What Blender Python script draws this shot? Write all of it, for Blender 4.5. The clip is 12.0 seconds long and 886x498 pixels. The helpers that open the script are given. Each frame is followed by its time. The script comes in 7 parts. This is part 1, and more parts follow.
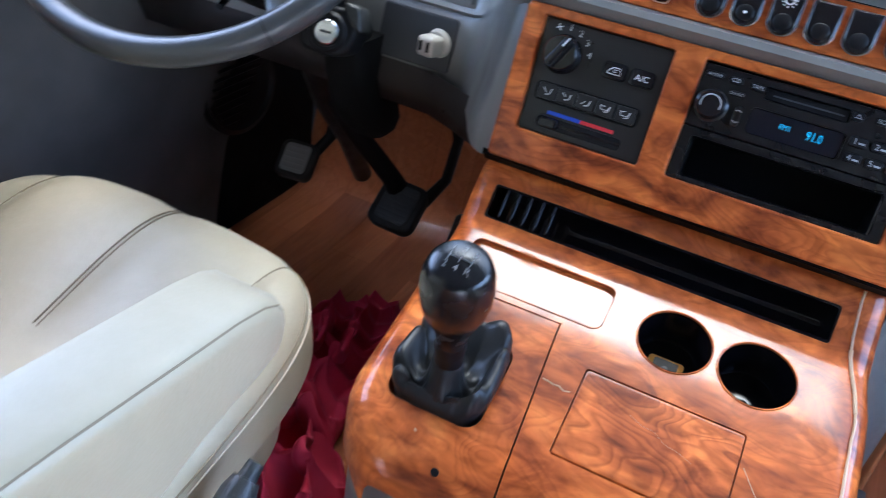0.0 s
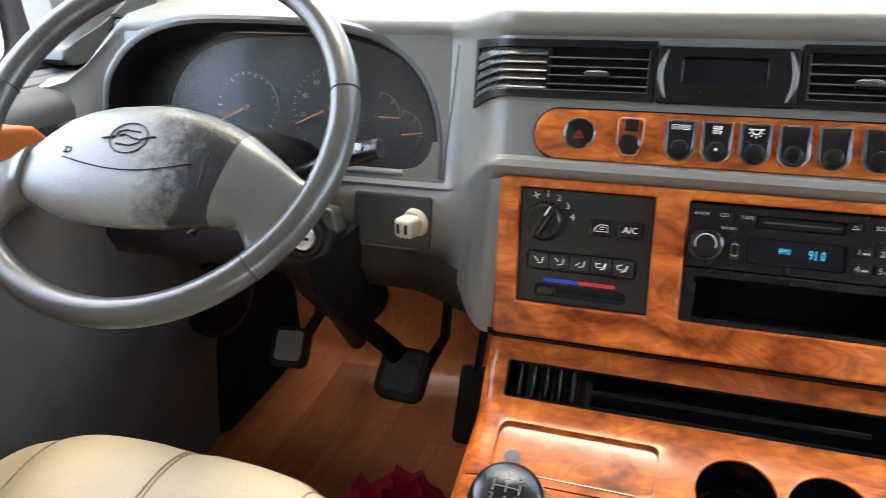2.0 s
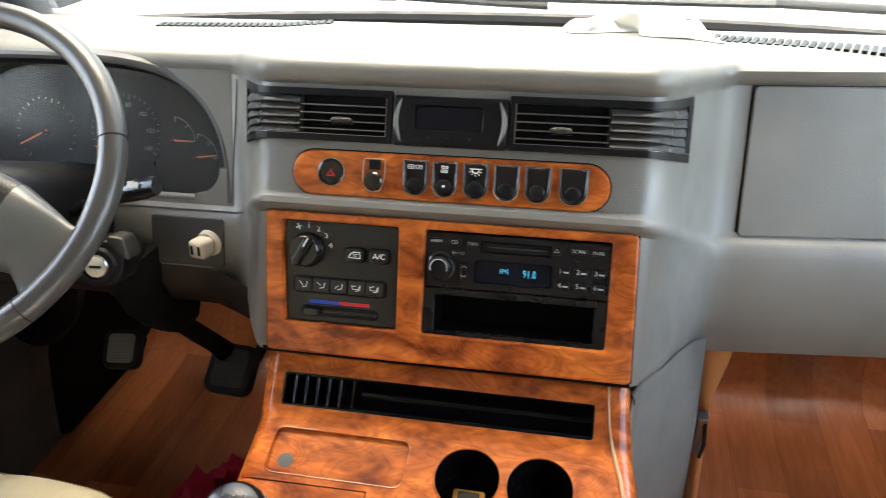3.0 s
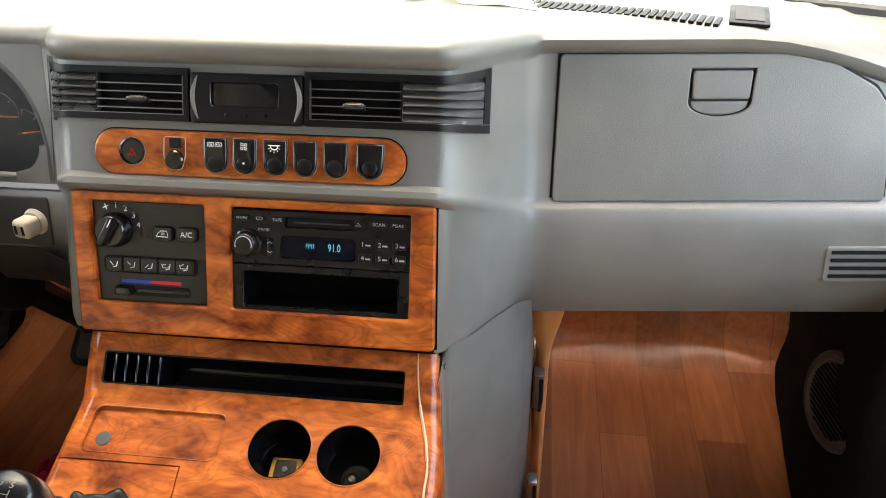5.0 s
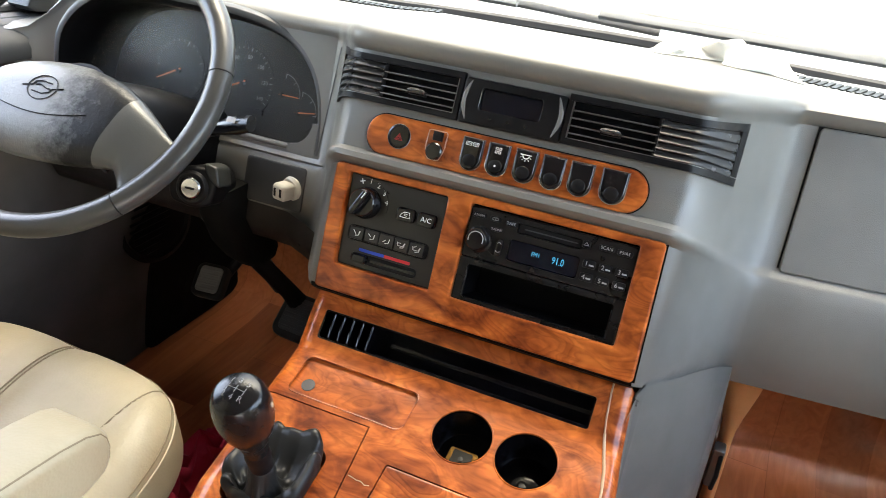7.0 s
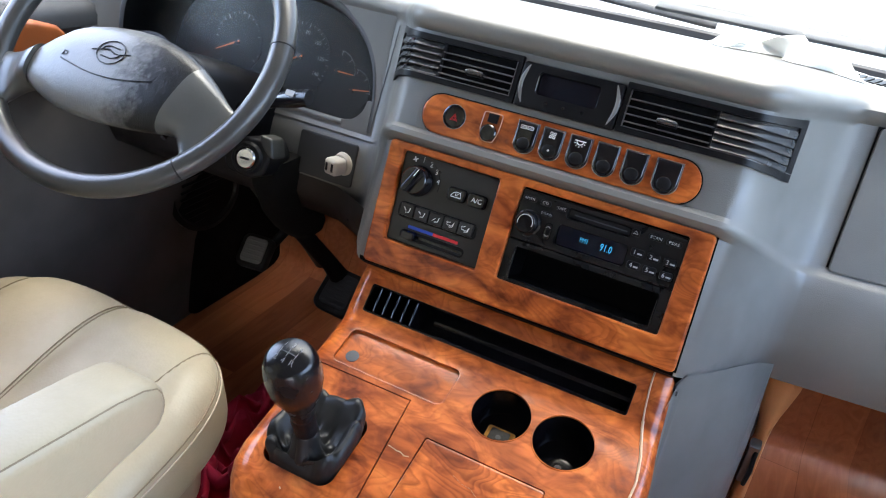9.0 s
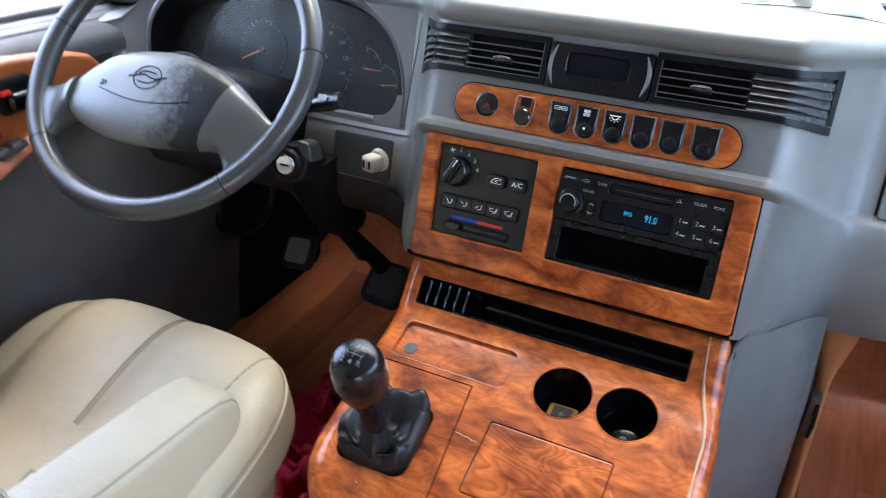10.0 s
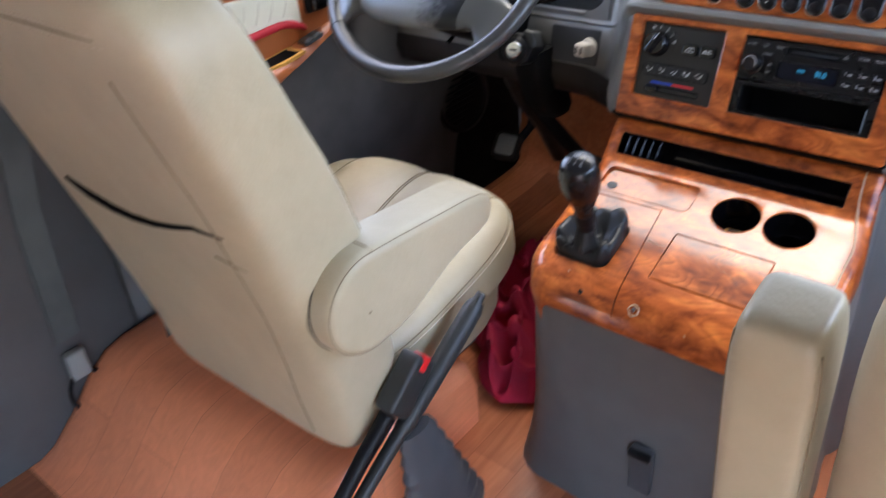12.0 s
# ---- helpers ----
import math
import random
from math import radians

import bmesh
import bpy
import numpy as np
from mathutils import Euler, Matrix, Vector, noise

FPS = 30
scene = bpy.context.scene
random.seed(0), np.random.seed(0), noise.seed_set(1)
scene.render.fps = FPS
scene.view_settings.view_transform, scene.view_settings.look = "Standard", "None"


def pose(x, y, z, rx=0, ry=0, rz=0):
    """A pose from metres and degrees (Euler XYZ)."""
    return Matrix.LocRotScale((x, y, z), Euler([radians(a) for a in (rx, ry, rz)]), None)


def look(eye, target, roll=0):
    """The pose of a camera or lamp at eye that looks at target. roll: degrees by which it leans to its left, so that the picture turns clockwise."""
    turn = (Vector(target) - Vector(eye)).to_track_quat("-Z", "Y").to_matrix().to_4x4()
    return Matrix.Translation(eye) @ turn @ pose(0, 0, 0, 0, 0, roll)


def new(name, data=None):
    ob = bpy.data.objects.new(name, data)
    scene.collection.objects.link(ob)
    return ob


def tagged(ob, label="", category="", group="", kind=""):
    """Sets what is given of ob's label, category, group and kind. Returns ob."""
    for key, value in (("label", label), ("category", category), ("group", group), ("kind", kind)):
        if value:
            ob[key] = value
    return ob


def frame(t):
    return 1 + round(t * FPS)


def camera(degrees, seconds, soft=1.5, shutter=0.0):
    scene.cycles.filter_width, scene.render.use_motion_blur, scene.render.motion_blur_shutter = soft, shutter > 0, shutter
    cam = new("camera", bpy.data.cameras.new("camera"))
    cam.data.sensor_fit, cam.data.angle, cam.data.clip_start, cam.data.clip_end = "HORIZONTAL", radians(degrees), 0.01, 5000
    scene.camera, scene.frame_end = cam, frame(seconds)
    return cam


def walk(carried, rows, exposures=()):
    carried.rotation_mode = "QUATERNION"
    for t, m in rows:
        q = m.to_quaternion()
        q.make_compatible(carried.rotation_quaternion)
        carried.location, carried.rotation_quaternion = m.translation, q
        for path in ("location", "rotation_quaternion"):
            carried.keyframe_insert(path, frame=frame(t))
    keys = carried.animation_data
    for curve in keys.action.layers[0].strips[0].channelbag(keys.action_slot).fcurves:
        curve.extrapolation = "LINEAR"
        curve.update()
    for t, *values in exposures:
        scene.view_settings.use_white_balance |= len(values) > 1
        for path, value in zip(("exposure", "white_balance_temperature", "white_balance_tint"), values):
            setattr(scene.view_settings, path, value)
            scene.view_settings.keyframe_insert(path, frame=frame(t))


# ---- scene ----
cam = camera(60.1, 12.0, 0.75, 0.3)
PATH = [
    (0, (0.033, -0.698, 0.841), (-0.561, 0.865, -0.256), 9.7),
    (0.5, (0.011, -0.626, 0.857), (-0.35, 1.025, -0.212), 3.5),
    (0.7, (-0.001, -0.631, 0.876), (-0.353, 1.047, -0.155), 0.4),
    (1, (-0.019, -0.636, 0.886), (-0.543, 1.047, -0.059), -3.2),
    (1.5, (-0.033, -0.656, 0.89), (-0.77, 0.991, 0.027), -4.2),
    (2, (-0.009, -0.656, 0.893), (-0.632, 1.047, 0.05), -2.4),
    (2.5, (0.055, -0.678, 0.949), (-0.397, 1.066, 0.08), -1.1),
    (3, (0.133, -0.669, 0.99), (-0.218, 1.054, 0.037), -1.1),
    (3.5, (0.216, -0.654, 1.018), (-0.078, 1.041, -0.001), -2.3),
    (3.7, (0.247, -0.645, 1.023), (-0.022, 1.049, -0.006), -2.9),
    (5.3, (0.274, -0.646, 1.009), (0.065, 1.029, -0.063), -0.4),
    (5.5, (0.254, -0.668, 1.0), (-0.035, 1.011, -0.048), 0.6),
    (6, (0.24, -0.694, 0.986), (-0.232, 0.98, -0.002), 2.5),
    (6.5, (0.236, -0.705, 0.98), (-0.334, 0.961, 0.031), 4.6),
    (7, (0.232, -0.721, 0.975), (-0.416, 0.935, 0.06), 5.6),
    (7.2, (0.233, -0.726, 0.976), (-0.44, 0.925, 0.07), 5.6),
    (8.8, (0.22, -0.732, 0.984), (-0.474, 0.886, 0.035), 6.6),
    (9, (0.222, -0.741, 0.973), (-0.491, 0.864, 0.017), 7.5),
    (9.5, (0.222, -0.75, 0.968), (-0.54, 0.802, -0.037), 7.0),
    (10, (0.209, -0.755, 0.991), (-0.561, 0.787, -0.022), 0.5),
    (10.2, (0.204, -0.758, 1.017), (-0.619, 0.750, -0.006), -3.6),
    (10.5, (0.178, -0.833, 1.024), (-0.64, 0.713, 0.055), -3.6),
    (10.8, (0.198, -0.887, 1.009), (-0.716, 0.611, 0.050), -4.1),
    (11, (0.206, -0.93, 1.013), (-0.748, 0.528, 0.031), -3.6),
    (11.5, (0.272, -0.978, 1.033), (-0.728, 0.423, 0.015), -5.3),
    (11.8, (0.306, -1.023, 1.011), (-0.729, 0.342, -0.022), -4.5),
    (12, (0.325, -1.055, 0.993), (-0.788, 0.206, -0.09), -4.8),
]
walk(cam, [(t, look(eye, target, roll)) for t, eye, target, roll in PATH], ((0, 4.44, 5450, 9), (0.5, 4.70, 5700, 9), (1, 4.88, 7000, 7), (1.5, 4.92, 7200, 6), (2, 4.88, 7300, 7), (2.5, 4.66, 7500, 7), (3.5, 4.53, 8200, 8), (5.5, 4.53, 8300, 8), (6.5, 4.50, 7700, 8), (7, 4.48, 7600, 8), (9, 4.34, 6450, 10), (10.5, 4.33, 6100, 10), (11.5, 4.14, 6100, 11), (12, 4.24, 6400, 14)))

# ---- world, sun, exposure ----
SUN_ELEV, SUN_AZIM = 72.0, 345.0
world = bpy.data.worlds.new("sky")
scene.world = world
world.use_nodes = True
wt = world.node_tree
sky = wt.nodes.new("ShaderNodeTexSky")
sky.sky_type = "NISHITA"
sky.sun_disc = False
sky.sun_elevation, sky.sun_rotation = radians(SUN_ELEV), radians(SUN_AZIM)
sky.air_density, sky.dust_density, sky.ozone_density = 1.0, 4.0, 1.0
wt.links.new(sky.outputs[0], wt.nodes["Background"].inputs["Color"])
wt.nodes["Background"].inputs["Strength"].default_value = 0.15
sun = new("sun", bpy.data.lights.new("sun", "SUN"))
sun.data.energy, sun.data.angle, sun.data.color = 0.4, radians(40), (1.0, 0.96, 0.9)
sun.matrix_world = look((-0.45, 1.6, 5.4), (0, 0, 0.5))


# ---- materials ----
def principled(name):
    m = bpy.data.materials.new(name)
    m.use_nodes = True
    return m, m.node_tree, m.node_tree.nodes["Principled BSDF"]


def tex(nt, kind, scale=None, coord="Object", stretch=None, **sets):
    """A texture node fed with object coordinates."""
    node = nt.nodes.new(kind)
    tc = nt.nodes.new("ShaderNodeTexCoord")
    out = tc.outputs[coord]
    if stretch:
        mp = nt.nodes.new("ShaderNodeMapping")
        mp.inputs["Scale"].default_value = stretch
        nt.links.new(out, mp.inputs["Vector"])
        out = mp.outputs["Vector"]
    nt.links.new(out, node.inputs["Vector"])
    if scale is not None:
        node.inputs["Scale"].default_value = scale
    for key, value in sets.items():
        node.inputs[key].default_value = value
    return node


def ramp(nt, src, stops):
    r = nt.nodes.new("ShaderNodeValToRGB")
    els = r.color_ramp.elements
    while len(els) < len(stops):
        els.new(0.5)
    for el, (pos, col) in zip(els, stops):
        el.position = pos
        el.color = (*col, 1) if len(col) == 3 else col
    nt.links.new(src, r.inputs[0])
    return r.outputs[0]


def mix(nt, fac, a, b, mode="MIX"):
    n = nt.nodes.new("ShaderNodeMix")
    n.data_type, n.blend_type = "RGBA", mode
    for i, v in ((0, fac), (6, a), (7, b)):
        if hasattr(v, "is_output"):
            nt.links.new(v, n.inputs[i])
        else:
            n.inputs[i].default_value = (*v, 1) if isinstance(v, tuple) else v
    return n.outputs[2]


def bump(nt, bsdf, srcs):
    """Chains bumps: (height output, strength, distance)."""
    last = None
    for src, strength, dist in srcs:
        b = nt.nodes.new("ShaderNodeBump")
        b.inputs["Strength"].default_value, b.inputs["Distance"].default_value = strength, dist
        nt.links.new(src, b.inputs["Height"])
        if last:
            nt.links.new(last, b.inputs["Normal"])
        last = b.outputs[0]
    nt.links.new(last, bsdf.inputs["Normal"])


def shade(c, k):
    return tuple(min(1.0, v * k) for v in c)


def plastic(name, col, rough=0.5, grain=900, depth=0.0002, vary=0.12, coat=0.0, spec=0.5, blotch=9):
    m, nt, b = principled(name)
    n1 = tex(nt, "ShaderNodeTexNoise", blotch, Detail=5.0)
    c = ramp(nt, n1.outputs[0], [(0.3, shade(col, 1 - vary)), (0.7, shade(col, 1 + vary))])
    nt.links.new(c, b.inputs["Base Color"])
    n2 = tex(nt, "ShaderNodeTexNoise", 30, Detail=6.0)
    r = ramp(nt, n2.outputs[0], [(0.3, (max(rough - 0.08, 0.02),) * 3), (0.75, (min(rough + 0.1, 1),) * 3)])
    nt.links.new(r, b.inputs["Roughness"])
    b.inputs["Coat Weight"].default_value, b.inputs["Coat Roughness"].default_value = coat, 0.12
    b.inputs["Specular IOR Level"].default_value = spec
    if depth:
        v = tex(nt, "ShaderNodeTexVoronoi", grain)
        bump(nt, b, [(v.outputs["Distance"], 0.5, depth)])
    return m


def burl(name, ripple=0.34, dark=1.6):
    """Glossy printed burl walnut: amber ground, dark clouds, rippled figure."""
    m, nt, b = principled(name)
    warp = tex(nt, "ShaderNodeTexNoise", 7, Detail=3.0, Distortion=0.6)
    cloud = tex(nt, "ShaderNodeTexNoise", 21, stretch=(0.8, 1.3, 1.3), Detail=4.0, Roughness=0.55, Distortion=0.9)
    dash = tex(nt, "ShaderNodeTexNoise", 50, stretch=(0.42, 1.2, 1.2), Detail=3.0, Distortion=1.2)
    curl = tex(nt, "ShaderNodeTexNoise", 13, stretch=(0.75, 1.5, 1.5), Detail=2.0, Roughness=0.4, Distortion=0.5)
    base = ramp(nt, cloud.outputs[0], [(0.30, shade((0.100, 0.020, 0.0060), dark)), (0.43, shade((0.210, 0.048, 0.0115), dark)),
                                       (0.57, shade((0.325, 0.083, 0.0175), dark)), (0.74, shade((0.45, 0.136, 0.030), dark))])
    dc = ramp(nt, dash.outputs[0], [(0.36, (0.45, 0.36, 0.32)), (0.52, (1.0, 1.0, 1.0)), (0.70, (1.2, 1.2, 1.15))])
    rings = []
    for k in range(8):
        rings += [(0.25 + 0.06 * k, (0.48, 0.40, 0.36)), (0.265 + 0.06 * k, (0.92, 0.90, 0.88)), (0.295 + 0.06 * k, (1.25, 1.27, 1.22))]
    rc = ramp(nt, curl.outputs[0], rings)
    wc = ramp(nt, warp.outputs[0], [(0.3, (0.74, 0.66, 0.62)), (0.7, (1.15, 1.15, 1.12))])
    c = mix(nt, 0.8, mix(nt, ripple, base, rc, "MULTIPLY"), wc, "MULTIPLY")
    c = mix(nt, 0.55, c, dc, "MULTIPLY")
    nt.links.new(c, b.inputs["Base Color"])
    b.inputs["Roughness"].default_value = 0.40
    b.inputs["Specular IOR Level"].default_value = 0.10
    b.inputs["Coat Weight"].default_value = 0.56
    scr = tex(nt, "ShaderNodeTexNoise", 60, Detail=6.0)
    cr = ramp(nt, scr.outputs[0], [(0.35, (0.07,) * 3), (0.8, (0.16,) * 3)])
    nt.links.new(cr, b.inputs["Coat Roughness"])
    wave = tex(nt, "ShaderNodeTexNoise", 30, Detail=2.0)
    bump(nt, b, [(wave.outputs[0], 0.10, 0.002)])
    return m


def leather(name, col, rough=0.46, cell=330, grain=0.25, deep=0.0006, lump=0.25):
    m, nt, b = principled(name)
    n1 = tex(nt, "ShaderNodeTexNoise", 6, Detail=5.0)
    c = ramp(nt, n1.outputs[0], [(0.3, shade(col, 0.9)), (0.7, shade(col, 1.06))])
    d = tex(nt, "ShaderNodeTexNoise", 38, Detail=7.0, Roughness=0.65)
    dc = ramp(nt, d.outputs[0], [(0.3, (0.93, 0.92, 0.9)), (0.62, (1.0, 1.0, 1.0))])
    nt.links.new(mix(nt, 0.7, c, dc, "MULTIPLY"), b.inputs["Base Color"])
    b.inputs["Roughness"].default_value = rough
    v = tex(nt, "ShaderNodeTexVoronoi", cell)
    w = tex(nt, "ShaderNodeTexNoise", 14, Detail=4.0, Distortion=0.8)
    bump(nt, b, [(w.outputs[0], lump, 0.006), (v.outputs["Distance"], grain, deep)])
    return m


def rubbed(m, dark):
    """Mottled dark patches, rubbed into one side of a grey coating."""
    nt = m.node_tree
    b = nt.nodes["Principled BSDF"]
    old = b.inputs["Base Color"].links[0].from_socket
    sep = nt.nodes.new("ShaderNodeSeparateXYZ")
    tc = nt.nodes.new("ShaderNodeTexCoord")
    nt.links.new(tc.outputs["Object"], sep.inputs[0])
    n = tex(nt, "ShaderNodeTexNoise", 42, Detail=9.0, Roughness=0.75)
    add = nt.nodes.new("ShaderNodeMath")
    add.operation = "MULTIPLY_ADD"
    nt.links.new(sep.outputs[0], add.inputs[0])
    add.inputs[1].default_value = 7.5
    nt.links.new(n.outputs[0], add.inputs[2])
    f = ramp(nt, add.outputs[0], [(0.64, (0.0, 0.0, 0.0)), (0.97, (0.96, 0.96, 0.96))])
    nt.links.new(mix(nt, f, old, dark), b.inputs["Base Color"])
    dull = ramp(nt, f, [(0.0, (0.5, 0.5, 0.5)), (1.0, (0.26, 0.26, 0.26))])
    nt.links.new(dull, b.inputs["Specular IOR Level"])
    nt.links.new(ramp(nt, f, [(0.0, (0.16, 0.16, 0.16)), (1.0, (0.06, 0.06, 0.06))]), b.inputs["Coat Weight"])


def wrinkles(m):
    """Fine upright wrinkles over a leather's own relief."""
    nt = m.node_tree
    b = nt.nodes["Principled BSDF"]
    old = b.inputs["Normal"].links[0].from_socket
    n = tex(nt, "ShaderNodeTexNoise", 210, stretch=(1.5, 0.55, 0.55), Detail=4.0, Roughness=0.6, Distortion=1.5)
    bp = nt.nodes.new("ShaderNodeBump")
    bp.inputs["Strength"].default_value, bp.inputs["Distance"].default_value = 0.5, 0.0012
    nt.links.new(n.outputs[0], bp.inputs["Height"])
    nt.links.new(old, bp.inputs["Normal"])
    nt.links.new(bp.outputs[0], b.inputs["Normal"])


def vinyl_wood(name, col, plank=0.13, grain=0.6, apart=0.36):
    """Sheet vinyl printed as narrow wood strips running fore and aft."""
    m, nt, b = principled(name)
    br = tex(nt, "ShaderNodeTexBrick", 1.0, stretch=(1, 1, 1))
    rot = nt.nodes.new("ShaderNodeMapping")
    rot.inputs["Rotation"].default_value = (0, 0, radians(90))
    tc = nt.nodes.new("ShaderNodeTexCoord")
    nt.links.new(tc.outputs["Object"], rot.inputs["Vector"])
    nt.links.new(rot.outputs[0], br.inputs["Vector"])
    br.inputs["Color1"].default_value = (*shade(col, 1 - apart), 1)
    br.inputs["Color2"].default_value = (*shade(col, 1 + 0.8 * apart), 1)
    br.inputs["Mortar"].default_value = (*shade(col, 0.78), 1)
    br.inputs["Mortar Size"].default_value = 0.0008
    br.inputs["Brick Width"].default_value = 0.36
    br.inputs["Row Height"].default_value = plank
    g = tex(nt, "ShaderNodeTexNoise", 14, stretch=(3.4, 0.34, 3.4), Detail=5.0, Distortion=1.6)
    gc = ramp(nt, g.outputs[0], [(0.3, (0.7, 0.66, 0.62)), (0.7, (1.12, 1.12, 1.12))])
    n = tex(nt, "ShaderNodeTexNoise", 5, Detail=4.0)
    nc = ramp(nt, n.outputs[0], [(0.3, (0.8, 0.78, 0.76)), (0.7, (1.06, 1.06, 1.06))])
    nt.links.new(mix(nt, 0.6, mix(nt, grain, br.outputs[0], gc, "MULTIPLY"), nc, "MULTIPLY"), b.inputs["Base Color"])
    b.inputs["Roughness"].default_value = 0.25
    w = tex(nt, "ShaderNodeTexNoise", 9, Detail=3.0)
    bump(nt, b, [(w.outputs[0], 0.25, 0.008), (g.outputs[0], 0.12, 0.0008)])
    return m


def cloth(name, col, weave=700):
    m, nt, b = principled(name)
    n1 = tex(nt, "ShaderNodeTexNoise", 10, Detail=5.0)
    c = ramp(nt, n1.outputs[0], [(0.3, shade(col, 0.75)), (0.7, shade(col, 1.2))])
    nt.links.new(c, b.inputs["Base Color"])
    b.inputs["Roughness"].default_value = 0.85
    v = tex(nt, "ShaderNodeTexVoronoi", weave)
    bump(nt, b, [(v.outputs["Distance"], 0.25, 0.0004)])
    return m


def plain(name, col, rough=0.4, metal=0.0, emit=0.0, spec=0.5):
    m, nt, b = principled(name)
    b.inputs["Base Color"].default_value = (*col, 1)
    b.inputs["Roughness"].default_value, b.inputs["Metallic"].default_value = rough, metal
    b.inputs["Specular IOR Level"].default_value = spec
    if emit:
        b.inputs["Emission Color"].default_value, b.inputs["Emission Strength"].default_value = (*col, 1), emit
    return m


def pane(name, gloss=0.04, mirror=0.03, tint=(0.74, 0.77, 0.76)):
    """A thin clear pane: what it does not mirror passes straight through."""
    m, nt, b = principled(name)
    out = nt.nodes["Material Output"]
    mx, tr, gl = (nt.nodes.new("ShaderNode" + k) for k in ("MixShader", "BsdfTransparent", "BsdfGlossy"))
    gl.inputs["Roughness"].default_value = gloss
    mx.inputs[0].default_value = mirror
    tr.inputs["Color"].default_value = (*tint, 1)
    nt.links.new(tr.outputs[0], mx.inputs[1])
    nt.links.new(gl.outputs[0], mx.inputs[2])
    nt.links.new(mx.outputs[0], out.inputs["Surface"])
    nt.nodes.remove(b)
    return m


def hazed(name, film=0.07, mirror=0.10):
    """A thin clear plastic cover; its pale film paints in reflected haze along with dust."""
    m, nt, b = principled(name)
    out = nt.nodes["Material Output"]
    mx, tr, df = (nt.nodes.new("ShaderNode" + k) for k in ("MixShader", "BsdfTransparent", "BsdfDiffuse"))
    df.inputs["Color"].default_value = (0.62, 0.60, 0.55, 1)
    n = tex(nt, "ShaderNodeTexNoise", 25, Detail=5.0)
    f = ramp(nt, n.outputs[0], [(0.3, (film * 0.7,) * 3), (0.7, (film * 1.3,) * 3)])
    nt.links.new(f, mx.inputs[0])
    nt.links.new(tr.outputs[0], mx.inputs[1])
    nt.links.new(df.outputs[0], mx.inputs[2])
    my, gl = nt.nodes.new("ShaderNodeMixShader"), nt.nodes.new("ShaderNodeBsdfGlossy")
    gl.inputs["Roughness"].default_value, my.inputs[0].default_value = 0.22, mirror
    nt.links.new(mx.outputs[0], my.inputs[1])
    nt.links.new(gl.outputs[0], my.inputs[2])
    nt.links.new(my.outputs[0], out.inputs["Surface"])
    nt.nodes.remove(b)
    return m


GREY = plastic("dash_grey_plastic", (0.163, 0.161, 0.149), 0.36, 1100, 0.0003)
GREY_D = plastic("dark_grey_plastic", (0.055, 0.058, 0.063), 0.5, 900, 0.0004)
BLACK = plastic("black_plastic", (0.006, 0.006, 0.007), 0.42, 1200, 0.0002, spec=0.2)
GLOSS = plastic("gloss_black_plastic", (0.005, 0.005, 0.006), 0.15, 500, 0.0, coat=0.25, spec=0.4)
FACE = plastic("charcoal_faceplate", (0.0115, 0.0112, 0.0105), 0.34, 1500, 0.0001, spec=0.5)
RFACE = plastic("black_radio_face", (0.0075, 0.0075, 0.0075), 0.30, 1500, 0.0001, spec=0.35)
INK = plastic("deep_black_plastic", (0.003, 0.003, 0.004), 0.14, 500, 0.0, spec=0.35)
DIM = plain("dim_dial_marking", (0.19, 0.19, 0.185), 0.5)
DIALS = plastic("dial_face", (0.0075, 0.0073, 0.0070), 0.8, 500, 0.0, spec=0.1)
BURL = burl("burl_walnut_trim")
WORN_TRIM = plain("pale_pink_edge", (0.55, 0.30, 0.20), 0.4)
CURLY = burl("curly_walnut_lid", 0.62)
CREAM = leather("cream_leather", (0.455, 0.385, 0.255), 0.40)
CREAM_IN = leather("cream_quilted_vinyl", (0.68, 0.62, 0.47), 0.5)
# Seam thread, darkened to include the shade of its crease.
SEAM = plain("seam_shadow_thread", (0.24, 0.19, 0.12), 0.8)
# Near-black cord colour that paints shade into the armrest's gaps.
GAP = plain("seam_gap_shade", (0.05, 0.04, 0.03), 0.8)
THREAD = plain("cream_thread", (0.56, 0.48, 0.36), 0.7)
WHEEL = leather("grey_wheel_leather", (0.044, 0.044, 0.0425), 0.29, 700, 0.2, 0.0004, 0.12)
SPOKE = leather("grey_spoke_skin", (0.072, 0.073, 0.070), 0.30, 500, 0.15, 0.0004, 0.10)
PAD = leather("wrinkled_horn_pad", (0.145, 0.147, 0.141), 0.33, 300, 0.12, 0.0005, 0.10)
PAD.node_tree.nodes["Principled BSDF"].inputs["Coat Roughness"].default_value = 0.16
wrinkles(PAD)
rubbed(PAD, (0.0025, 0.0025, 0.003))
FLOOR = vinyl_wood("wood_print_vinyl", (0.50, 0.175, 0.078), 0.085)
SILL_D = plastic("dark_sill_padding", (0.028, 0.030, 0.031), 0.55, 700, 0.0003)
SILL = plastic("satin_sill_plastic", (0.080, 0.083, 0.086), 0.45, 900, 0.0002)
# Brighter copy of the floor vinyl: extra light on platforms sits in its colour.
FLOOR_LIT = vinyl_wood("lit_wood_print_vinyl", (0.95, 0.320, 0.155), 0.095, 0.30, 0.12)
ORANGE = leather("tan_orange_trim", (0.36, 0.098, 0.023), 0.42)
KICK = plastic("black_felt_panel", (0.006, 0.006, 0.006), 0.9, 400, 0.0005, spec=0.1)
BASE = plastic("charcoal_console_plastic", (0.105, 0.105, 0.104), 0.45, 900, 0.0004)
TAN = leather("tan_vinyl_edge", (0.98, 0.46, 0.18), 0.35)
CARPET = cloth("dark_carpet", (0.072, 0.065, 0.060), 500)
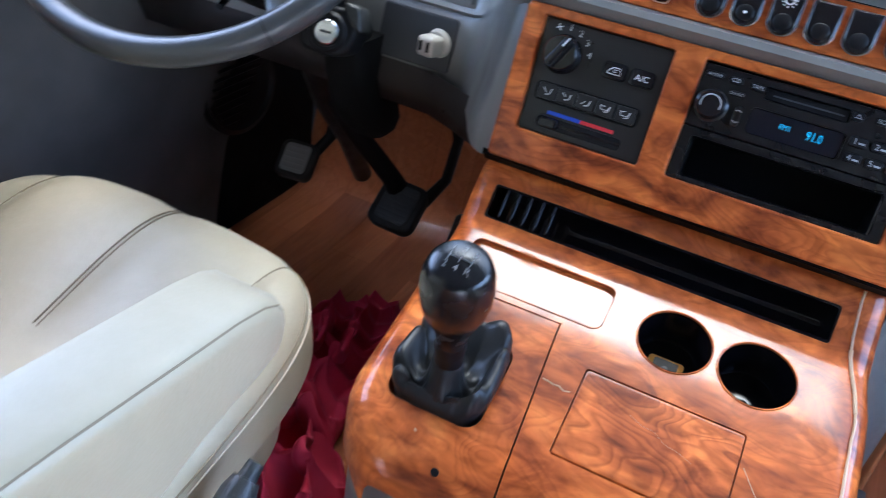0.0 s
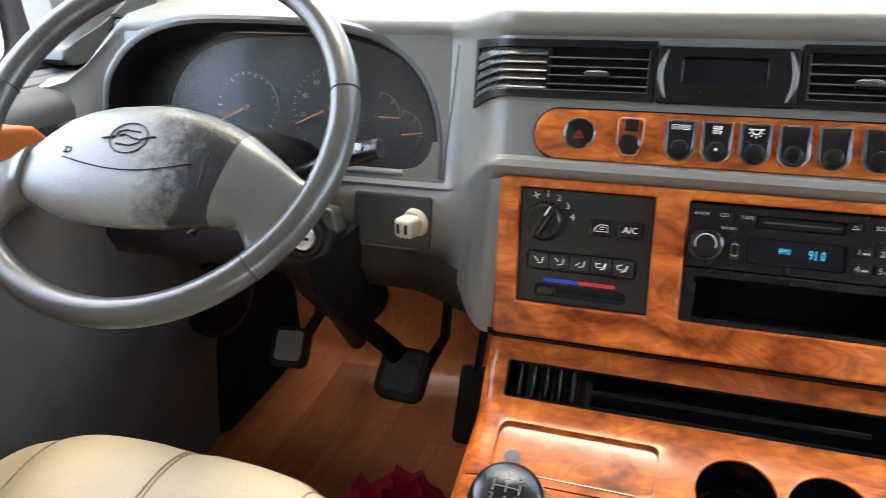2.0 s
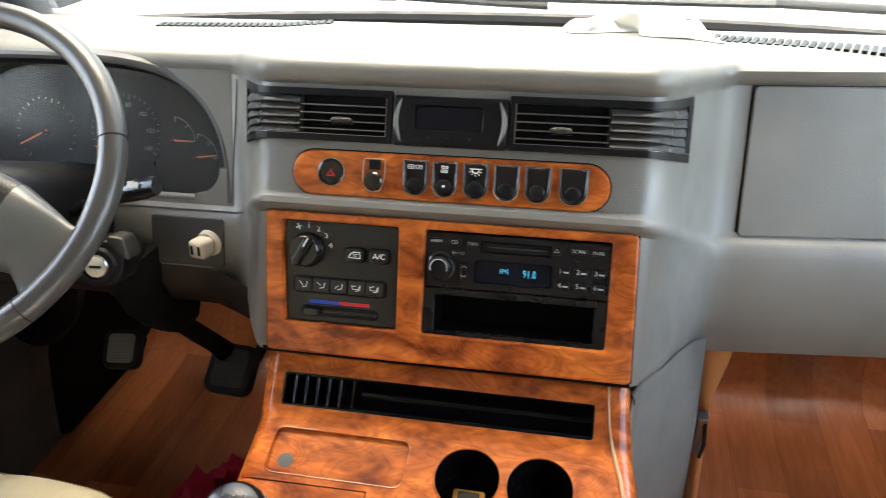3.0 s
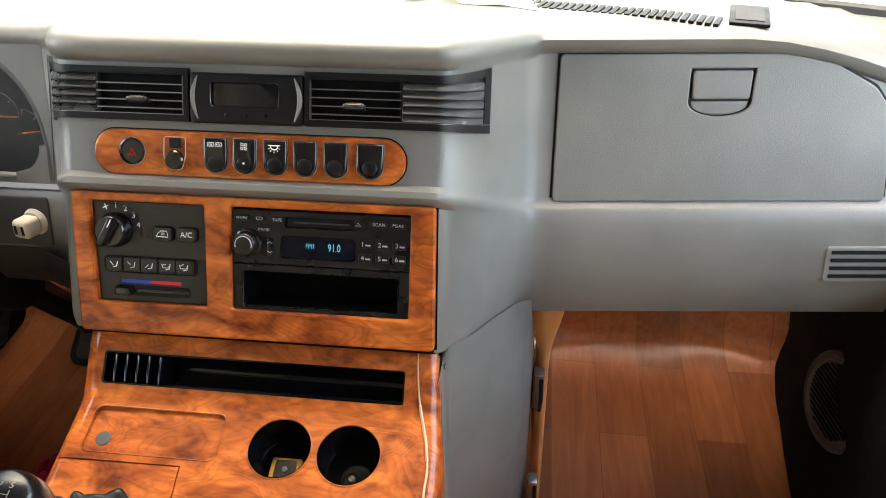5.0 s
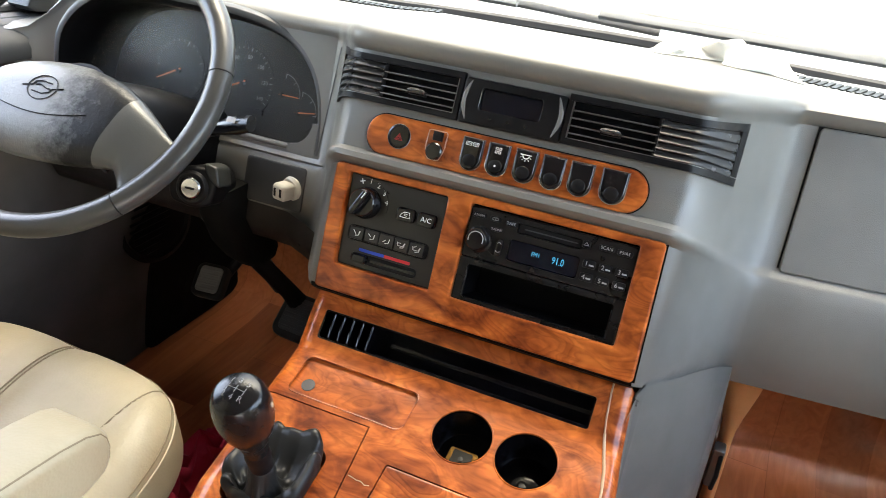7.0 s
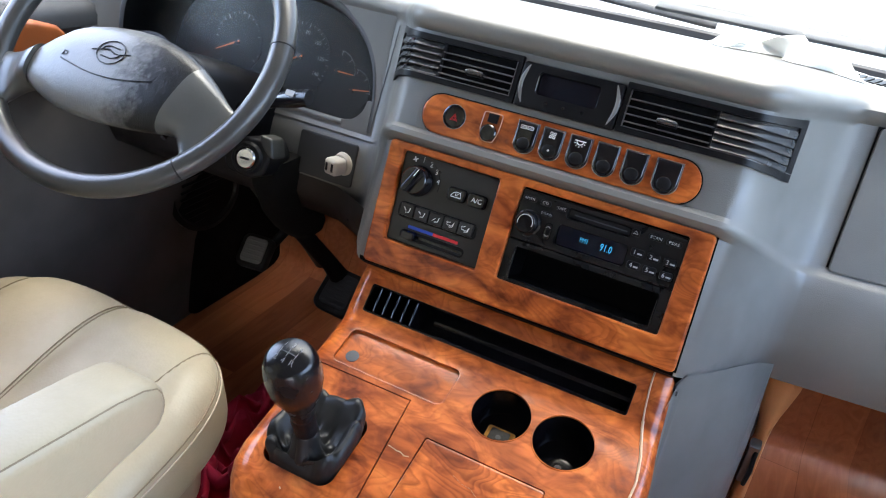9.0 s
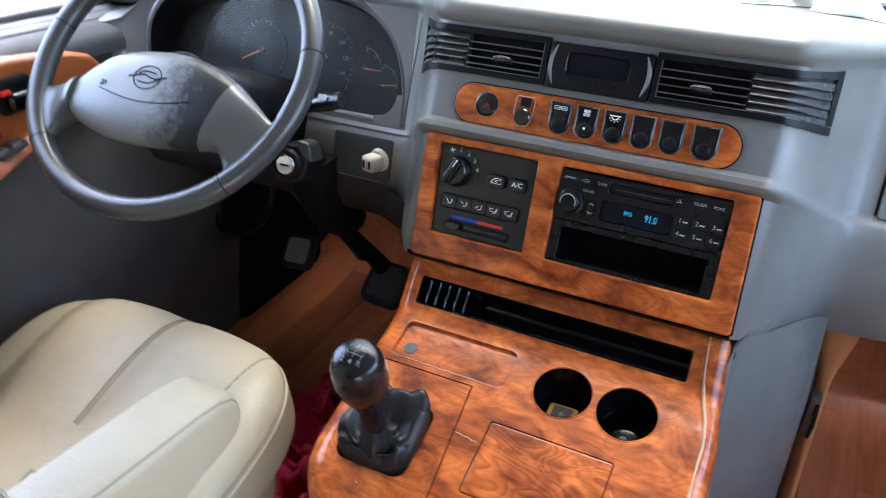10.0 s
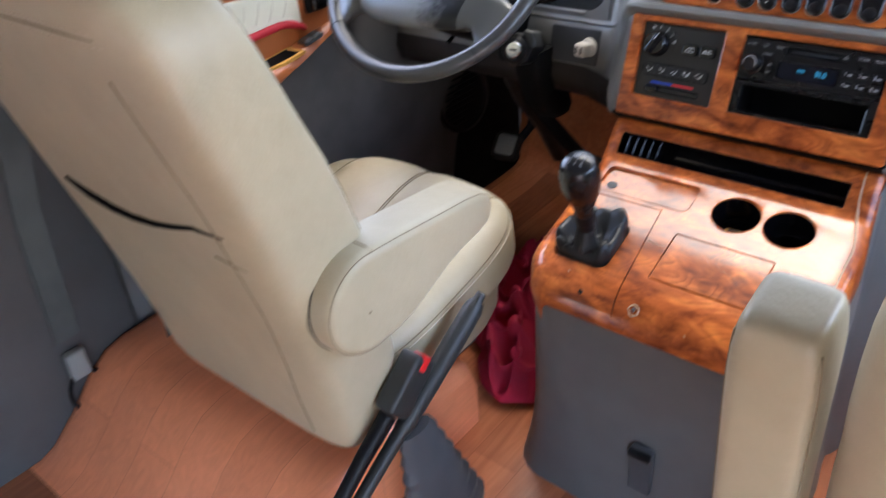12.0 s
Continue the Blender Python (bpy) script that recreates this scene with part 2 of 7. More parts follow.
RED_CLOTH = cloth("crimson_cloth", (0.36, 0.005, 0.034), 900)
RED = plain("red_plastic", (0.7, 0.02, 0.02), 0.35)
RED_TRIM = plain("red_fabric_piping", (0.45, 0.01, 0.02), 0.7)
WHITE = plain("white_marking", (0.8, 0.8, 0.8), 0.5)
IVORY = plastic("ivory_plastic", (0.50, 0.47, 0.41), 0.35, 900, 0.0)
CHROME = plain("satin_chrome", (0.6, 0.6, 0.6), 0.22, 1.0)
STEEL = plain("dull_steel", (0.25, 0.25, 0.25), 0.4, 1.0)
NEEDLE = plain("orange_needle", (0.8, 0.18, 0.04), 0.5)
BLUE = plain("blue_marking", (0.01, 0.06, 0.45), 0.5)
REDM = plain("red_marking", (0.6, 0.02, 0.03), 0.5)
CYAN = plain("cyan_display_light", (0.03, 0.30, 0.50), 0.5, 0.0, 0.06)
LCD = plastic("display_glass", (0.004, 0.006, 0.011), 0.12, 500, 0.0, spec=0.4)
CLEAR = pane("clear_glass", tint=(0.56, 0.58, 0.575))
# The film lifts the dials as reflections on the cover would.
COVER = hazed("hazed_plastic_cover", 0.034, 0.010)
# Near-black with little gloss: shade of recesses and joints put into colour.
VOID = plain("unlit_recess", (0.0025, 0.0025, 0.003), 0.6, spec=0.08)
MIRROR = plain("mirror_glass", (0.85, 0.87, 0.88), 0.03, 1.0)
BOOT = leather("black_gaiter_leather", (0.012, 0.0125, 0.013), 0.38, 700, 0.15, 0.0003, 0.1)
BOOT.node_tree.nodes["Principled BSDF"].inputs["Specular IOR Level"].default_value = 0.3
KNOB = plastic("satin_black_knob", (0.006, 0.006, 0.007), 0.24, 900, 0.0001, spec=0.45)
RUBBER = plastic("black_rubber", (0.015, 0.015, 0.016), 0.62, 500, 0.0004)
WORN_RUBBER = plastic("worn_grey_rubber", (0.26, 0.265, 0.26), 0.55, 500, 0.0004)
SOCKET = plastic("dark_socket_panel", (0.030, 0.031, 0.033), 0.5, 900, 0.0003)
GRIP = plastic("dark_grey_grip", (0.023, 0.0245, 0.0235), 0.42, 700, 0.0004)
KNEE = plastic("brown_black_panel", (0.012, 0.009, 0.0085), 0.55, 800, 0.0004)
HEAD = plastic("grey_headliner", (0.21, 0.207, 0.20), 0.8, 500, 0.0004)
WALL = plastic("cabin_lining", (0.16, 0.16, 0.165), 0.7, 500, 0.0004)
OUTER = plastic("outside_paint", (0.62, 0.63, 0.64), 0.3, 500, 0.0)
PAVE = plastic("pale_concrete", (0.27, 0.265, 0.25), 0.85, 60, 0.001, 0.2)
YELLOW = cloth("yellow_felt_edge", (0.55, 0.26, 0.045), 800)
WEB = cloth("grey_webbing", (0.085, 0.095, 0.095), 1500)
PALE = plain("worn_grey_marking", (0.42, 0.42, 0.42), 0.5)
PAPER = plain("white_cloth", (0.7, 0.69, 0.64), 0.8)


# ---- mesh helpers ----
def V(*a):
    return Vector(a)


def thing(name, label="", category="", group="", kind="", at=(0, 0, 0)):
    ob = new(name)
    ob.location = at
    ob.empty_display_size = 0.02
    return tagged(ob, label, category, group, kind)


def part(name, bm, material, parent=None, label="", smooth=True, angle=38):
    """Links a bmesh as one mesh object under a thing or a part, in world coordinates."""
    bmesh.ops.recalc_face_normals(bm, faces=bm.faces[:])
    me = bpy.data.meshes.new(name)
    lim = radians(angle)
    if smooth:
        for e in bm.edges:
            e.smooth = len(e.link_faces) == 2 and e.calc_face_angle(0) < lim
        for fc in bm.faces:
            fc.smooth = True
    bm.to_mesh(me)
    bm.free()
    me.materials.append(material)
    ob = new(name, me)
    if parent:
        ob.parent = parent
        off = Vector((0, 0, 0))
        p = parent
        while p:
            off += p.location
            p = p.parent
        me.transform(Matrix.Translation(-off))
    return tagged(ob, label)


def cubes(bm, c, size, rot=None, bevel=0.0, seg=2):
    """Adds a bevelled box. rot: a 3x3 matrix whose columns are the box's axes."""
    r = bmesh.ops.create_cube(bm, size=1.0)
    m = Matrix.Translation(c) @ ((rot or Matrix.Identity(3)).to_4x4()) @ Matrix.Diagonal((*size, 1))
    bmesh.ops.transform(bm, matrix=m, verts=r["verts"])
    if bevel:
        es = {e for v in r["verts"] for e in v.link_edges}
        bmesh.ops.bevel(bm, geom=list(es), offset=bevel, segments=seg, affect="EDGES", profile=0.5)
    return bm


def box(c, size, rot=None, bevel=0.0, seg=2):
    return cubes(bmesh.new(), c, size, rot, bevel, seg)


def grid(pts, wrap_u=False, wrap_v=False, bm=None):
    """Quads over a table of points, pts[i][j]."""
    bm = bm or bmesh.new()
    vs = [[bm.verts.new(p) for p in row] for row in pts]
    nu, nv = len(vs), len(vs[0])
    for i in range(nu if wrap_u else nu - 1):
        for j in range(nv if wrap_v else nv - 1):
            q = [vs[i][j], vs[(i + 1) % nu][j], vs[(i + 1) % nu][(j + 1) % nv], vs[i][(j + 1) % nv]]
            if len(set(q)) == 4:
                bm.faces.new(q)
    return bm, vs


def loft(rings, cap=True, bm=None):
    bm, vs = grid(rings, wrap_v=True, bm=bm)
    if cap:
        bm.faces.new(vs[0])
        bm.faces.new(vs[-1][::-1])
    return bm


def sweep(path, radius, n=12, bm=None, closed=False, flat=1.0, cap=True):
    """A tube along points; radius is a number or one for each point."""
    path = [Vector(p) for p in path]
    k = len(path)
    rad = radius if isinstance(radius, (list, tuple)) else [radius] * k
    up = None
    rings = []
    for i, p in enumerate(path):
        a = path[i - 1] if (i or closed) else p
        b = path[(i + 1) % k] if (i < k - 1 or closed) else p
        t = (b - a).normalized()
        if up is None:
            up = t.orthogonal().normalized()
        up = (up - t * up.dot(t)).normalized()
        s = t.cross(up)
        rings.append([p + rad[i] * (math.cos(w) * up + flat * math.sin(w) * s) for w in (2 * math.pi * j / n for j in range(n))])
    if closed:
        bm, _ = grid(rings, wrap_u=True, wrap_v=True, bm=bm)
        return bm
    return loft(rings, cap, bm)


def lathe(profile, origin, axis, n=28, bm=None, cap=True):
    """Turns (radius, height) pairs round an axis."""
    z = Vector(axis).normalized()
    x = z.orthogonal().normalized()
    y = z.cross(x)
    o = Vector(origin)
    rings = [[o + z * h + max(r, 1e-5) * (math.cos(w) * x + math.sin(w) * y) for w in (2 * math.pi * j / n for j in range(n))] for r, h in profile]
    return loft(rings, cap, bm)


def spow(v, e):
    return math.copysign(abs(v) ** e, v)


def superq(c, axes, e1=0.4, e2=0.5, nu=28, nv=48, rot=None, deform=None, bm=None):
    """A pillow-like superellipsoid."""
    rot = rot or Matrix.Identity(3)
    rings = []
    for i in range(nu + 1):
        h = -math.pi / 2 + math.pi * i / nu
        h = max(min(h, math.pi / 2 - 0.012), -math.pi / 2 + 0.012)
        ring = []
        for j in range(nv):
            w = 2 * math.pi * j / nv
            p = Vector((axes[0] * spow(math.cos(h), e1) * spow(math.cos(w), e2), axes[1] * spow(math.cos(h), e1) * spow(math.sin(w), e2), axes[2] * spow(math.sin(h), e1)))
            if deform:
                p = deform(p)
            ring.append(rot @ p + Vector(c))
        rings.append(ring)
    return loft(rings, True, bm)


def round_rect(x0, y0, x1, y1, r, n=5):
    out = []
    for cx, cy, a0 in ((x1 - r, y1 - r, 0), (x0 + r, y1 - r, 90), (x0 + r, y0 + r, 180), (x1 - r, y0 + r, 270)):
        for k in range(n + 1):
            a = radians(a0 + 90 * k / n)
            out.append((cx + r * math.cos(a), cy + r * math.sin(a)))
    return out


def prism(outline, place, n0, n1, bevel=0.0, seg=2, bm=None):
    """Extrudes a 2D outline between depths n0 and n1; place(x, y, n) gives the world point; the n1 rim is rounded."""
    bm = bm or bmesh.new()
    rings = [[(x, y, n0) for x, y in outline]]
    if bevel:
        cx = sum(p[0] for p in outline) / len(outline)
        cy = sum(p[1] for p in outline) / len(outline)
        ext = max(max(abs(p[0] - cx) for p in outline), 1e-4), max(max(abs(p[1] - cy) for p in outline), 1e-4)
        for k in range(seg + 1):
            a = radians(90 * k / seg)
            ins = bevel * (1 - math.cos(a))
            n = n1 - bevel + bevel * math.sin(a)
            rings.append([(cx + (x - cx) * (1 - ins / ext[0]), cy + (y - cy) * (1 - ins / ext[1]), n) for x, y in outline])
        ins = bevel * 1.8
        rings.append([(cx + (x - cx) * (1 - ins / ext[0]), cy + (y - cy) * (1 - ins / ext[1]), n1) for x, y in outline])
    else:
        rings.append([(x, y, n1) for x, y in outline])
    return loft([[place(*p) for p in ring] for ring in rings], True, bm)


def plate(outer, holes, place, n0, n1, bevel=0.0015):
    """A flat plate with holes, its front rims bevelled."""
    bm = bmesh.new()
    es = []
    for loop in [outer] + holes:
        vs = [bm.verts.new((x, y, n0)) for x, y in loop]
        es += [bm.edges.new((vs[i], vs[(i + 1) % len(vs)])) for i in range(len(vs))]
    bmesh.ops.triangle_fill(bm, use_beauty=True, use_dissolve=False, edges=es)
    r = bmesh.ops.extrude_face_region(bm, geom=bm.faces[:])
    top = [v for v in r["geom"] if isinstance(v, bmesh.types.BMVert)]
    for v in top:
        v.co.z = n1
    bmesh.ops.recalc_face_normals(bm, faces=bm.faces[:])
    if bevel:
        rim = [e for e in bm.edges if all(v in set(top) for v in e.verts) and len(e.link_faces) == 2 and e.calc_face_angle(0) > 1.0]
        bmesh.ops.bevel(bm, geom=rim, offset=bevel, segments=2, affect="EDGES", profile=0.5)
    for v in bm.verts:
        v.co = place(*v.co)
    return bm


def cut(bm, cutters):
    """The solid bm less each of the cutter solids."""
    me = bpy.data.meshes.new("solid")
    bmesh.ops.recalc_face_normals(bm, faces=bm.faces[:])
    bm.to_mesh(me)
    bm.free()
    ob = new("solid", me)
    gone = [ob]
    for cb in cutters:
        cm = bpy.data.meshes.new("cutter")
        bmesh.ops.recalc_face_normals(cb, faces=cb.faces[:])
        cb.to_mesh(cm)
        cb.free()
        co = new("cutter", cm)
        gone.append(co)
        md = ob.modifiers.new("cut", "BOOLEAN")
        md.operation, md.solver, md.object = "DIFFERENCE", "EXACT", co
    bpy.context.view_layer.update()
    ev = ob.evaluated_get(bpy.context.evaluated_depsgraph_get())
    out = bmesh.new()
    out.from_mesh(ev.to_mesh())
    ev.to_mesh_clear()
    for o in gone:
        d = o.data
        bpy.data.objects.remove(o)
        bpy.data.meshes.remove(d)
    return out


def writing(name, text, size, place, x, y, n, material, parent, depth=0.0002, squash=1.0):
    """Raised lettering, centred at (x, y) of a face."""
    cu = bpy.data.curves.new(name, "FONT")
    cu.body, cu.size, cu.align_x, cu.align_y, cu.resolution_u = text, size, "CENTER", "CENTER", 2
    tmp = new(name, cu)
    bpy.context.view_layer.update()
    ev = tmp.evaluated_get(bpy.context.evaluated_depsgraph_get())
    bm = bmesh.new()
    bm.from_mesh(ev.to_mesh())
    ev.to_mesh_clear()
    bpy.data.objects.remove(tmp)
    bpy.data.curves.remove(cu)
    for v in bm.verts:
        v.co = place(x + v.co.x * squash, y + v.co.y, n)
    return part(name, bm, material, parent, smooth=False)


PA = radians(22.2)


def face(x, u, n=0.0):
    """The plane of the centre stack: x across, u up along it from the top of the wood panel's line, n outwards."""
    return Vector((x, u * math.sin(PA) - n * math.cos(PA), 0.66 + u * math.cos(PA) + n * math.sin(PA)))


CA = math.atan(0.32)


def deck_z(y):
    return 0.454 + (y + 0.09) * 0.32


def deck(x, y, n=0.0):
    """The console's top: x across, y ahead, n off the slope."""
    return Vector((x, y - n * math.sin(CA), deck_z(y) + n * math.cos(CA)))


def clus(x, z, n=0.0):
    """The instrument panel's plane."""
    return Vector((x, 0.11 + (z - 0.6) * 0.28 - n * 0.963, z + n * 0.27))


def glove(x, z, n=0.0):
    return Vector((x, 0.13 + (z - 0.59) * 0.28 + 0.1 * (x - 0.3) - n * 0.963, z + n * 0.27))


def smooth01(t):
    t = max(0.0, min(1.0, t))
    return t * t * (3 - 2 * t)


# ---- the cabin ----
def slab(name, c, size, material, label="", kind="structure", bevel=0.0, rot=None, parent=None):
    ob = part(name, box(c, size, rot, bevel), material, parent, label)
    return tagged(ob, label, "", "", kind)


slab("ground", (0, 0, -0.62), (160, 160, 0.1), PAVE, "pale sunlit concrete ground outside the van")
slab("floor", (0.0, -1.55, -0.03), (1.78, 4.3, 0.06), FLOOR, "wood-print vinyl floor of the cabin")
slab("ceiling", (0, -1.775, 1.40), (1.9, 3.84, 0.05), HEAD, "grey headliner of the van's roof")


def rear_place(x, z, n):
    return Vector((x, -3.69 - n, z))


tagged(part("wall_rear", plate([(-0.95, -0.06), (0.95, -0.06), (0.95, 1.38), (-0.95, 1.38)], [], rear_place, 0.0, 0.05, 0.0), WALL, None, smooth=False), "closed rear end of the van", "", "", "structure")


def side_wall(name, x, holes, label):
    def place(y, z, n):
        return Vector((x + n, y, z))
    ob = part(name, plate([(-3.7, -0.06), (0.95, -0.06), (0.95, 0.70), (0.32, 1.38), (-3.7, 1.38)], holes, place, 0.0, 0.05, 0.0), WALL, None, label, smooth=False)
    return tagged(ob, label, "", "", "structure")


cab_window = [(-0.66, 0.70), (0.50, 0.70), (0.46, 0.86), (0.16, 1.27), (-0.66, 1.30)]
# Out-of-view opening in the right side, added to light seats and floor.
right_openings = [[(-2.90, 0.02), (-1.00, 0.02), (-1.00, 0.78), (-2.90, 0.78)], cab_window]
# Second unseen opening, low on the left, added to brighten the rear floor.
fill_opening = [(-2.80, 0.05), (-1.75, 0.05), (-1.75, 0.62), (-2.80, 0.62)]
left_window = [(-0.50, 0.70), (0.205, 0.70), (0.195, 0.86), (0.02, 1.27), (-0.50, 1.29)]
side_wall("wall_left", -0.93, [left_window, fill_opening], "van side with the driver's window and an unseen opening added for light")
side_wall("wall_right", 0.90, right_openings, "van side with the passenger's window and an unseen opening added for light")

# toe-boards under the dashboard
TOE = [(-0.10, -0.008), (0.20, -0.008), (0.44, -0.004), (0.515, 0.006), (0.540, 0.028), (0.552, 0.052), (0.568, 0.090), (0.60, 0.24), (0.63, 0.42), (0.64, 0.60)]


def toe_board(name, x0, x1, y_off, material, label, toe, wave):
    n = 28
    pts = []
    for i in range(n + 1):
        x = x0 + (x1 - x0) * i / n
        row = []
        for k, (y, z) in enumerate(toe):
            w = 0.006 * math.sin(17 * x + 2 * k) + wave * math.sin((x - 0.37) / 0.38 * math.pi) if 2 < k < 8 else 0
            row.append((x, y + y_off + w, z + 0.010))
        pts.append(row)
    pts = [row + [(x, y + 0.004, z - 0.005) for x, y, z in row[::-1]] for row in pts]
    bm, _ = grid(pts, wrap_v=True)
    return tagged(part(name, bm, material, None, label, angle=80), label, "", "", "structure")


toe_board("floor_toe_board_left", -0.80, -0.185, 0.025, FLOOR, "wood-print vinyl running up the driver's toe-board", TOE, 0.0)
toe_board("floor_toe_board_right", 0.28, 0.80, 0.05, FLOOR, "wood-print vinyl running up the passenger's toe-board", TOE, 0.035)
slab("wall_front", (0, 0.74, 0.29), (1.8, 0.06, 0.74), GREY_D, "front bulkhead behind the toe-board")

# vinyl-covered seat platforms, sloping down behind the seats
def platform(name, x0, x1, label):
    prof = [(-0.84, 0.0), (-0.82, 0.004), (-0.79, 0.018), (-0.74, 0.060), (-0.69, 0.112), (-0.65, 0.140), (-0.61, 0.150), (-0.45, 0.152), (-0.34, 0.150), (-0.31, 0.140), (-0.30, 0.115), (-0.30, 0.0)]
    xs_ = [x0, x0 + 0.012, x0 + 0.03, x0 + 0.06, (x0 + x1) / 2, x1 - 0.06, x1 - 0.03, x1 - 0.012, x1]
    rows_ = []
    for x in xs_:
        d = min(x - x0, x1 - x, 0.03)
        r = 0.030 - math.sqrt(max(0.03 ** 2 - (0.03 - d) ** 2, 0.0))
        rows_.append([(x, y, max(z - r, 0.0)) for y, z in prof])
    return tagged(part(name, loft(rows_), FLOOR_LIT, None, label, angle=60), label, "", "", "structure")


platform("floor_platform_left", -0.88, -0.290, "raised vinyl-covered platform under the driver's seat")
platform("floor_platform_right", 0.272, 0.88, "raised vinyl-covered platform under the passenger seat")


# ---- dashboard ----
dashboard = thing("dashboard", "grey moulded plastic dashboard with burl trim under the windscreen", "dashboard")


def dash_row(k, x):
    b = smooth01((abs(x) - 0.185) / 0.10)
    left = x < 0
    s = clus if left else glove
    rec = 0.004 if left else 0.013
    c, d = {
        0: (Vector((x, 0.20, 0.50)), Vector((x, 0.34, 0.485 if left else 0.455))),
        1: (face(x, -0.158, -0.008), s(x, 0.451 if x > 0 else 0.478, -0.033 if x > 0 else -0.02)),
        2: (face(x, -0.150, -0.006), s(x, 0.500 if left else 0.511, 0.0024 if left else 0.0150)),
        3: (face(x, -0.010, -0.006), s(x, 0.570, rec)),
        4: (face(x, -0.004, 0.006), s(x, 0.583, rec)),
        5: (face(x, 0.001, 0.011), s(x, 0.5875, rec - 0.003)),
        6: (face(x, 0.007, 0.010), s(x, 0.5905, 0.004)),
        7: (face(x, 0.012, 0.0), s(x, 0.598, 0.0)),
        8: (face(x, 0.060, 0.0), s(x, 0.66, 0.0)),
        9: (face(x, 0.116, 0.0), s(x, 0.745, 0.0)),
        10: (face(x, 0.121, 0.0), s(x, 0.750, 0.0)),
        11: (face(x, 0.125, 0.008), s(x, 0.756, 0.004 if left else 0.012)),
        12: (face(x, 0.134, 0.013), s(x, 0.764, 0.004 if left else 0.015)),
        13: (face(x, 0.143, 0.010), s(x, 0.772, -0.004 if left else 0.008)),
        14: (Vector((x, 0.062, 0.7985)), s(x, 0.777, -0.018 if left else -0.008)),
        15: (Vector((x, 0.10, 0.797)), Vector((x, 0.235, 0.777))),
        16: (Vector((x, 0.30, 0.776)), Vector((x, 0.34, 0.768))),
        17: (Vector((x, 0.56, 0.722)), Vector((x, 0.56, 0.722))),
        18: (Vector((x, 0.60, 0.68)), Vector((x, 0.60, 0.68))),
    }[k]
    p = c.lerp(d, b)
    if x > 0.50 and 9 <= k <= 16:
        p.z -= 0.13 * ((x - 0.50) / 0.36) ** 1.6 * (1 if k < 15 else 0.8)
    if x < -0.715 and 6 <= k <= 13:
        p.y -= 0.085 * smooth01((-0.715 - x) / 0.085) * (1 if k < 12 else 0.8)
    if x < -0.715 and 8 <= k <= 15:
        low = (0.655, 0.684, 0.690, 0.694, 0.697, 0.699, 0.700, 0.702)[k - 8]
        p.z += (low - p.z) * smooth01((-0.715 - x) / 0.065)
    return p


xs = [-0.86, -0.82, -0.80, -0.785, -0.77, -0.755, -0.74, -0.73, -0.72]
xs += [-0.72 + (0.72 - 0.285) * i / 10 for i in range(1, 11)]
xs += [-0.275, -0.265, -0.255, -0.245, -0.235, -0.225, -0.215, -0.205, -0.195, -0.185, -0.16, -0.08, 0, 0.08, 0.16,
       0.185, 0.195, 0.205, 0.215, 0.225, 0.235, 0.245, 0.255, 0.265, 0.275, 0.285, 0.30, 0.42, 0.50, 0.54, 0.58, 0.62, 0.66, 0.70, 0.78, 0.86]
bm = bmesh.new()
vs = [[bm.verts.new(dash_row(k, x)) for k in range(19)] for x in xs]
for i in range(len(xs) - 1):
    for k in range(18):
        if -0.721 < xs[i] and xs[i + 1] < -0.284 and 7 <= k <= 9 or -0.186 < xs[i] and xs[i + 1] < 0.186 and k == 2:
            continue
        bm.faces.new((vs[i][k], vs[i][k + 1], vs[i + 1][k + 1], vs[i + 1][k]))
part("dash_body", bm, GREY, dashboard, angle=50)

# instrument panel
arch_c, arch_w, arch_h = (-0.505, 0.604), 0.205, 0.150


def arch(k, grow=0.0, n=36):
    """Point k of the instrument panel's arched outline, from lower right over the top to lower left."""
    a = math.pi * k / n
    return arch_c[0] + (arch_w + grow) * spow(math.cos(a), 0.62), arch_c[1] - 0.004 * (grow > 0) + (arch_h + grow) * spow(math.sin(a), 0.72)


part("cluster_fascia", plate([(-0.72, 0.598), (-0.285, 0.598), (-0.285, 0.752), (-0.72, 0.752)], [], clus, -0.12, -0.115, 0), BLACK, dashboard)


def arch_ring(grow, n):
    return [clus(*arch(k, grow), n(k) if callable(n) else n) for k in range(37)]


def lip(k):
    return 0.002 + 0.049 * smooth01((k - 11) / 10) * (1 - 0.3 * smooth01((k - 30) / 6))


rows = [arch_ring(0.0, -0.075), arch_ring(0.0, -0.040), arch_ring(0.001, lambda k: lip(k) - 0.028), arch_ring(0.003, lambda k: lip(k) - 0.013), arch_ring(0.007, lambda k: lip(k) - 0.003), arch_ring(0.011, lip), arch_ring(0.015, lambda k: lip(k) - 0.002),
        arch_ring(0.018, lambda k: lip(k) - 0.008), arch_ring(0.020, -0.01), arch_ring(0.020, -0.075)]
bm, _ = grid(rows[:5])
part("cluster_tunnel", bm, BLACK, dashboard, "black inner face of the instrument hood", angle=60)
bm, _ = grid(rows[4:7])
part("hood_lip", bm, SILL, dashboard, "grey rounded lip of the instrument hood", angle=60)
# Top and left of the hood: darker plastic paints in their shade.
bm, _ = grid([r[12:] for r in rows[6:]])
part("cluster_hood", bm, GREY_D, dashboard, "rounded instrument hood, coloured darker for its shaded side", angle=60)
# Lower right of the same hood keeps the dash grey, as its lit side.
bm, _ = grid([r[:13] for r in rows[6:]])
part("cluster_rim", bm, GREY, dashboard, "flat grey rim of the instrument opening", angle=60)
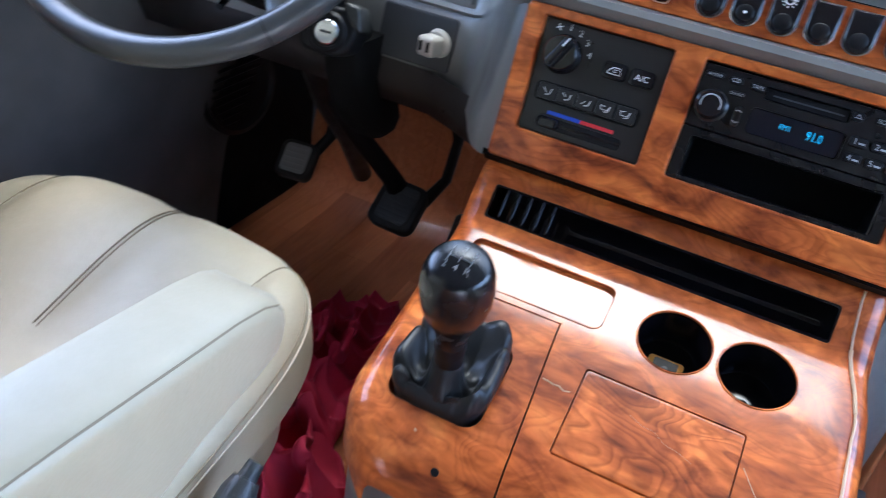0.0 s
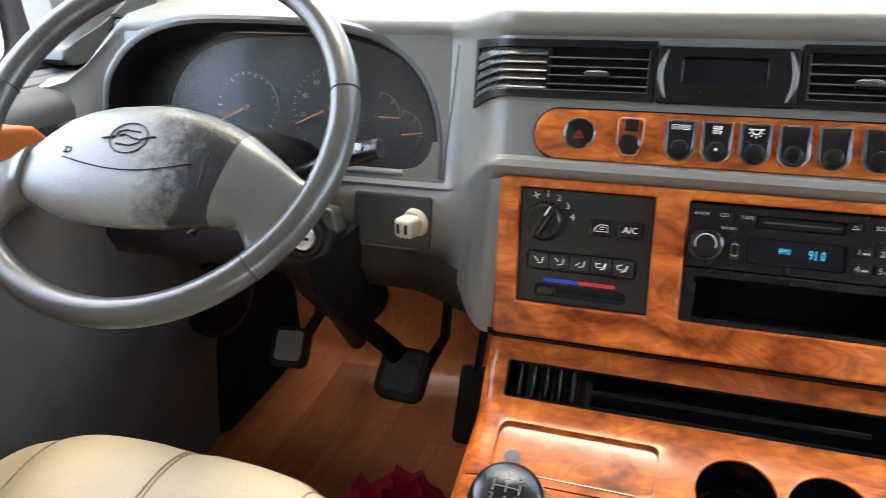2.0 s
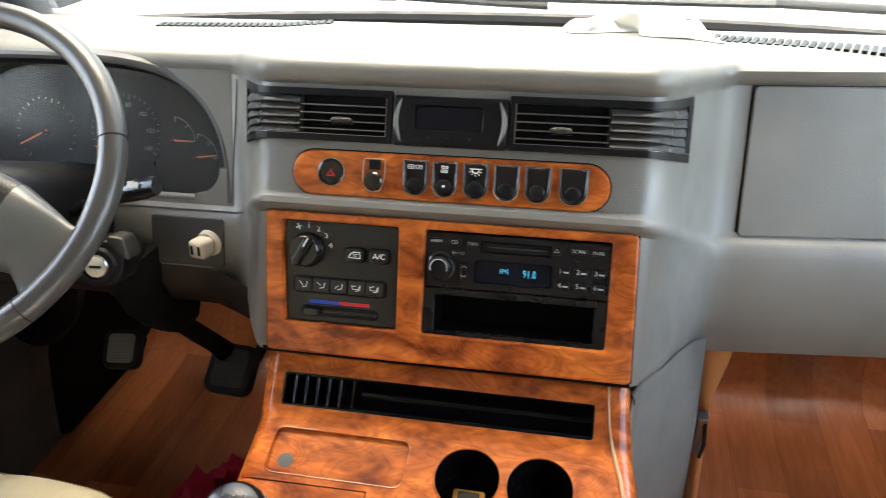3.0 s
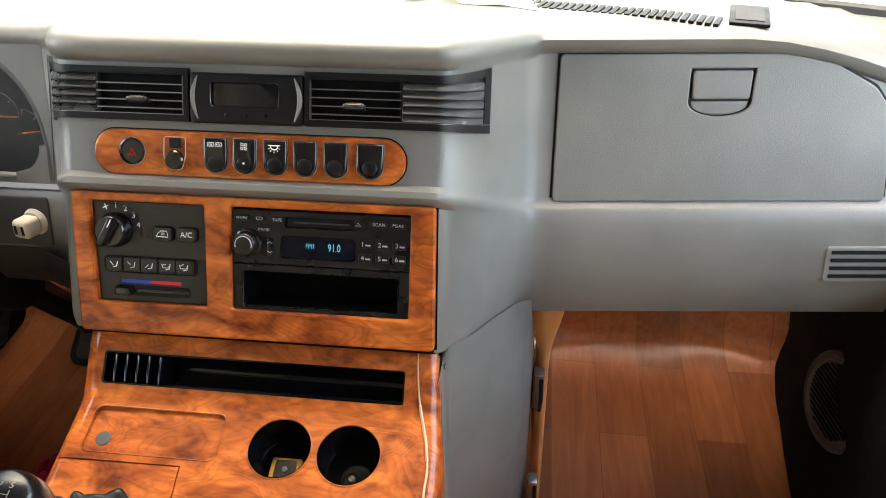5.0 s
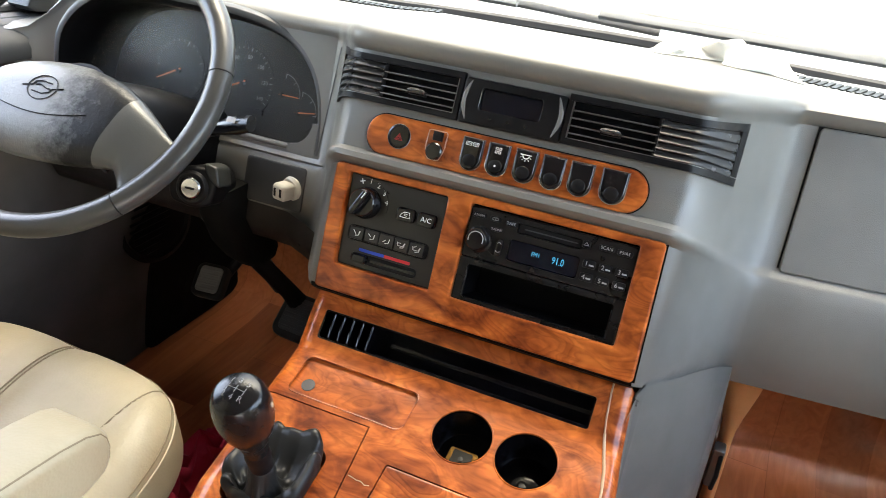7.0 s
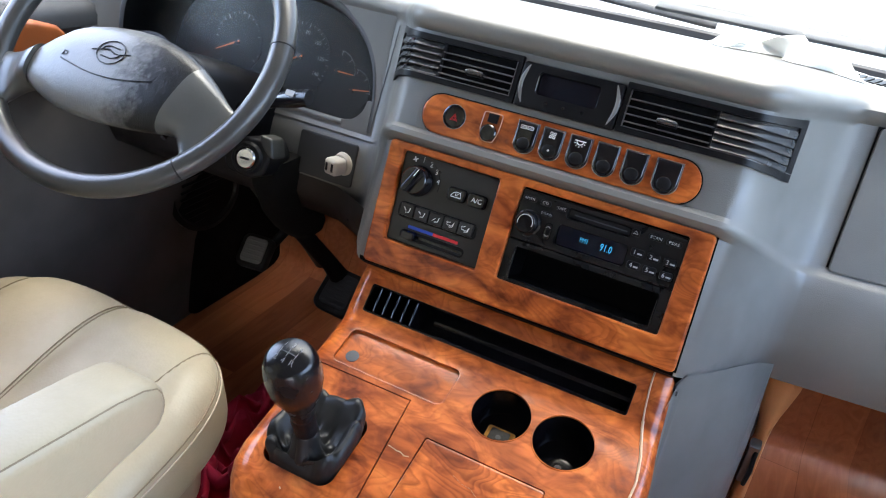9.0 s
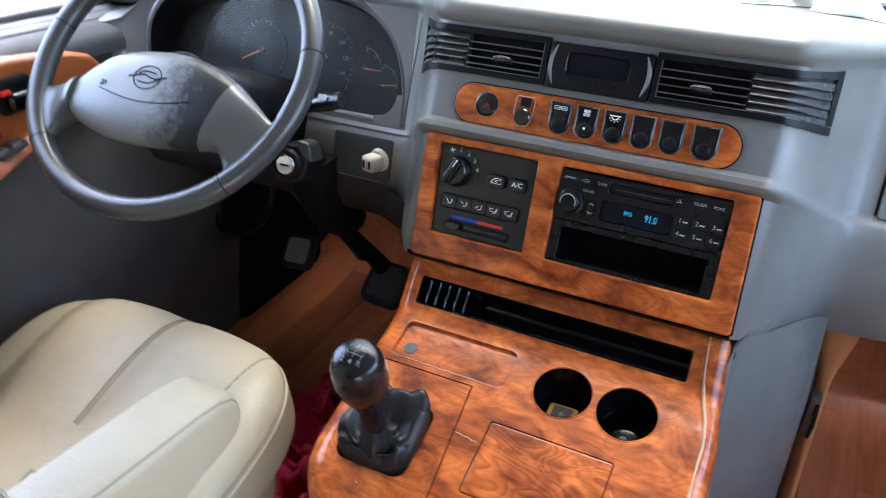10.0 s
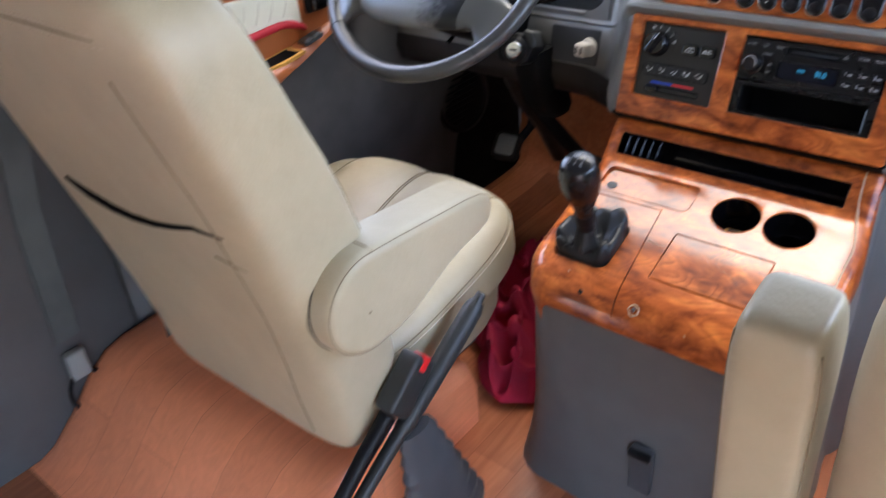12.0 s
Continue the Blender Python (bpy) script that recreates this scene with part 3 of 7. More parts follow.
for s_ in (1, -1):
    cx_, cz_ = arch_c[0] + s_ * 0.170, 0.640
    fil = [(arch_c[0] + s_ * 0.2135, 0.597), (arch_c[0] + s_ * 0.2135, 0.640), (arch_c[0] + s_ * 0.2045, 0.640)]
    fil += [(cx_ + s_ * 0.0345 * math.cos(radians(a)), cz_ - 0.032 * math.sin(radians(a))) for a in range(10, 91, 10)]
    fil += [(cx_, 0.598)]
    part("corner_fillet", prism(fil if s_ < 0 else fil[::-1], clus, -0.03, 0.0013, 0.0), GREY, dashboard, angle=30)
part("cluster_sill", sweep([clus(x, 0.6035, -0.002) for x in np.linspace(-0.676, -0.334, 14)], 0.0046, 10), GREY, dashboard)
seam_pts = []
for q in range(13):
    z_ = 0.600 + 0.0118 * q
    u_ = 0.06 + (z_ - 0.66) * (0.659 if z_ > 0.66 else 0.774)
    x_ = -0.2865 + 0.013 * (z_ - 0.600) / 0.142
    b_ = smooth01((abs(x_) - 0.185) / 0.10)
    seam_pts.append(face(x_, u_, 0.0012).lerp(clus(x_, z_, 0.0012), b_))
part("fascia_joint", sweep(seam_pts, 0.0005, 6), GREY_D, dashboard, "thin joint between column and instrument fascia")
part("cluster_surround", plate([(-0.725, 0.596), (-0.283, 0.596), (-0.283, 0.753), (-0.725, 0.753)], [[(x, min(z, 0.7515)) for x, z in [arch(k, 0.0105) for k in range(37)]]], clus, -0.012, 0.001, 0), GREY, dashboard, angle=12)


# ---- centre console ----
console = thing("centre_console", "floor console with glossy burl-walnut top and grey base", "console")


def con_w(y):
    w = 0.190
    if y < -0.262:
        w -= 0.068 - math.sqrt(max(0.068 ** 2 - (-0.262 - y) ** 2, 0.0))
    return w


def con_x(a, y):
    return a * con_w(y) + (0.006 + 0.012 * smooth01((-0.04 - y) / 0.10)) * max(a, 0)


PROF = [(-0.040, 0.509), (-0.046, 0.5035), (-0.062, 0.4845), (-0.083, 0.459), (-0.088, 0.4555), (-0.094, 0.4527)]
PROF += [(y, deck_z(y)) for y in (-0.12, -0.15, -0.18, -0.21, -0.24, -0.265, -0.285)]
PROF += [(-0.300, 0.3845), (-0.311, 0.377), (-0.319, 0.367), (-0.3245, 0.356), (-0.327, 0.346)]
AS = [-1, -0.992, -0.975, -0.95, -0.92, -0.88, -0.8, -0.6, -0.4, -0.2, 0, 0.2, 0.4, 0.6, 0.8, 0.88, 0.92, 0.95, 0.975, 0.992, 1]
top = []
for y, z in PROF:
    row = []
    for a in AS:
        x = con_x(a, y)
        d = con_w(y) * (1 - abs(a))
        r = 0.022
        roll = r - math.sqrt(max(r * r - max(r - d, 0) ** 2, 0))
        row.append(Vector((x, y, z - roll - (0.016 if abs(a) == 1 else 0))))
    top.append(row)
bm = bmesh.new()
tv = [[bm.verts.new(p) for p in row] for row in top]
bv = [[bm.verts.new((p.x, p.y, 0.338)) for p in row] for row in top]
ni, nj = len(tv), len(AS)
for i in range(ni - 1):
    for j in range(nj - 1):
        bm.faces.new((tv[i][j], tv[i][j + 1], tv[i + 1][j + 1], tv[i + 1][j]))
        bm.faces.new((bv[i][j], bv[i + 1][j], bv[i + 1][j + 1], bv[i][j + 1]))
for j in range(nj - 1):
    bm.faces.new((tv[0][j], bv[0][j], bv[0][j + 1], tv[0][j + 1]))
    bm.faces.new((tv[-1][j + 1], bv[-1][j + 1], bv[-1][j], tv[-1][j]))
for i in range(ni - 1):
    bm.faces.new((tv[i][0], tv[i + 1][0], bv[i + 1][0], bv[i][0]))
    bm.faces.new((tv[i + 1][-1], tv[i][-1], bv[i][-1], bv[i + 1][-1]))
CUPS = ((0.0425, -0.1305), (0.1128, -0.1315))
CUP_R = 0.0318
cutters = [lathe([(CUP_R, -0.09), (CUP_R, 0.03)], deck(x, y), deck(0, 0, 1) - deck(0, 0, 0), 40) for x, y in CUPS]


def steep(x, t, n=0.0):
    """The steep band over the deck; t runs down it from its top edge."""
    d = Vector((0, -0.042, -0.049)).normalized()
    nrm = Vector((0, -0.049, 0.042)).normalized()
    return Vector((x, -0.044, 0.505)) + d * t + nrm * n


cutters.append(prism(round_rect(-0.166, 0.021, 0.160, 0.056, 0.003), steep, -0.05, 0.02))
cutters.append(prism(round_rect(-0.162, -0.150, -0.019, -0.100, 0.009), deck, -0.004, 0.02))
cutters.append(prism(round_rect(-0.0155, -0.269, 0.1185, -0.187, 0.003), deck, -0.006, 0.02))
cutters.append(prism(round_rect(-0.158, -0.280, -0.074, -0.197, 0.014), deck, -0.05, 0.02))
cutters.append(prism([(-0.22, -0.1592), (-0.0515, -0.1577), (-0.0515, -0.1563), (-0.22, -0.1576)], deck, -0.004, 0.03))
cutters.append(prism([(-0.0532, -0.1563), (-0.0518, -0.1563), (-0.0352, -0.345), (-0.0367, -0.345)], deck, -0.022, 0.03))
solid = cut(bm, cutters)
part("wood_cover", solid, BURL, console, "glossy burl-walnut cover with worn edges", angle=32)

# grey base under the cover
plan = [(-0.186, 0.30), (-0.186, 0.05), (-0.184, -0.10), (-0.184, -0.255)]
plan += [(-0.184 + 0.06 * (1 - math.cos(radians(a))), -0.262 - 0.06 * math.sin(radians(a))) for a in (20, 40, 60, 80)]
plan += [(-0.06, -0.323), (0.0, -0.3235), (0.06, -0.323)]
plan += [(0.196 - 0.06 * (1 - math.cos(radians(a))), -0.262 - 0.06 * math.sin(radians(a))) for a in (80, 60, 40, 20)]
plan += [(0.2090, -0.20), (0.2090, -0.15), (0.2080, -0.12), (0.2050, -0.098), (0.2030, -0.085), (0.1995, -0.062), (0.1990, -0.042), (0.2050, -0.032), (0.2300, 0.0), (0.2580, 0.035), (0.2790, 0.07), (0.2890, 0.11), (0.2920, 0.16), (0.2920, 0.22), (0.2920, 0.30)]


def base_top(x, y):
    if y < -0.30:
        return 0.347
    if y < -0.262 and x <= 0.19:
        return 0.347
    if x > 0.19 and y > -0.25:
        return float(np.interp(y, [p[0] for p in PROF][::-1], [p[1] for p in PROF][::-1])) - 0.011
    return min(deck_z(y) - 0.03 + ((0.005 * smooth01((y + 0.27) / 0.05) + 0.025 * smooth01((y + 0.10) / 0.06)) if x > 0.19 else 0.0), 0.503)


def side_top(y):
    """The side panel's upper edge: along the cover, then out under the dashboard."""
    return con_x(1, min(y, -0.04)) - 0.0065 + 0.094 * max(0.0, min(1.0, (y + 0.05) / 0.145))


rings = []
for h in (0.0, 0.03, 0.07, 0.14, 0.22, 0.30, 0.34, 1.0):
    ring = []
    for x, y in plan:
        z = h if h < 1 else base_top(x, y)
        if h == 1 and x > 0.19 and y > -0.25:
            x = side_top(y)
            if y > -0.035:
                edge = dash_row(1, x).lerp(dash_row(2, x), 0.35)
                ring.append(Vector((x, max(edge.y, y - 0.03) if y > 0.16 else edge.y, edge.z)))
                continue
        flare = 0.022 * max(0.0, 1 - h / 0.14) ** 2 if h < 1 else 0
        ring.append(Vector((x * (1 + flare * 3) if y < 0.0 else x, y - flare * (y < -0.25), z)))
    rings.append(ring)
part("console_base", loft(rings, cap=False), BASE, console, "grey moulded plastic base", angle=50)
side_ids = [i for i, (x, y) in enumerate(plan) if x > 0.19 and y > -0.21]
bm, _ = grid([[ring[i] + Vector((0.0025, -0.0005, 0.001)) for i in side_ids] for ring in rings])
part("side_panel", bm, GREY, console, "grey moulded side panel", angle=50)
corner = [(0.176, -0.040, 0.499), (0.1995, -0.044, 0.4885), (0.2065, -0.033, 0.5125), (0.226, 0.0, 0.5125), (0.188, 0.0, 0.508)]
bm = loft([[Vector(p) for p in corner], [Vector(p) - Vector((0, 0, 0.006)) for p in corner]])
part("corner_gusset", bm, GREY, console, smooth=False)
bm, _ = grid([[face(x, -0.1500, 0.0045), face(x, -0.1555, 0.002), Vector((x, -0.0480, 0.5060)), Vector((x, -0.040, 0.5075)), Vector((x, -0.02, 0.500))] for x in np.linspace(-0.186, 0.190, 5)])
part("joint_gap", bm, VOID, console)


# ---- burl panel of the centre stack ----
burl_panel = thing("burl_panel", "glossy burl-walnut surround framing heater controls and radio", "trim panel")
outer = [(-0.1865, -0.0075), (0.1875, -0.0075), (0.1905, -0.1475), (-0.1815, -0.1485)]


def rounded(poly, r, n=4):
    out = []
    k = len(poly)
    for i in range(k):
        p, a, b = (Vector(poly[j % k]) for j in (i, i - 1, i + 1))
        p1, p2 = p + (a - p).normalized() * r, p + (b - p).normalized() * r
        for m in range(n + 1):
            t = m / n
            q = p1.lerp(p, t).lerp(p.lerp(p2, t), t)
            out.append((q.x, q.y))
    return out


part("backing", plate([(-0.1880, -0.0060), (0.1890, -0.0060), (0.1922, -0.1530), (-0.1830, -0.1540)], [[(-0.165, -0.02), (-0.048, -0.02), (-0.048, -0.119), (-0.160, -0.119)], [(-0.015, -0.022), (0.160, -0.022), (0.160, -0.119), (-0.015, -0.119)]], face, -0.0056, -0.0046, 0.0), VOID, burl_panel, "dark joint round the panel")
frame_out = rounded([(-0.1865, -0.0075), (0.1875, -0.0075), (0.1905, -0.1525), (-0.1812, -0.1535)], 0.006)
hole_a = rounded([(-0.1675, -0.0165), (-0.0455, -0.0165), (-0.0440, -0.1215), (-0.1620, -0.1215)], 0.003)
hole_b = rounded([(-0.0180, -0.0165), (0.1635, -0.0165), (0.1635, -0.1215), (-0.0180, -0.1215)], 0.003)
part("surround", plate(frame_out, [hole_a, hole_b], face, -0.004, 0.006, 0.0022), BURL, burl_panel, smooth=False)


def con_z(x, y):
    """Height of the cover's surface."""
    ys = [p[0] for p in PROF][::-1]
    zs = [p[1] for p in PROF][::-1]
    z = float(np.interp(y, ys, zs))
    w = con_w(y) + (0.006 + 0.012 * smooth01((-0.04 - y) / 0.10)) * (x > 0)
    d = max(w - abs(x), 0)
    return z - (0.022 - math.sqrt(max(0.022 ** 2 - max(0.022 - d, 0) ** 2, 0)))


# cup holders, slot, tray, lid
DN = deck(0, 0, 1) - deck(0, 0, 0)
for i, (x, y) in enumerate(CUPS):
    r = CUP_R - 0.0003
    cup = part("cup_holder", lathe([(r, -0.001), (r, -0.039), (r - 0.004, -0.042), (0.001, -0.042), (0.001, -0.040), (r - 0.004, -0.040), (r - 0.002, -0.037), (r - 0.0015, -0.001)], deck(x, y), DN, 40, cap=False), INK, console, "glossy black cup well")
    part("rim", sweep([deck(x + (CUP_R + 0.0006) * math.cos(2 * math.pi * k / 40), y + (CUP_R + 0.0006) * math.cos(CA) * math.sin(2 * math.pi * k / 40), 0.0002) for k in range(40)], 0.0009, 8, closed=True), BURL, cup)
    part("cup_floor", lathe([(r - 0.004, 0), (r - 0.005, 0.0006), (0.001, 0.0006)], deck(x, y, -0.040), DN, 32), INK, cup)
    if i:
        part("screw_boss", lathe([(0.0075, 0), (0.0072, 0.002), (0.0060, 0.002), (0.0056, 0.0008), (0.001, 0.0008)], deck(x, y - 0.008, -0.0395), DN, 24), INK, cup)
        part("screw", lathe([(0.0042, 0), (0.0042, 0.0015), (0.003, 0.003), (0.0001, 0.003)], deck(x, y - 0.008, -0.040), DN, 16), GREY_D, cup, "dull screw head")
    else:
        part("felt_liner", prism(round_rect(x - 0.016, y - 0.020, x + 0.016, y + 0.006, 0.003), deck, -0.040, -0.036, 0.001), YELLOW, cup, "yellow felt pad")
        part("magnet", prism(round_rect(x - 0.011, y - 0.016, x + 0.011, y + 0.003, 0.002), deck, -0.036, -0.0345), BLACK, cup)
        part("screw", lathe([(0.003, 0), (0.003, 0.001), (0.0001, 0.0015)], deck(x, y - 0.0065, -0.0345), DN, 12), GREY_D, cup)
slot = part("slot_tray", cut(prism(round_rect(-0.1657, 0.0213, 0.1597, 0.0557, 0.003), steep, -0.045, -0.001), [prism(round_rect(-0.1640, 0.0230, 0.1580, 0.0540, 0.003), steep, -0.042, 0.01)]), INK, console, "glossy black recessed slot")
roll_prof = [(0.0232, -0.0415), (0.0234, -0.004), (0.0245, -0.020), (0.029, -0.031), (0.036, -0.035), (0.043, -0.033), (0.049, -0.026), (0.0525, -0.016), (0.0537, -0.004), (0.0539, -0.0415)]
part("roller", loft([[steep(x, t, n) for t, n in roll_prof] for x in (-0.088, 0.0, 0.1575)]), INK, slot, "glossy black rolled inner face", angle=50)
part("front_lip", sweep([steep(x, 0.0535, -0.004) for x in np.linspace(-0.092, 0.157, 12)], 0.0014, 8), INK, slot)
for k in range(5):
    part("divider", box(steep(-0.1513 + 0.01235 * k, 0.0385, -0.012), (0.0030, 0.029, 0.030), Matrix((Vector((1, 0, 0)), steep(0, 1) - steep(0, 0), steep(0, 0, 1) - steep(0, 0, 0))).transposed(), 0.0013, 3), INK, slot)
    part("divider_edge", sweep([steep(-0.1513 + 0.01235 * k + 0.0007 * math.sin(1.3 * q), 0.0245 + 0.0046 * q, 0.0030) for q in range(7)], 0.0006, 6), GLOSS, slot)
part("tray_button", lathe([(0.0078, 0), (0.0078, 0.0008), (0.006, 0.0012), (0.0001, 0.0012)], deck(-0.143, -0.134, -0.004), DN, 24), GREY_D, console)
lid = part("lid", prism(round_rect(-0.0143, -0.2678, 0.1173, -0.1882, 0.0025), deck, -0.0055, 0.0006, 0.0012), CURLY, console, "hinged burl-walnut lid with scratches")
part("screw_hole", lathe([(0.0035, 0), (0.0035, 0.0006), (0.0001, 0.0006)], Vector((-0.088, -0.3155, 0.3735)), (0, -0.8, 0.6), 16), BLACK, console)


def on_cover(pts, r, name, material, label=""):
    return part(name, sweep([Vector((x, y, con_z(x, y) + r * 0.3)) for x, y in pts], r, 6), material, console, label)


WORN = plain("worn_cream_edge", (0.50, 0.34, 0.20), 0.45)
edge_line = [(0.172 + 0.020 * smooth01(k / 26) + 0.0009 * noise.noise(Vector((0.21 * k, 3.0, 1.0))) - 0.018 * smooth01((k - 44) / 24), -0.046 - 0.0037 * k) for k in range(66)]
for k0, k1, r_ in ((0, 9, 0.0010), (9, 23, 0.0016), (23, 38, 0.0013), (38, 52, 0.0015), (52, 65, 0.0020)):
    on_cover(edge_line[k0:k1 + 1], r_, "worn_edge", WORN, "pale worn line along the edge")
on_cover([(-0.045 + 0.005 * k, -0.212 - 0.0006 * k + 0.0015 * noise.noise(Vector((0.9 * k, 2.0, 5.0)))) for k in range(6)], 0.0005, "scratch", WORN)
on_cover([(0.030 + 0.011 * k, -0.212 - 0.0035 * k + 0.003 * noise.noise(Vector((0.8 * k, 4.0, 1.0)))) for k in range(6)], 0.0005, "scratch", WORN)
on_cover([(0.060 + 0.010 * k, -0.236 + 0.0016 * k) for k in range(5)], 0.0004, "scratch", WORN)
on_cover([(0.122 + 0.005 * k, -0.215 - 0.007 * k) for k in range(5)], 0.0003, "scratch", WORN)
chip = [(-0.011 + (0.0062 + 0.0018 * math.sin(3.1 * k) + 0.0012 * math.cos(5.3 * k)) * math.cos(2 * math.pi * k / 14), -0.314 + 0.0048 * math.sin(2 * math.pi * k / 14)) for k in range(15)]
on_cover(chip, 0.0010, "chipped_patch", WORN, "pale rim of a chipped spot")
on_cover([(-0.013, -0.3135), (-0.009, -0.3145)], 0.0028, "chip_core", GREY_D)
for x_, y_ in ((0.060, -0.3185), (0.118, -0.304), (-0.118, -0.296), (0.140, -0.268)):
    on_cover([(x_, y_), (x_ + 0.0022, y_ - 0.0012)], 0.0006, "dent", WORN)

tray = round_rect(-0.1615, -0.1495, -0.0195, -0.1005, 0.0088)
part("tray_rim", sweep([deck(x, y, 0.0001) for x, y in tray], 0.0008, 6, closed=True), BURL, console)


# ---- driver's seat ----
def seat(cx, label):
    s = thing("driver_seat" if cx < 0 else "passenger_seat", label, "car seat", at=(cx, -0.40, 0.15))
    return s


driver = seat(-0.485, "cream leather driver's seat with armrest and reclined back")


passenger = seat(0.53, "cream leather passenger seat with raised armrest")
CU_C, CU_A, CU_E1, CU_E2 = Vector((-0.487, -0.365, 0.290)), (0.228, 0.240, 0.088), 0.45, 0.55
CU_R = Matrix.Rotation(radians(9), 3, "X")


def cushion_top(x, y):
    """Height of the cushion's upper surface, from its centre."""
    k = (abs(x / CU_A[0]) ** (2 / CU_E2) + abs(y / CU_A[1]) ** (2 / CU_E2)) ** (CU_E2 / CU_E1)
    return CU_A[2] * max(1 - k, 0.0) ** (CU_E1 / 2)


GROOVES = (-0.152, 0.0, 0.152)


def cushion_deform(p):
    q = p.copy()
    if q.z < 0:
        q.z *= 0.5
    if q.z > 0:
        near = min(abs(q.x - g) for g in GROOVES)
        q.z += 0.0035 * (1 - math.exp(-(near / 0.022) ** 2)) - 0.002
        q.z -= 0.0030 * math.exp(-(near / 0.005) ** 2)
        dip = 0.012 + 0.032 * smooth01((0.20 - q.y) / 0.26)
        q.z -= dip * (1 - 0.75 * smooth01((q.x - 0.10) / 0.07)) * min(1.0, q.z / 0.05)
    return q


def on_cushion(x, y, lift=-0.0002):
    q = cushion_deform(Vector((x, y, cushion_top(x, y))))
    return q + Vector((0, 0, lift))


def seat_cushion(c, parent, fine):
    cu = part("cushion", superq(c, CU_A, CU_E1, CU_E2, 44 if fine else 24, 180 if fine else 64, rot=CU_R, deform=cushion_deform), CREAM, parent)
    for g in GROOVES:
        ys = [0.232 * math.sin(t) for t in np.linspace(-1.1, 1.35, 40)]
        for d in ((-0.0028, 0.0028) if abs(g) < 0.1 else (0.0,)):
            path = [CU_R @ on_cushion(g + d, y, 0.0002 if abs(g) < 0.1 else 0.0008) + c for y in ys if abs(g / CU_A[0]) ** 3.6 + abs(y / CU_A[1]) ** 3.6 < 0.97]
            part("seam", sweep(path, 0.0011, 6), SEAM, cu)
    if fine:
        for h, r in ((0.16, 0.0010), (0.26, 0.0010)):
            path = []
            for w in np.linspace(-0.9, 2.2, 60):
                q = Vector((CU_A[0] * spow(math.cos(h), CU_E1) * spow(math.cos(w), CU_E2), CU_A[1] * spow(math.cos(h), CU_E1) * spow(math.sin(w), CU_E2), CU_A[2] * spow(math.sin(h), CU_E1)))
                path.append(CU_R @ (cushion_deform(q) * 1.0015) + c)
            part("seam", sweep(path, r, 6), SEAM if h > 0.2 else THREAD, cu)
    return cu


def shell(sections, n=44, e=0.42):
    """Rounded-rectangle rings: centre, half width (x), half depth (y)."""
    rings = []
    for c, w, d in sections:
        rings.append([Vector((c[0] + w * spow(math.cos(a), e), c[1] + d * spow(math.sin(a), e), c[2])) for a in (2 * math.pi * k / n for k in range(n))])
    return loft(rings)


seat_cushion(CU_C, driver, True)
secs = []
for z, f, r, w in ((0.203, -0.505, -0.600, 0.180), (0.206, -0.497, -0.612, 0.194), (0.225, -0.490, -0.618, 0.204), (0.27, -0.486, -0.626, 0.208), (0.36, -0.497, -0.644, 0.217), (0.45, -0.511, -0.666, 0.226), (0.55, -0.536, -0.692, 0.231), (0.60, -0.551, -0.705, 0.231), (0.65, -0.569, -0.718, 0.230),
                   (0.70, -0.592, -0.731, 0.230), (0.745, -0.610, -0.743, 0.229), (0.785, -0.627, -0.754, 0.227), (0.815, -0.640, -0.762, 0.222), (0.842, -0.652, -0.767, 0.208), (0.862, -0.664, -0.768, 0.184), (0.877, -0.678, -0.763, 0.145), (0.886, -0.692, -0.755, 0.085)):
    secs.append(((-0.474, (f + r) / 2, z), w + 0.010, (f - r) / 2))
back = part("backrest", shell(secs, 72, 0.34), CREAM, driver)


def back_rear(x, z):
    """The rear face of the backrest."""
    zz = [s[0][2] for s in secs]
    y = float(np.interp(z, zz, [s[0][1] - s[2] for s in secs]))
    w = float(np.interp(z, zz, [s[1] for s in secs]))
    return y + 0.03 * min(1.0, abs((x + 0.474) / w)) ** 8


def rear_line(name, pts, r, material, lift=0.0005):
    return part(name, sweep([Vector((x, back_rear(x, z) - lift, z)) for x, z in pts], r, 8), material, back)


slit = [(-0.660 + 0.0470 * k, 0.592 - 0.034 * math.sin(math.pi * min(k / 7, 1)) + 0.004 * k / 8) for k in range(9)]
part("pocket_slit", sweep([Vector((x, back_rear(x, z) - 0.0005, z)) for x, z in slit[1:]], [0.0030, 0.0062, 0.0060, 0.0050, 0.0042, 0.0034, 0.0026, 0.0014], 8), VOID, back, "dark slit of the map pocket")
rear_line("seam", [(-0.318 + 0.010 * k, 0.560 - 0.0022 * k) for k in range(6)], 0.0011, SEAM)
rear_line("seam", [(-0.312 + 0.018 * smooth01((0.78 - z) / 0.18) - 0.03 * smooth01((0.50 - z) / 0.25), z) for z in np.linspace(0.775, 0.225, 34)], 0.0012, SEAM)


def skin(z, t):
    """A point on the backrest's console side at height z, t of the half depth ahead of its middle."""
    zz = [s[0][2] for s in secs]
    cy_, w_, d_ = (float(np.interp(z, zz, v)) for v in ([s[0][1] for s in secs], [s[1] for s in secs], [s[2] for s in secs]))
    return Vector((-0.4735 + w_ * (1 - abs(t) ** (2 / 0.34)) ** 0.17, cy_ + d_ * t, z))


def stitches(path, name="stitching"):
    bm_ = bmesh.new()
    for p, q in zip(path[::2], path[1::2]):
        sweep([p, q], 0.0006, 5, bm=bm_)
    return part(name, bm_, THREAD, back)


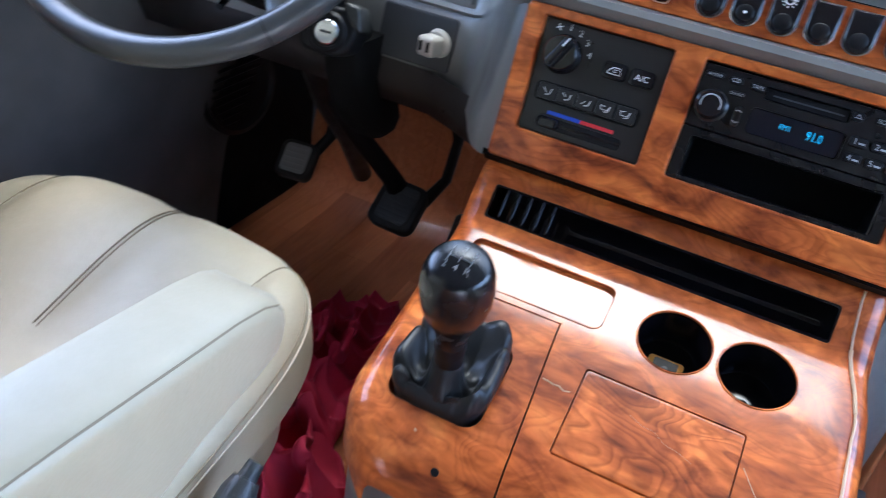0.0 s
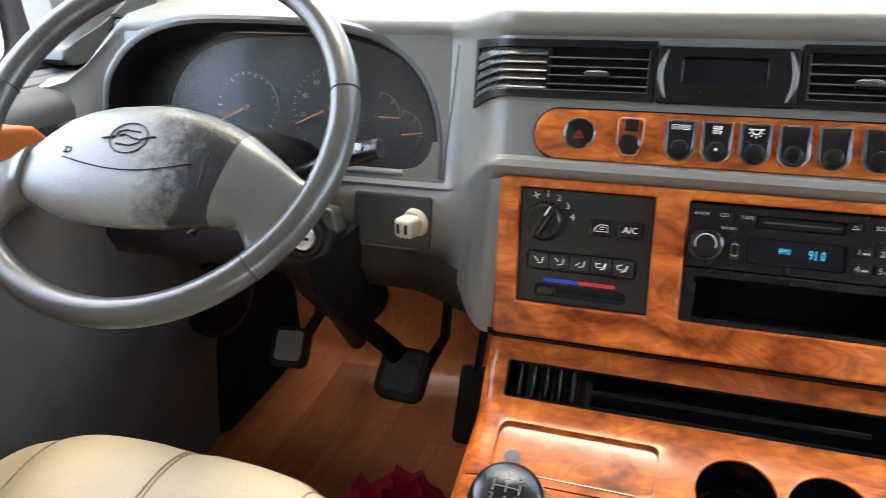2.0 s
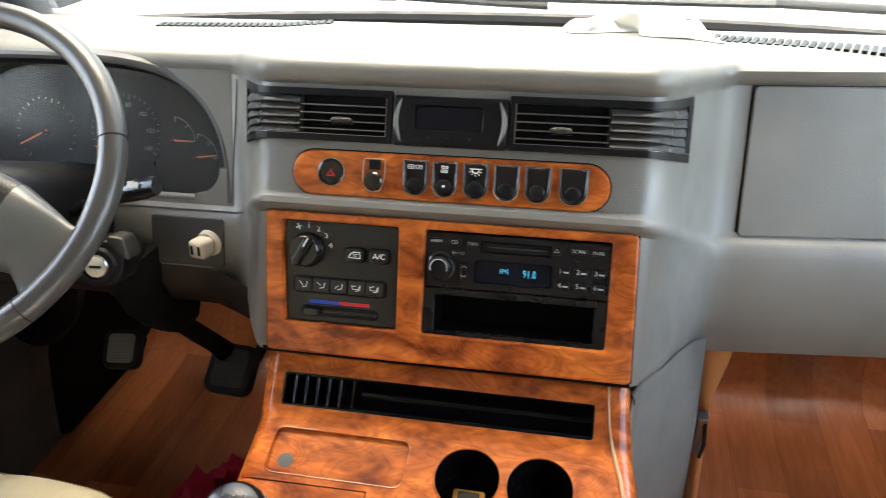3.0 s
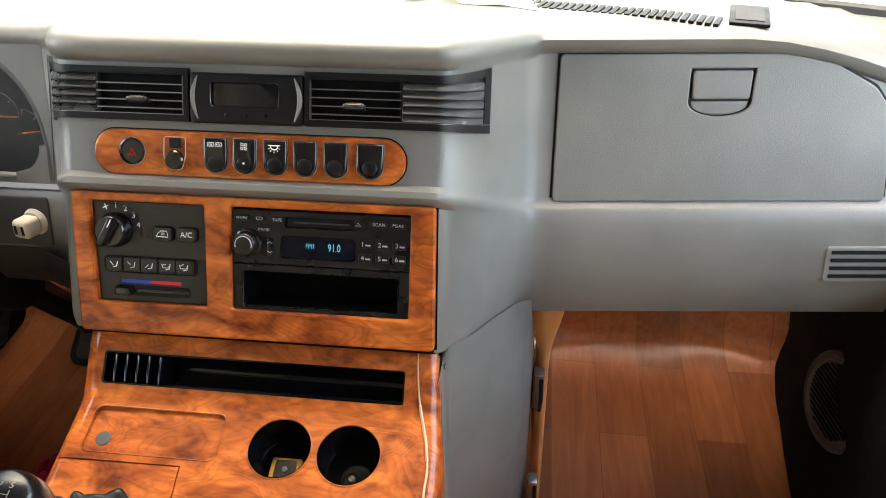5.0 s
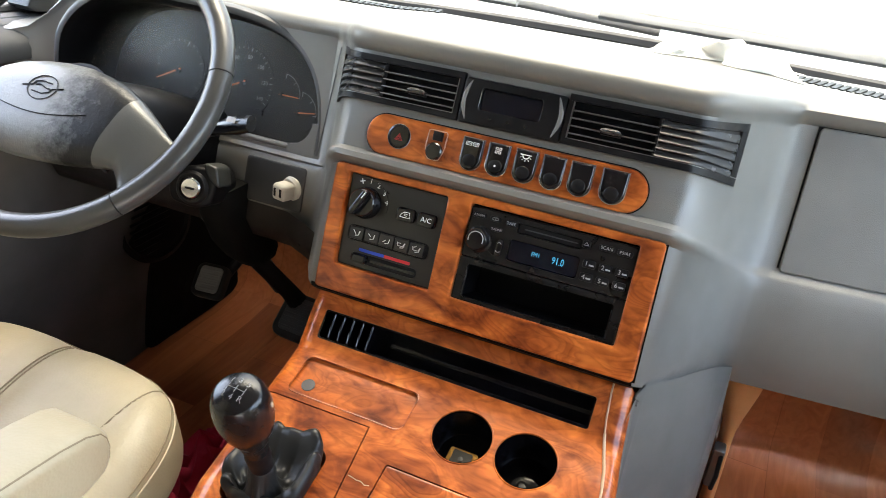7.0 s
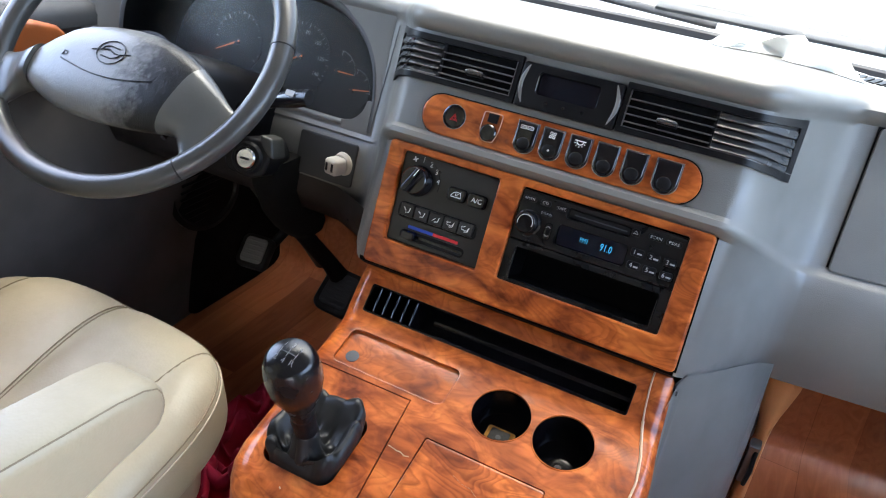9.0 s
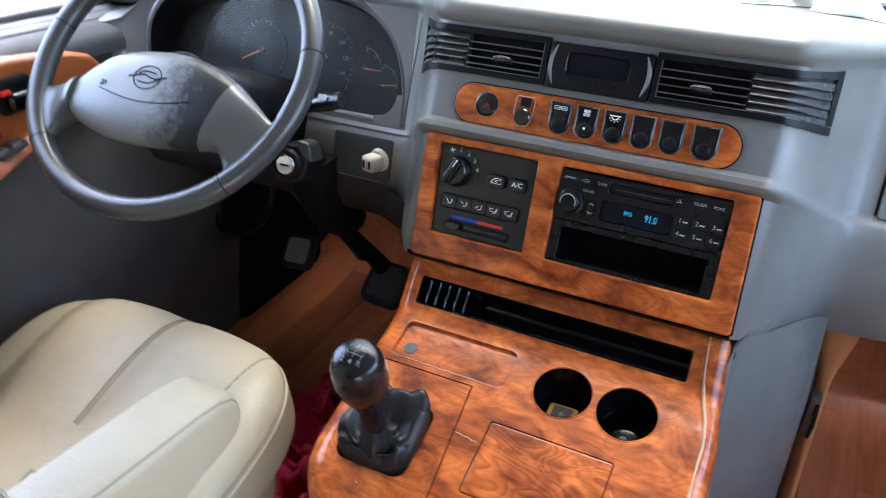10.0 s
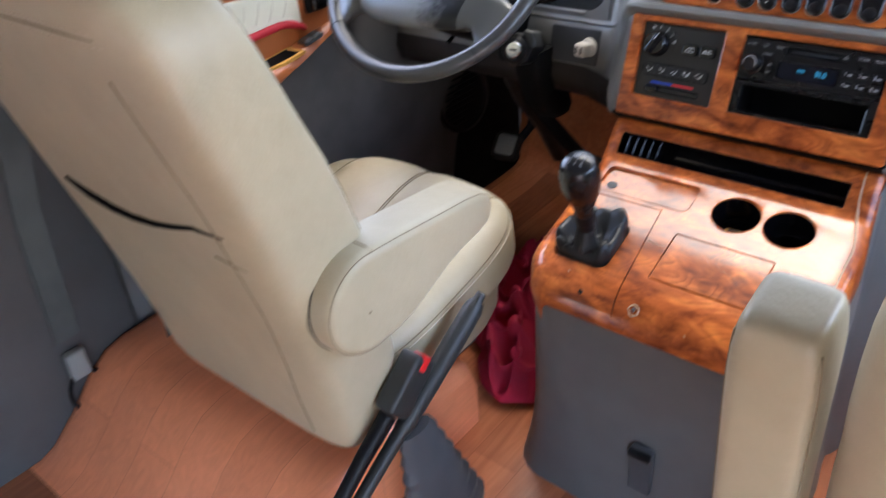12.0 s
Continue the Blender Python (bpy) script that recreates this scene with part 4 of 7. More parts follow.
for a_, top_ in ((0.76, 0.835), (0.86, 0.830)):
    stitches([skin(z, a_) * 1.0 for z in np.linspace(0.40, top_, 92)])
part("seam", sweep([skin(z, 0.81) for z in np.linspace(0.40, 0.84, 40)], 0.0007, 6), SEAM, back)
for dz in (0.0, 0.012):
    stitches([Vector((x, back_rear(x, 0.812 + dz) - 0.0004, 0.812 + dz - 0.10 * (x + 0.474) ** 2)) for x in np.linspace(-0.655, -0.292, 84)])
rear_line("seam", [(-0.66 + 0.04 * k, 0.818 - 0.10 * (-0.186 + 0.04 * k) ** 2) for k in range(10)], 0.0012, SEAM, 0.0002)
arm_pts = [(-0.583 + 0.068 * math.cos(radians(a)), 0.474 + 0.068 * math.sin(radians(a))) for a in range(92, 283, 10)]
arm_pts += [(-0.545, 0.4085), (-0.515, 0.415), (-0.480, 0.430), (-0.440, 0.449), (-0.405, 0.459), (-0.375, 0.464)]
arm_pts += [(-0.366 + 0.020 * math.cos(radians(a)), 0.491 + 0.026 * math.sin(radians(a))) for a in (-50, -25, 0, 25, 50)]
arm_pts += [(-0.368, 0.5185), (-0.395, 0.524), (-0.45, 0.5295), (-0.53, 0.5380)]


def arm_place(y, z, n):
    return Vector((-0.272 + n, y, z))


arm = part("armrest", prism(arm_pts, arm_place, 0.008, 0.069, 0.014, 5), CREAM, driver, angle=60)
acx, acz = sum(p[0] for p in arm_pts) / len(arm_pts), sum(p[1] for p in arm_pts) / len(arm_pts)
aex, aez = max(abs(p[0] - acx) for p in arm_pts), max(abs(p[1] - acz) for p in arm_pts)


def arm_at(y, z, ins, n):
    """A point on the armrest's skin, ins inside its outline, n from its inner face."""
    return arm_place(acx + (y - acx) * (1 - ins / aex), acz + (z - acz) * (1 - ins / aez), n)


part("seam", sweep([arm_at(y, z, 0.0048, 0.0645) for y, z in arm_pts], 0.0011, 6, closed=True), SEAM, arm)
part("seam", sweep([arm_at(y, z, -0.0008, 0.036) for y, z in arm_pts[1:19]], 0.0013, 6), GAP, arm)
# This cord is only the gap's shade, laid on the armrest's skin.
part("gap", sweep([arm_at(y, z, -0.0010, 0.021) for y, z in arm_pts[0:19]], 0.0024, 6), GAP, arm, "dark cord drawn as shade in the gap beside the backrest")
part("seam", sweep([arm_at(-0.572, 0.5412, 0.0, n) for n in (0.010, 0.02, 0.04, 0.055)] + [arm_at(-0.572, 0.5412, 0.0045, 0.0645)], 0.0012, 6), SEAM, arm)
part("pivot_cap", lathe([(0.0022, 0), (0.0018, 0.0008), (0.0001, 0.001)], Vector((-0.2035, -0.590, 0.466)), (1, 0, 0), 16), SEAM, arm)
head = part("headrest", superq((-0.478, -0.722, 0.990), (0.226, 0.055, 0.108), 0.45, 0.5, 24, 48, rot=Matrix.Rotation(radians(6), 3, "X")), CREAM, driver)
for sx in (-0.06, 0.06):
    part("post", sweep([(-0.483 + sx, -0.735, 0.88), (-0.483 + sx, -0.725, 0.95)], 0.006, 10), CHROME, driver)
part("seat_base", box((-0.485, -0.40, 0.18), (0.34, 0.30, 0.08), None, 0.012), BLACK, driver)
sk = [((-0.487, -0.385, z), w, w * 0.96) for z, w in ((0.190, 0.190), (0.194, 0.205), (0.22, 0.215), (0.28, 0.219))]
part("cushion_skirt", shell(sk, 64, 0.5), CREAM, driver)

P_C = Vector((0.53, -0.365, 0.290))
seat_cushion(P_C, passenger, False)
psecs = [((0.525, s[0][1] + 0.035, s[0][2] * 0.93), s[1], s[2]) for s in secs]
part("backrest", shell(psecs, 56), CREAM, passenger)
p_arm = part("armrest", superq((0.2370, -0.590, 0.500), (0.0315, 0.036, 0.185), 0.26, 0.36, 28, 64, rot=Matrix.Rotation(radians(9), 3, "X")), CREAM, passenger, "upright folded armrest")
for sx in (-0.0305, 0.0305):
    part("seam", sweep([Matrix.Rotation(radians(9), 3, "X") @ Vector((sx * (1 - 0.10 * (abs(q) / 0.17) ** 6), -0.027, q)) + Vector((0.2370, -0.590, 0.500)) for q in np.linspace(-0.17, 0.172, 30)], 0.0009, 6), SEAM, p_arm)
part("seat_base", box((0.53, -0.36, 0.195), (0.36, 0.40, 0.10), None, 0.012), BLACK, passenger)

# ---- steering wheel ----
WC, WT, WY = Vector((-0.502, -0.082, 0.705)), 0.815, 0.125
WN = Vector((math.sin(WY) * math.cos(WT), -math.cos(WY) * math.cos(WT), math.sin(WT)))
WU = Vector((0, 0, 1)).cross(WN).normalized()
WV = WN.cross(WU)


def wheel_at(u, v, n=0.0):
    return WC + WU * u + WV * v + WN * n


steering = thing("steering_wheel", "worn grey leather steering wheel with wide horn pad", "steering wheel", at=tuple(WC))
part("rim", sweep([wheel_at(0.185 * math.cos(2 * math.pi * k / 72), 0.185 * math.sin(2 * math.pi * k / 72)) for k in range(72)], 0.0138, 16, closed=True), WHEEL, steering)


def edge_at(pts, t):
    """A point along a short polyline, t from 0 to 1 by its stations."""
    k = np.linspace(0, 1, len(pts))
    return float(np.interp(t, k, [p[0] for p in pts])), float(np.interp(t, k, [p[1] for p in pts]))


PAD_T = [(-0.107, -0.030), (-0.090, -0.013), (-0.074, 0.001), (-0.057, 0.0085), (-0.030, 0.0145), (0.0, 0.0165), (0.030, 0.0150), (0.060, 0.0085), (0.085, -0.001), (0.107, -0.013)]
PAD_B = [(-0.107, -0.083), (-0.095, -0.089), (-0.078, -0.096), (-0.055, -0.103), (-0.028, -0.1065), (0.0, -0.108), (0.028, -0.1075), (0.050, -0.1065), (0.068, -0.105), (0.083, -0.1025)]
SPOKES = (([(0.107, -0.013), (0.122, -0.024), (0.138, -0.036), (0.155, -0.050), (0.178, -0.062)], [(0.083, -0.1025), (0.098, -0.0990), (0.108, -0.1010), (0.115, -0.112), (0.128, -0.138)]),
          ([(-0.107, -0.030), (-0.120, -0.036), (-0.134, -0.041), (-0.152, -0.046), (-0.182, -0.048)], [(-0.107, -0.083), (-0.116, -0.088), (-0.122, -0.095), (-0.128, -0.107), (-0.138, -0.128)]))
DOME = [0.0, 0.015, 0.04, 0.08, 0.14, 0.22, 0.32, 0.44, 0.56, 0.68, 0.78, 0.86, 0.92, 0.96, 0.985, 1.0]


def hub_ring(a, b, edge, high, low):
    """One closed section of the wheel's centre between its upper point a and lower point b."""
    front = [wheel_at(a[0] + (b[0] - a[0]) * w, a[1] + (b[1] - a[1]) * w, edge + high * (1 - abs(2 * w - 1) ** 3.2) ** 0.55) for w in DOME]
    return front + [wheel_at(a[0] + (b[0] - a[0]) * w, a[1] + (b[1] - a[1]) * w, low) for w in (0.9, 0.5, 0.1)]


def pad_high(t):
    return 0.013 + 0.0125 * math.sin(math.pi * (0.08 + 0.84 * t)) ** 0.8


hornpad = part("horn_pad", loft([hub_ring(edge_at(PAD_T, t), edge_at(PAD_B, t), 0.003, pad_high(t), -0.018) for t in np.linspace(0, 1, 40)]), PAD, steering, "wrinkled shiny horn pad", angle=60)
for top_e, low_e in SPOKES:
    rings = []
    for t in np.linspace(0.012, 1, 18):
        rings.append(hub_ring(edge_at(top_e, t), edge_at(low_e, t), 0.003 - 0.004 * t, 0.0165 * (1 - smooth01(t)) + 0.007, -0.018 + 0.010 * t))
    part("spoke", loft(rings), SPOKE, steering, "smooth grey spoke flaring into the rim", angle=60)
    part("pad_joint", sweep([wheel_at(edge_at(top_e, 0)[0] + (edge_at(low_e, 0)[0] - edge_at(top_e, 0)[0]) * w, edge_at(top_e, 0)[1] + (edge_at(low_e, 0)[1] - edge_at(top_e, 0)[1]) * w, 0.0028 + 0.0165 * (1 - abs(2 * w - 1) ** 3.2) ** 0.55) for w in np.linspace(0.02, 0.98, 24)], 0.0009, 6), BLACK, steering)


def pad_top(u, v):
    """A point just over the pad's face."""
    t = float(np.interp(u, [0.5 * (a[0] + b[0]) for a, b in zip(PAD_T, PAD_B)], np.linspace(0, 1, len(PAD_T))))
    a, b = edge_at(PAD_T, t), edge_at(PAD_B, t)
    w = max(0.0, min(1.0, (a[1] - v) / (a[1] - b[1])))
    return wheel_at(u, v, 0.0035 + pad_high(t) * (1 - abs(2 * w - 1) ** 3.2) ** 0.55)


EM = (-0.002, -0.030)
part("emblem", sweep([pad_top(EM[0] + 0.0185 * math.cos(2 * math.pi * k / 32), EM[1] + 0.0155 * math.sin(2 * math.pi * k / 32)) for k in range(32)], 0.0006, 6, closed=True), BLACK, hornpad, "plain moulded ring emblem")
for pts_ in ([(-0.026, -0.001), (-0.013, 0.0015), (-0.011, 0.006), (-0.004, 0.008), (0.010, 0.006)], [(-0.010, 0.002), (-0.004, 0.0035), (0.006, -0.001), (0.010, -0.001)], [(-0.011, -0.006), (0.003, -0.008), (0.011, -0.005), (0.013, -0.001), (0.026, 0.002)]):
    part("emblem_bar", sweep([pad_top(EM[0] + x, EM[1] + y) for x, y in pts_], 0.0008, 6), BLACK, hornpad)
part("horn_line", sweep([pad_top(-0.064 + 0.0080 * k, -0.050 - 0.012 * math.sin(math.pi * k / 17)) for k in range(17)], 0.0006, 6), BLACK, hornpad)
part("horn_mark", sweep([pad_top(-0.060 + x, -0.043 + y) for x, y in ((-0.004, -0.003), (-0.002, 0.0), (-0.004, 0.003), (0.003, 0.0018), (0.003, -0.0018))], 0.0006, 5, closed=True), BLACK, hornpad)
for a in (12, 167, -140, -47):
    a = radians(a)
    c, rd = wheel_at(0.185 * math.cos(a), 0.185 * math.sin(a)), WU * math.cos(a) + WV * math.sin(a)
    part("stitch_ring", sweep([c + 0.0139 * (rd * math.cos(t) + WN * math.sin(t)) for t in (2 * math.pi * k / 24 for k in range(24))], 0.0007, 5, closed=True), BLACK, steering)
part("hub", lathe([(0.05, -0.012), (0.045, -0.05), (0.03, -0.065), (0.001, -0.066)], wheel_at(0, -0.02), WN, 28), BLACK, steering)


# ---- fittings of the centre stack ----
def chip(name, x, u, w, h, n0, n1, material, parent, r=0.0015, bevel=0.0006, label="", place=face):
    return part(name, prism(round_rect(x - w / 2, u - h / 2, x + w / 2, u + h / 2, min(r, w / 2.01, h / 2.01)), place, n0, n1, bevel), material, parent, label)


def stroke(name, pts, r, material, parent, place=face, n=0.0, closed=False):
    return part(name, sweep([place(x, u, n) for x, u in pts], r, 5, closed=closed), material, parent)


def ring_pts(x, u, r, a0=0, a1=360, k=20):
    return [(x + r * math.cos(radians(a0 + (a1 - a0) * i / k)), u + r * math.sin(radians(a0 + (a1 - a0) * i / k))) for i in range(k + (a1 - a0 < 360))]


# heater controls
heater = thing("heater_controls", "charcoal heater panel with fan dial and temperature slider", "car heater controls")
hx, hu, hw, hh = -0.1645, -0.0165, 0.1195, 0.105


def H(a, b):
    return hx + a * hw - 0.002 * (1 - b), hu - b * hh


part("faceplate", prism(rounded([(-0.1672, -0.0168), (-0.1617, -0.1212), (-0.0443, -0.1212), (-0.0458, -0.0168)][::-1], 0.003), face, -0.006, -0.001, 0.001), FACE, heater)
kx, ku = H(0.206, 0.286)
dial = part("fan_dial", lathe([(0.0180, -0.001), (0.0182, 0.003), (0.0172, 0.0045), (0.0160, 0.0130), (0.0145, 0.0145), (0.0001, 0.0145)], face(kx, ku), face(0, 0, 1) - face(0, 0, 0), 36), GLOSS, heater)
cs, sn = math.cos(radians(62)), math.sin(radians(62))


def dial_place(x, y, n):
    return face(kx + x * cs - y * sn, ku + x * sn + y * cs, n)


part("grip", prism(round_rect(-0.0158, -0.0042, 0.0158, 0.0042, 0.0035), dial_place, 0.012, 0.0225, 0.002), GLOSS, dial)
part("pointer", prism(round_rect(0.006, -0.0006, 0.0155, 0.0006, 0.0005), dial_place, 0.0225, 0.0228), WHITE, dial)
for txt, a, b in (("1", 0.209, 0.050), ("2", 0.296, 0.078), ("3", 0.367, 0.140), ("4", 0.407, 0.232)):
    x, u = H(a, b)
    writing("numeral", txt, 0.0085, face, x, u, -0.0008, WHITE, heater)
x, u = H(0.119, 0.066)
for k in range(4):
    stroke("fan_mark", [(x, u), (x + 0.0032 * math.cos(k * 1.571 + 0.4), u + 0.0032 * math.sin(k * 1.571 + 0.4))], 0.0006, WHITE, heater, n=-0.0008)
stroke("dial_scale", ring_pts(kx, ku, 0.0265, 120, -12, 18), 0.0005, BLACK, heater, n=-0.0010)
for k, a in enumerate((0.632, 0.845)):
    x, u = H(a, 0.30)
    b = chip("button", x, u, 0.0225, 0.0155, -0.004, 0.0035, GLOSS, heater, 0.004, 0.0015)
    if k:
        writing("lettering", "A/C", 0.0078, face, x, u, 0.0037, WHITE, b)
    else:
        stroke("car_mark", [(x - 0.006, u - 0.002), (x - 0.004, u + 0.001), (x - 0.001, u + 0.003), (x + 0.005, u + 0.003), (x + 0.006, u - 0.003), (x - 0.006, u - 0.003)], 0.0004, WHITE, b, n=0.0037, closed=True)
        stroke("arrow_mark", [(x + 0.003, u + 0.001), (x - 0.001, u + 0.001), (x - 0.001, u - 0.001), (x + 0.002, u - 0.001)], 0.0003, WHITE, b, n=0.0037)
bx, bu = H(0.495, 0.627)
chip("button_well", bx, bu, 0.101, 0.0185, -0.006, -0.0004, BLACK, heater, 0.006, 0.0006)
for k in range(5):
    x, u = H(0.179 + 0.158 * k, 0.625)
    b = chip("mode_button", x, u, 0.0178, 0.0145, -0.004, 0.0028, FACE, heater, 0.0015, 0.001)
    stroke("seat_mark", [(x + 0.004, u + 0.003), (x + 0.003, u - 0.002), (x - 0.001, u - 0.003)], 0.0005, WHITE, b, n=0.0030)
    stroke("air_mark", [(x - 0.004, u + (0.003 if k < 2 else -0.002 if k == 2 else 0.002)), (x - 0.0005, u + 0.0012 * (k - 1))], 0.0004, WHITE, b, n=0.0030)
    if k > 2:
        stroke("glass_mark", [(x - 0.005, u + 0.003), (x - 0.004, u - 0.001), (x + 0.002, u - 0.001), (x + 0.004, u + 0.003)], 0.0004, WHITE, b, n=0.0030)
a0, b0 = H(0.2245, 0.795)
a1, b1 = H(0.764, 0.795)
am = (a0 + a1) / 2
chip("cold_stripe", (a0 + am) / 2, b0, am - a0, 0.0034, -0.003, -0.0006, BLUE, heater, 0.0005, 0)
chip("hot_stripe", (a1 + am) / 2, b0, a1 - am, 0.0034, -0.003, -0.0006, REDM, heater, 0.0005, 0)
x, u = H(0.50, 0.885)
chip("slider_track", x, u, 0.083, 0.0115, -0.005, -0.0002, BLACK, heater, 0.005, 0.0008)
chip("slider_slot", x + 0.006, u, 0.068, 0.0028, -0.005, 0.0, GLOSS, heater, 0.001, 0)
x, u = H(0.265, 0.885)
chip("slider_knob", x, u, 0.0185, 0.0095, -0.003, 0.0075, GLOSS, heater, 0.003, 0.0018)

# radio and pocket
radio = thing("car_radio", "black cassette radio with blue display over an open pocket", "car radio")
rx, ru, rw, rh = -0.0178, -0.0187, 0.1811, 0.1036


def Rp(a, b):
    return rx + a * rw, ru - b * rh


def rplace(a0, b0, a1, b1, n0, n1, r=0.001, bevel=0.0006):
    (x0, u0), (x1, u1) = Rp(a0, b0), Rp(a1, b1)
    return prism(round_rect(x0, u1, x1, u0, min(r, (u0 - u1) / 2.01, (x1 - x0) / 2.01)), face, n0, n1, bevel)


radio_body = part("radio_face", cut(rplace(0, 0, 1, 0.525, -0.06, 0.0015, 0.002, 0.0012), [rplace(0.30, 0.055, 0.685, 0.165, -0.006, 0.02, 0.002, 0), rplace(0.272, 0.238, 0.698, 0.462, -0.0025, 0.02, 0.004, 0)]), RFACE, radio)
part("cassette_door", rplace(0.305, 0.062, 0.68, 0.158, -0.006, -0.003, 0.001), BLACK, radio_body)
part("cassette_slit", rplace(0.34, 0.105, 0.66, 0.118, -0.003, -0.0024, 0.0005, 0), GREY_D, radio_body)
screen = part("display", rplace(0.275, 0.242, 0.695, 0.458, -0.006, -0.0012, 0.003, 0.0005), LCD, radio, "dark display lit with blue digits")
x, u = Rp(0.44, 0.335)
writing("digits", "FM1", 0.0070, face, x, u, -0.0010, CYAN, screen, squash=0.8)
x, u = Rp(0.575, 0.345)
writing("digits", "91.0", 0.0110, face, x, u, -0.0010, CYAN, screen, squash=0.7)
x, u = Rp(0.09, 0.325)
vol = part("volume_knob", lathe([(0.0145, 0), (0.0145, 0.002), (0.0125, 0.003), (0.0118, 0.013), (0.0105, 0.0145), (0.0001, 0.0145)], face(x, u), face(0, 0, 1) - face(0, 0, 0), 32), GLOSS, radio)
stroke("knob_lettering", ring_pts(x, u, 0.0084, 200, -20, 14), 0.0005, PALE, vol, n=0.0147)
for txt, a, b, w, h, sz in (("AM/FM", 0.06, 0.082, 0.016, 0.006, 0.0040), ("CD", 0.161, 0.082, 0.012, 0.006, 0.0050), ("TAPE", 0.262, 0.088, 0.012, 0.0065, 0.0045), ("SOUND", 0.185, 0.185, 0.013, 0.005, 0.0035),
                            ("SCAN", 0.828, 0.085, 0.016, 0.0065, 0.0048), ("PS/AS", 0.931, 0.088, 0.016, 0.0065, 0.0046)):
    x, u = Rp(a, b)
    key = chip("button", x, u, w, h, -0.001, 0.0035, BLACK, radio, 0.0025, 0.0012)
    writing("lettering", txt, sz, face, x, u, 0.0037, PALE, key)
x, u = Rp(0.22, 0.355)
rock = chip("rocker", x, u, 0.0078, 0.019, -0.001, 0.004, GLOSS, radio, 0.0035, 0.0015)
for d in (-1, 1):
    stroke("arrow", [(x - 0.0025, u + d * 0.004), (x, u + d * 0.0055), (x + 0.0025, u + d * 0.004)], 0.0004, PALE, rock, n=0.0042)
x, u = Rp(0.713, 0.095)
ej = chip("eject_button", x, u, 0.0085, 0.008, -0.001, 0.0035, BLACK, radio, 0.002, 0.001)
stroke("eject_mark", [(x - 0.0025, u - 0.001), (x, u + 0.002), (x + 0.0025, u - 0.001)], 0.0006, PALE, ej, n=0.0037, closed=True)
for k in range(6):
    x, u = Rp(0.753 + 0.094 * (k % 3), 0.280 + 0.133 * (k // 3))
    key = chip("preset_button", x, u, 0.0135, 0.0085, -0.001, 0.0035, BLACK, radio, 0.002, 0.0012)
    writing("numeral", str(k + 1), 0.0068, face, x - 0.0025, u, 0.0037, PALE, key)
    chip("legend", x + 0.0028, u - 0.0008, 0.005, 0.0016, 0.0030, 0.0037, PALE, key, 0.0003, 0)
# Liner blackens the pocket's inside as if no light got in.
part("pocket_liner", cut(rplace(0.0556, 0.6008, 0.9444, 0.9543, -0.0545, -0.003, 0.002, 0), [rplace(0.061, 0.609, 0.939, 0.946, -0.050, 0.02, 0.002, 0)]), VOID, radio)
pocket = part("pocket", cut(rplace(0, 0.535, 1, 1, -0.06, 0.0015, 0.002, 0.0012), [rplace(0.055, 0.60, 0.945, 0.955, -0.055, 0.02, 0.003, 0)]), RFACE, radio, "open black storage pocket")
part("pocket_lip", sweep([face(*Rp(a, b), 0.0012) for a, b in ((0.062, 0.66), (0.062, 0.948), (0.10, 0.953), (0.90, 0.953), (0.938, 0.948), (0.938, 0.66))], 0.0006, 6), GLOSS, pocket)

# burl switch strip
strip = thing("switch_panel", "burl-walnut switch strip with hazard button and rocker switches", "switch panel")
SU = 0.0335
part("backing", prism(round_rect(-0.1602, SU - 0.0237, 0.1582, SU + 0.0237, 0.0234, 10), face, -0.003, 0.0012), VOID, strip, "dark joint round the strip")
part("strip", prism(round_rect(-0.159, SU - 0.0225, 0.157, SU + 0.0225, 0.0222, 10), face, -0.003, 0.0045, 0.002), BURL, strip)
FN = face(0, 0, 1) - face(0, 0, 0)
hz = part("hazard_button", lathe([(0.0135, 0), (0.0135, 0.0060), (0.0118, 0.0068), (0.0112, 0.0050), (0.0001, 0.0055)], face(-0.118, SU + 0.001, 0), FN, 30), GLOSS, strip, "round black hazard button with red triangle")
for tw, th in ((0.0044, 0.0070), (0.0022, 0.0034)):
    stroke("triangle", [(-0.118 - tw, SU - 0.0005 - th * 0.36), (-0.118 + tw, SU - 0.0005 - th * 0.36), (-0.118, SU - 0.0005 + th * 0.64)], 0.0005, REDM, hz, n=0.0060, closed=True)
stroke("button_edge", ring_pts(-0.118, SU + 0.001, 0.0136), 0.0005, STEEL, strip, n=0.0056, closed=True)
stroke("socket_edge", rounded([(-0.0840, SU + 0.0165), (-0.0620, SU + 0.0165), (-0.0625, SU - 0.002), (-0.0665, SU - 0.0155), (-0.0800, SU - 0.0155), (-0.0848, SU - 0.003)], 0.003), 0.0006, WORN_TRIM, strip, n=0.0060, closed=True)
sock = chip("socket_frame", -0.073, SU, 0.0225, 0.032, -0.001, 0.0054, BURL, strip, 0.004, 0.0008)
chip("socket_flap", -0.0725, SU + 0.0105, 0.0115, 0.010, 0.0, 0.0085, BLACK, sock, 0.001, 0.001)
part("socket_knob", lathe([(0.0095, 0), (0.0095, 0.0085), (0.0080, 0.0100), (0.0001, 0.0100)], face(-0.0735, SU - 0.006, 0), FN, 24), GLOSS, sock)


def shield(x, u, w, h):
    """Flat top, rounded foot."""
    out = [(x + w / 2, u + h / 2), (x - w / 2, u + h / 2)]
    return out + [(x + w / 2 * math.cos(radians(a)), u - h / 2 + w / 2 * 0.9 + w / 2 * 0.9 * math.sin(radians(a))) for a in range(180, 361, 18)]


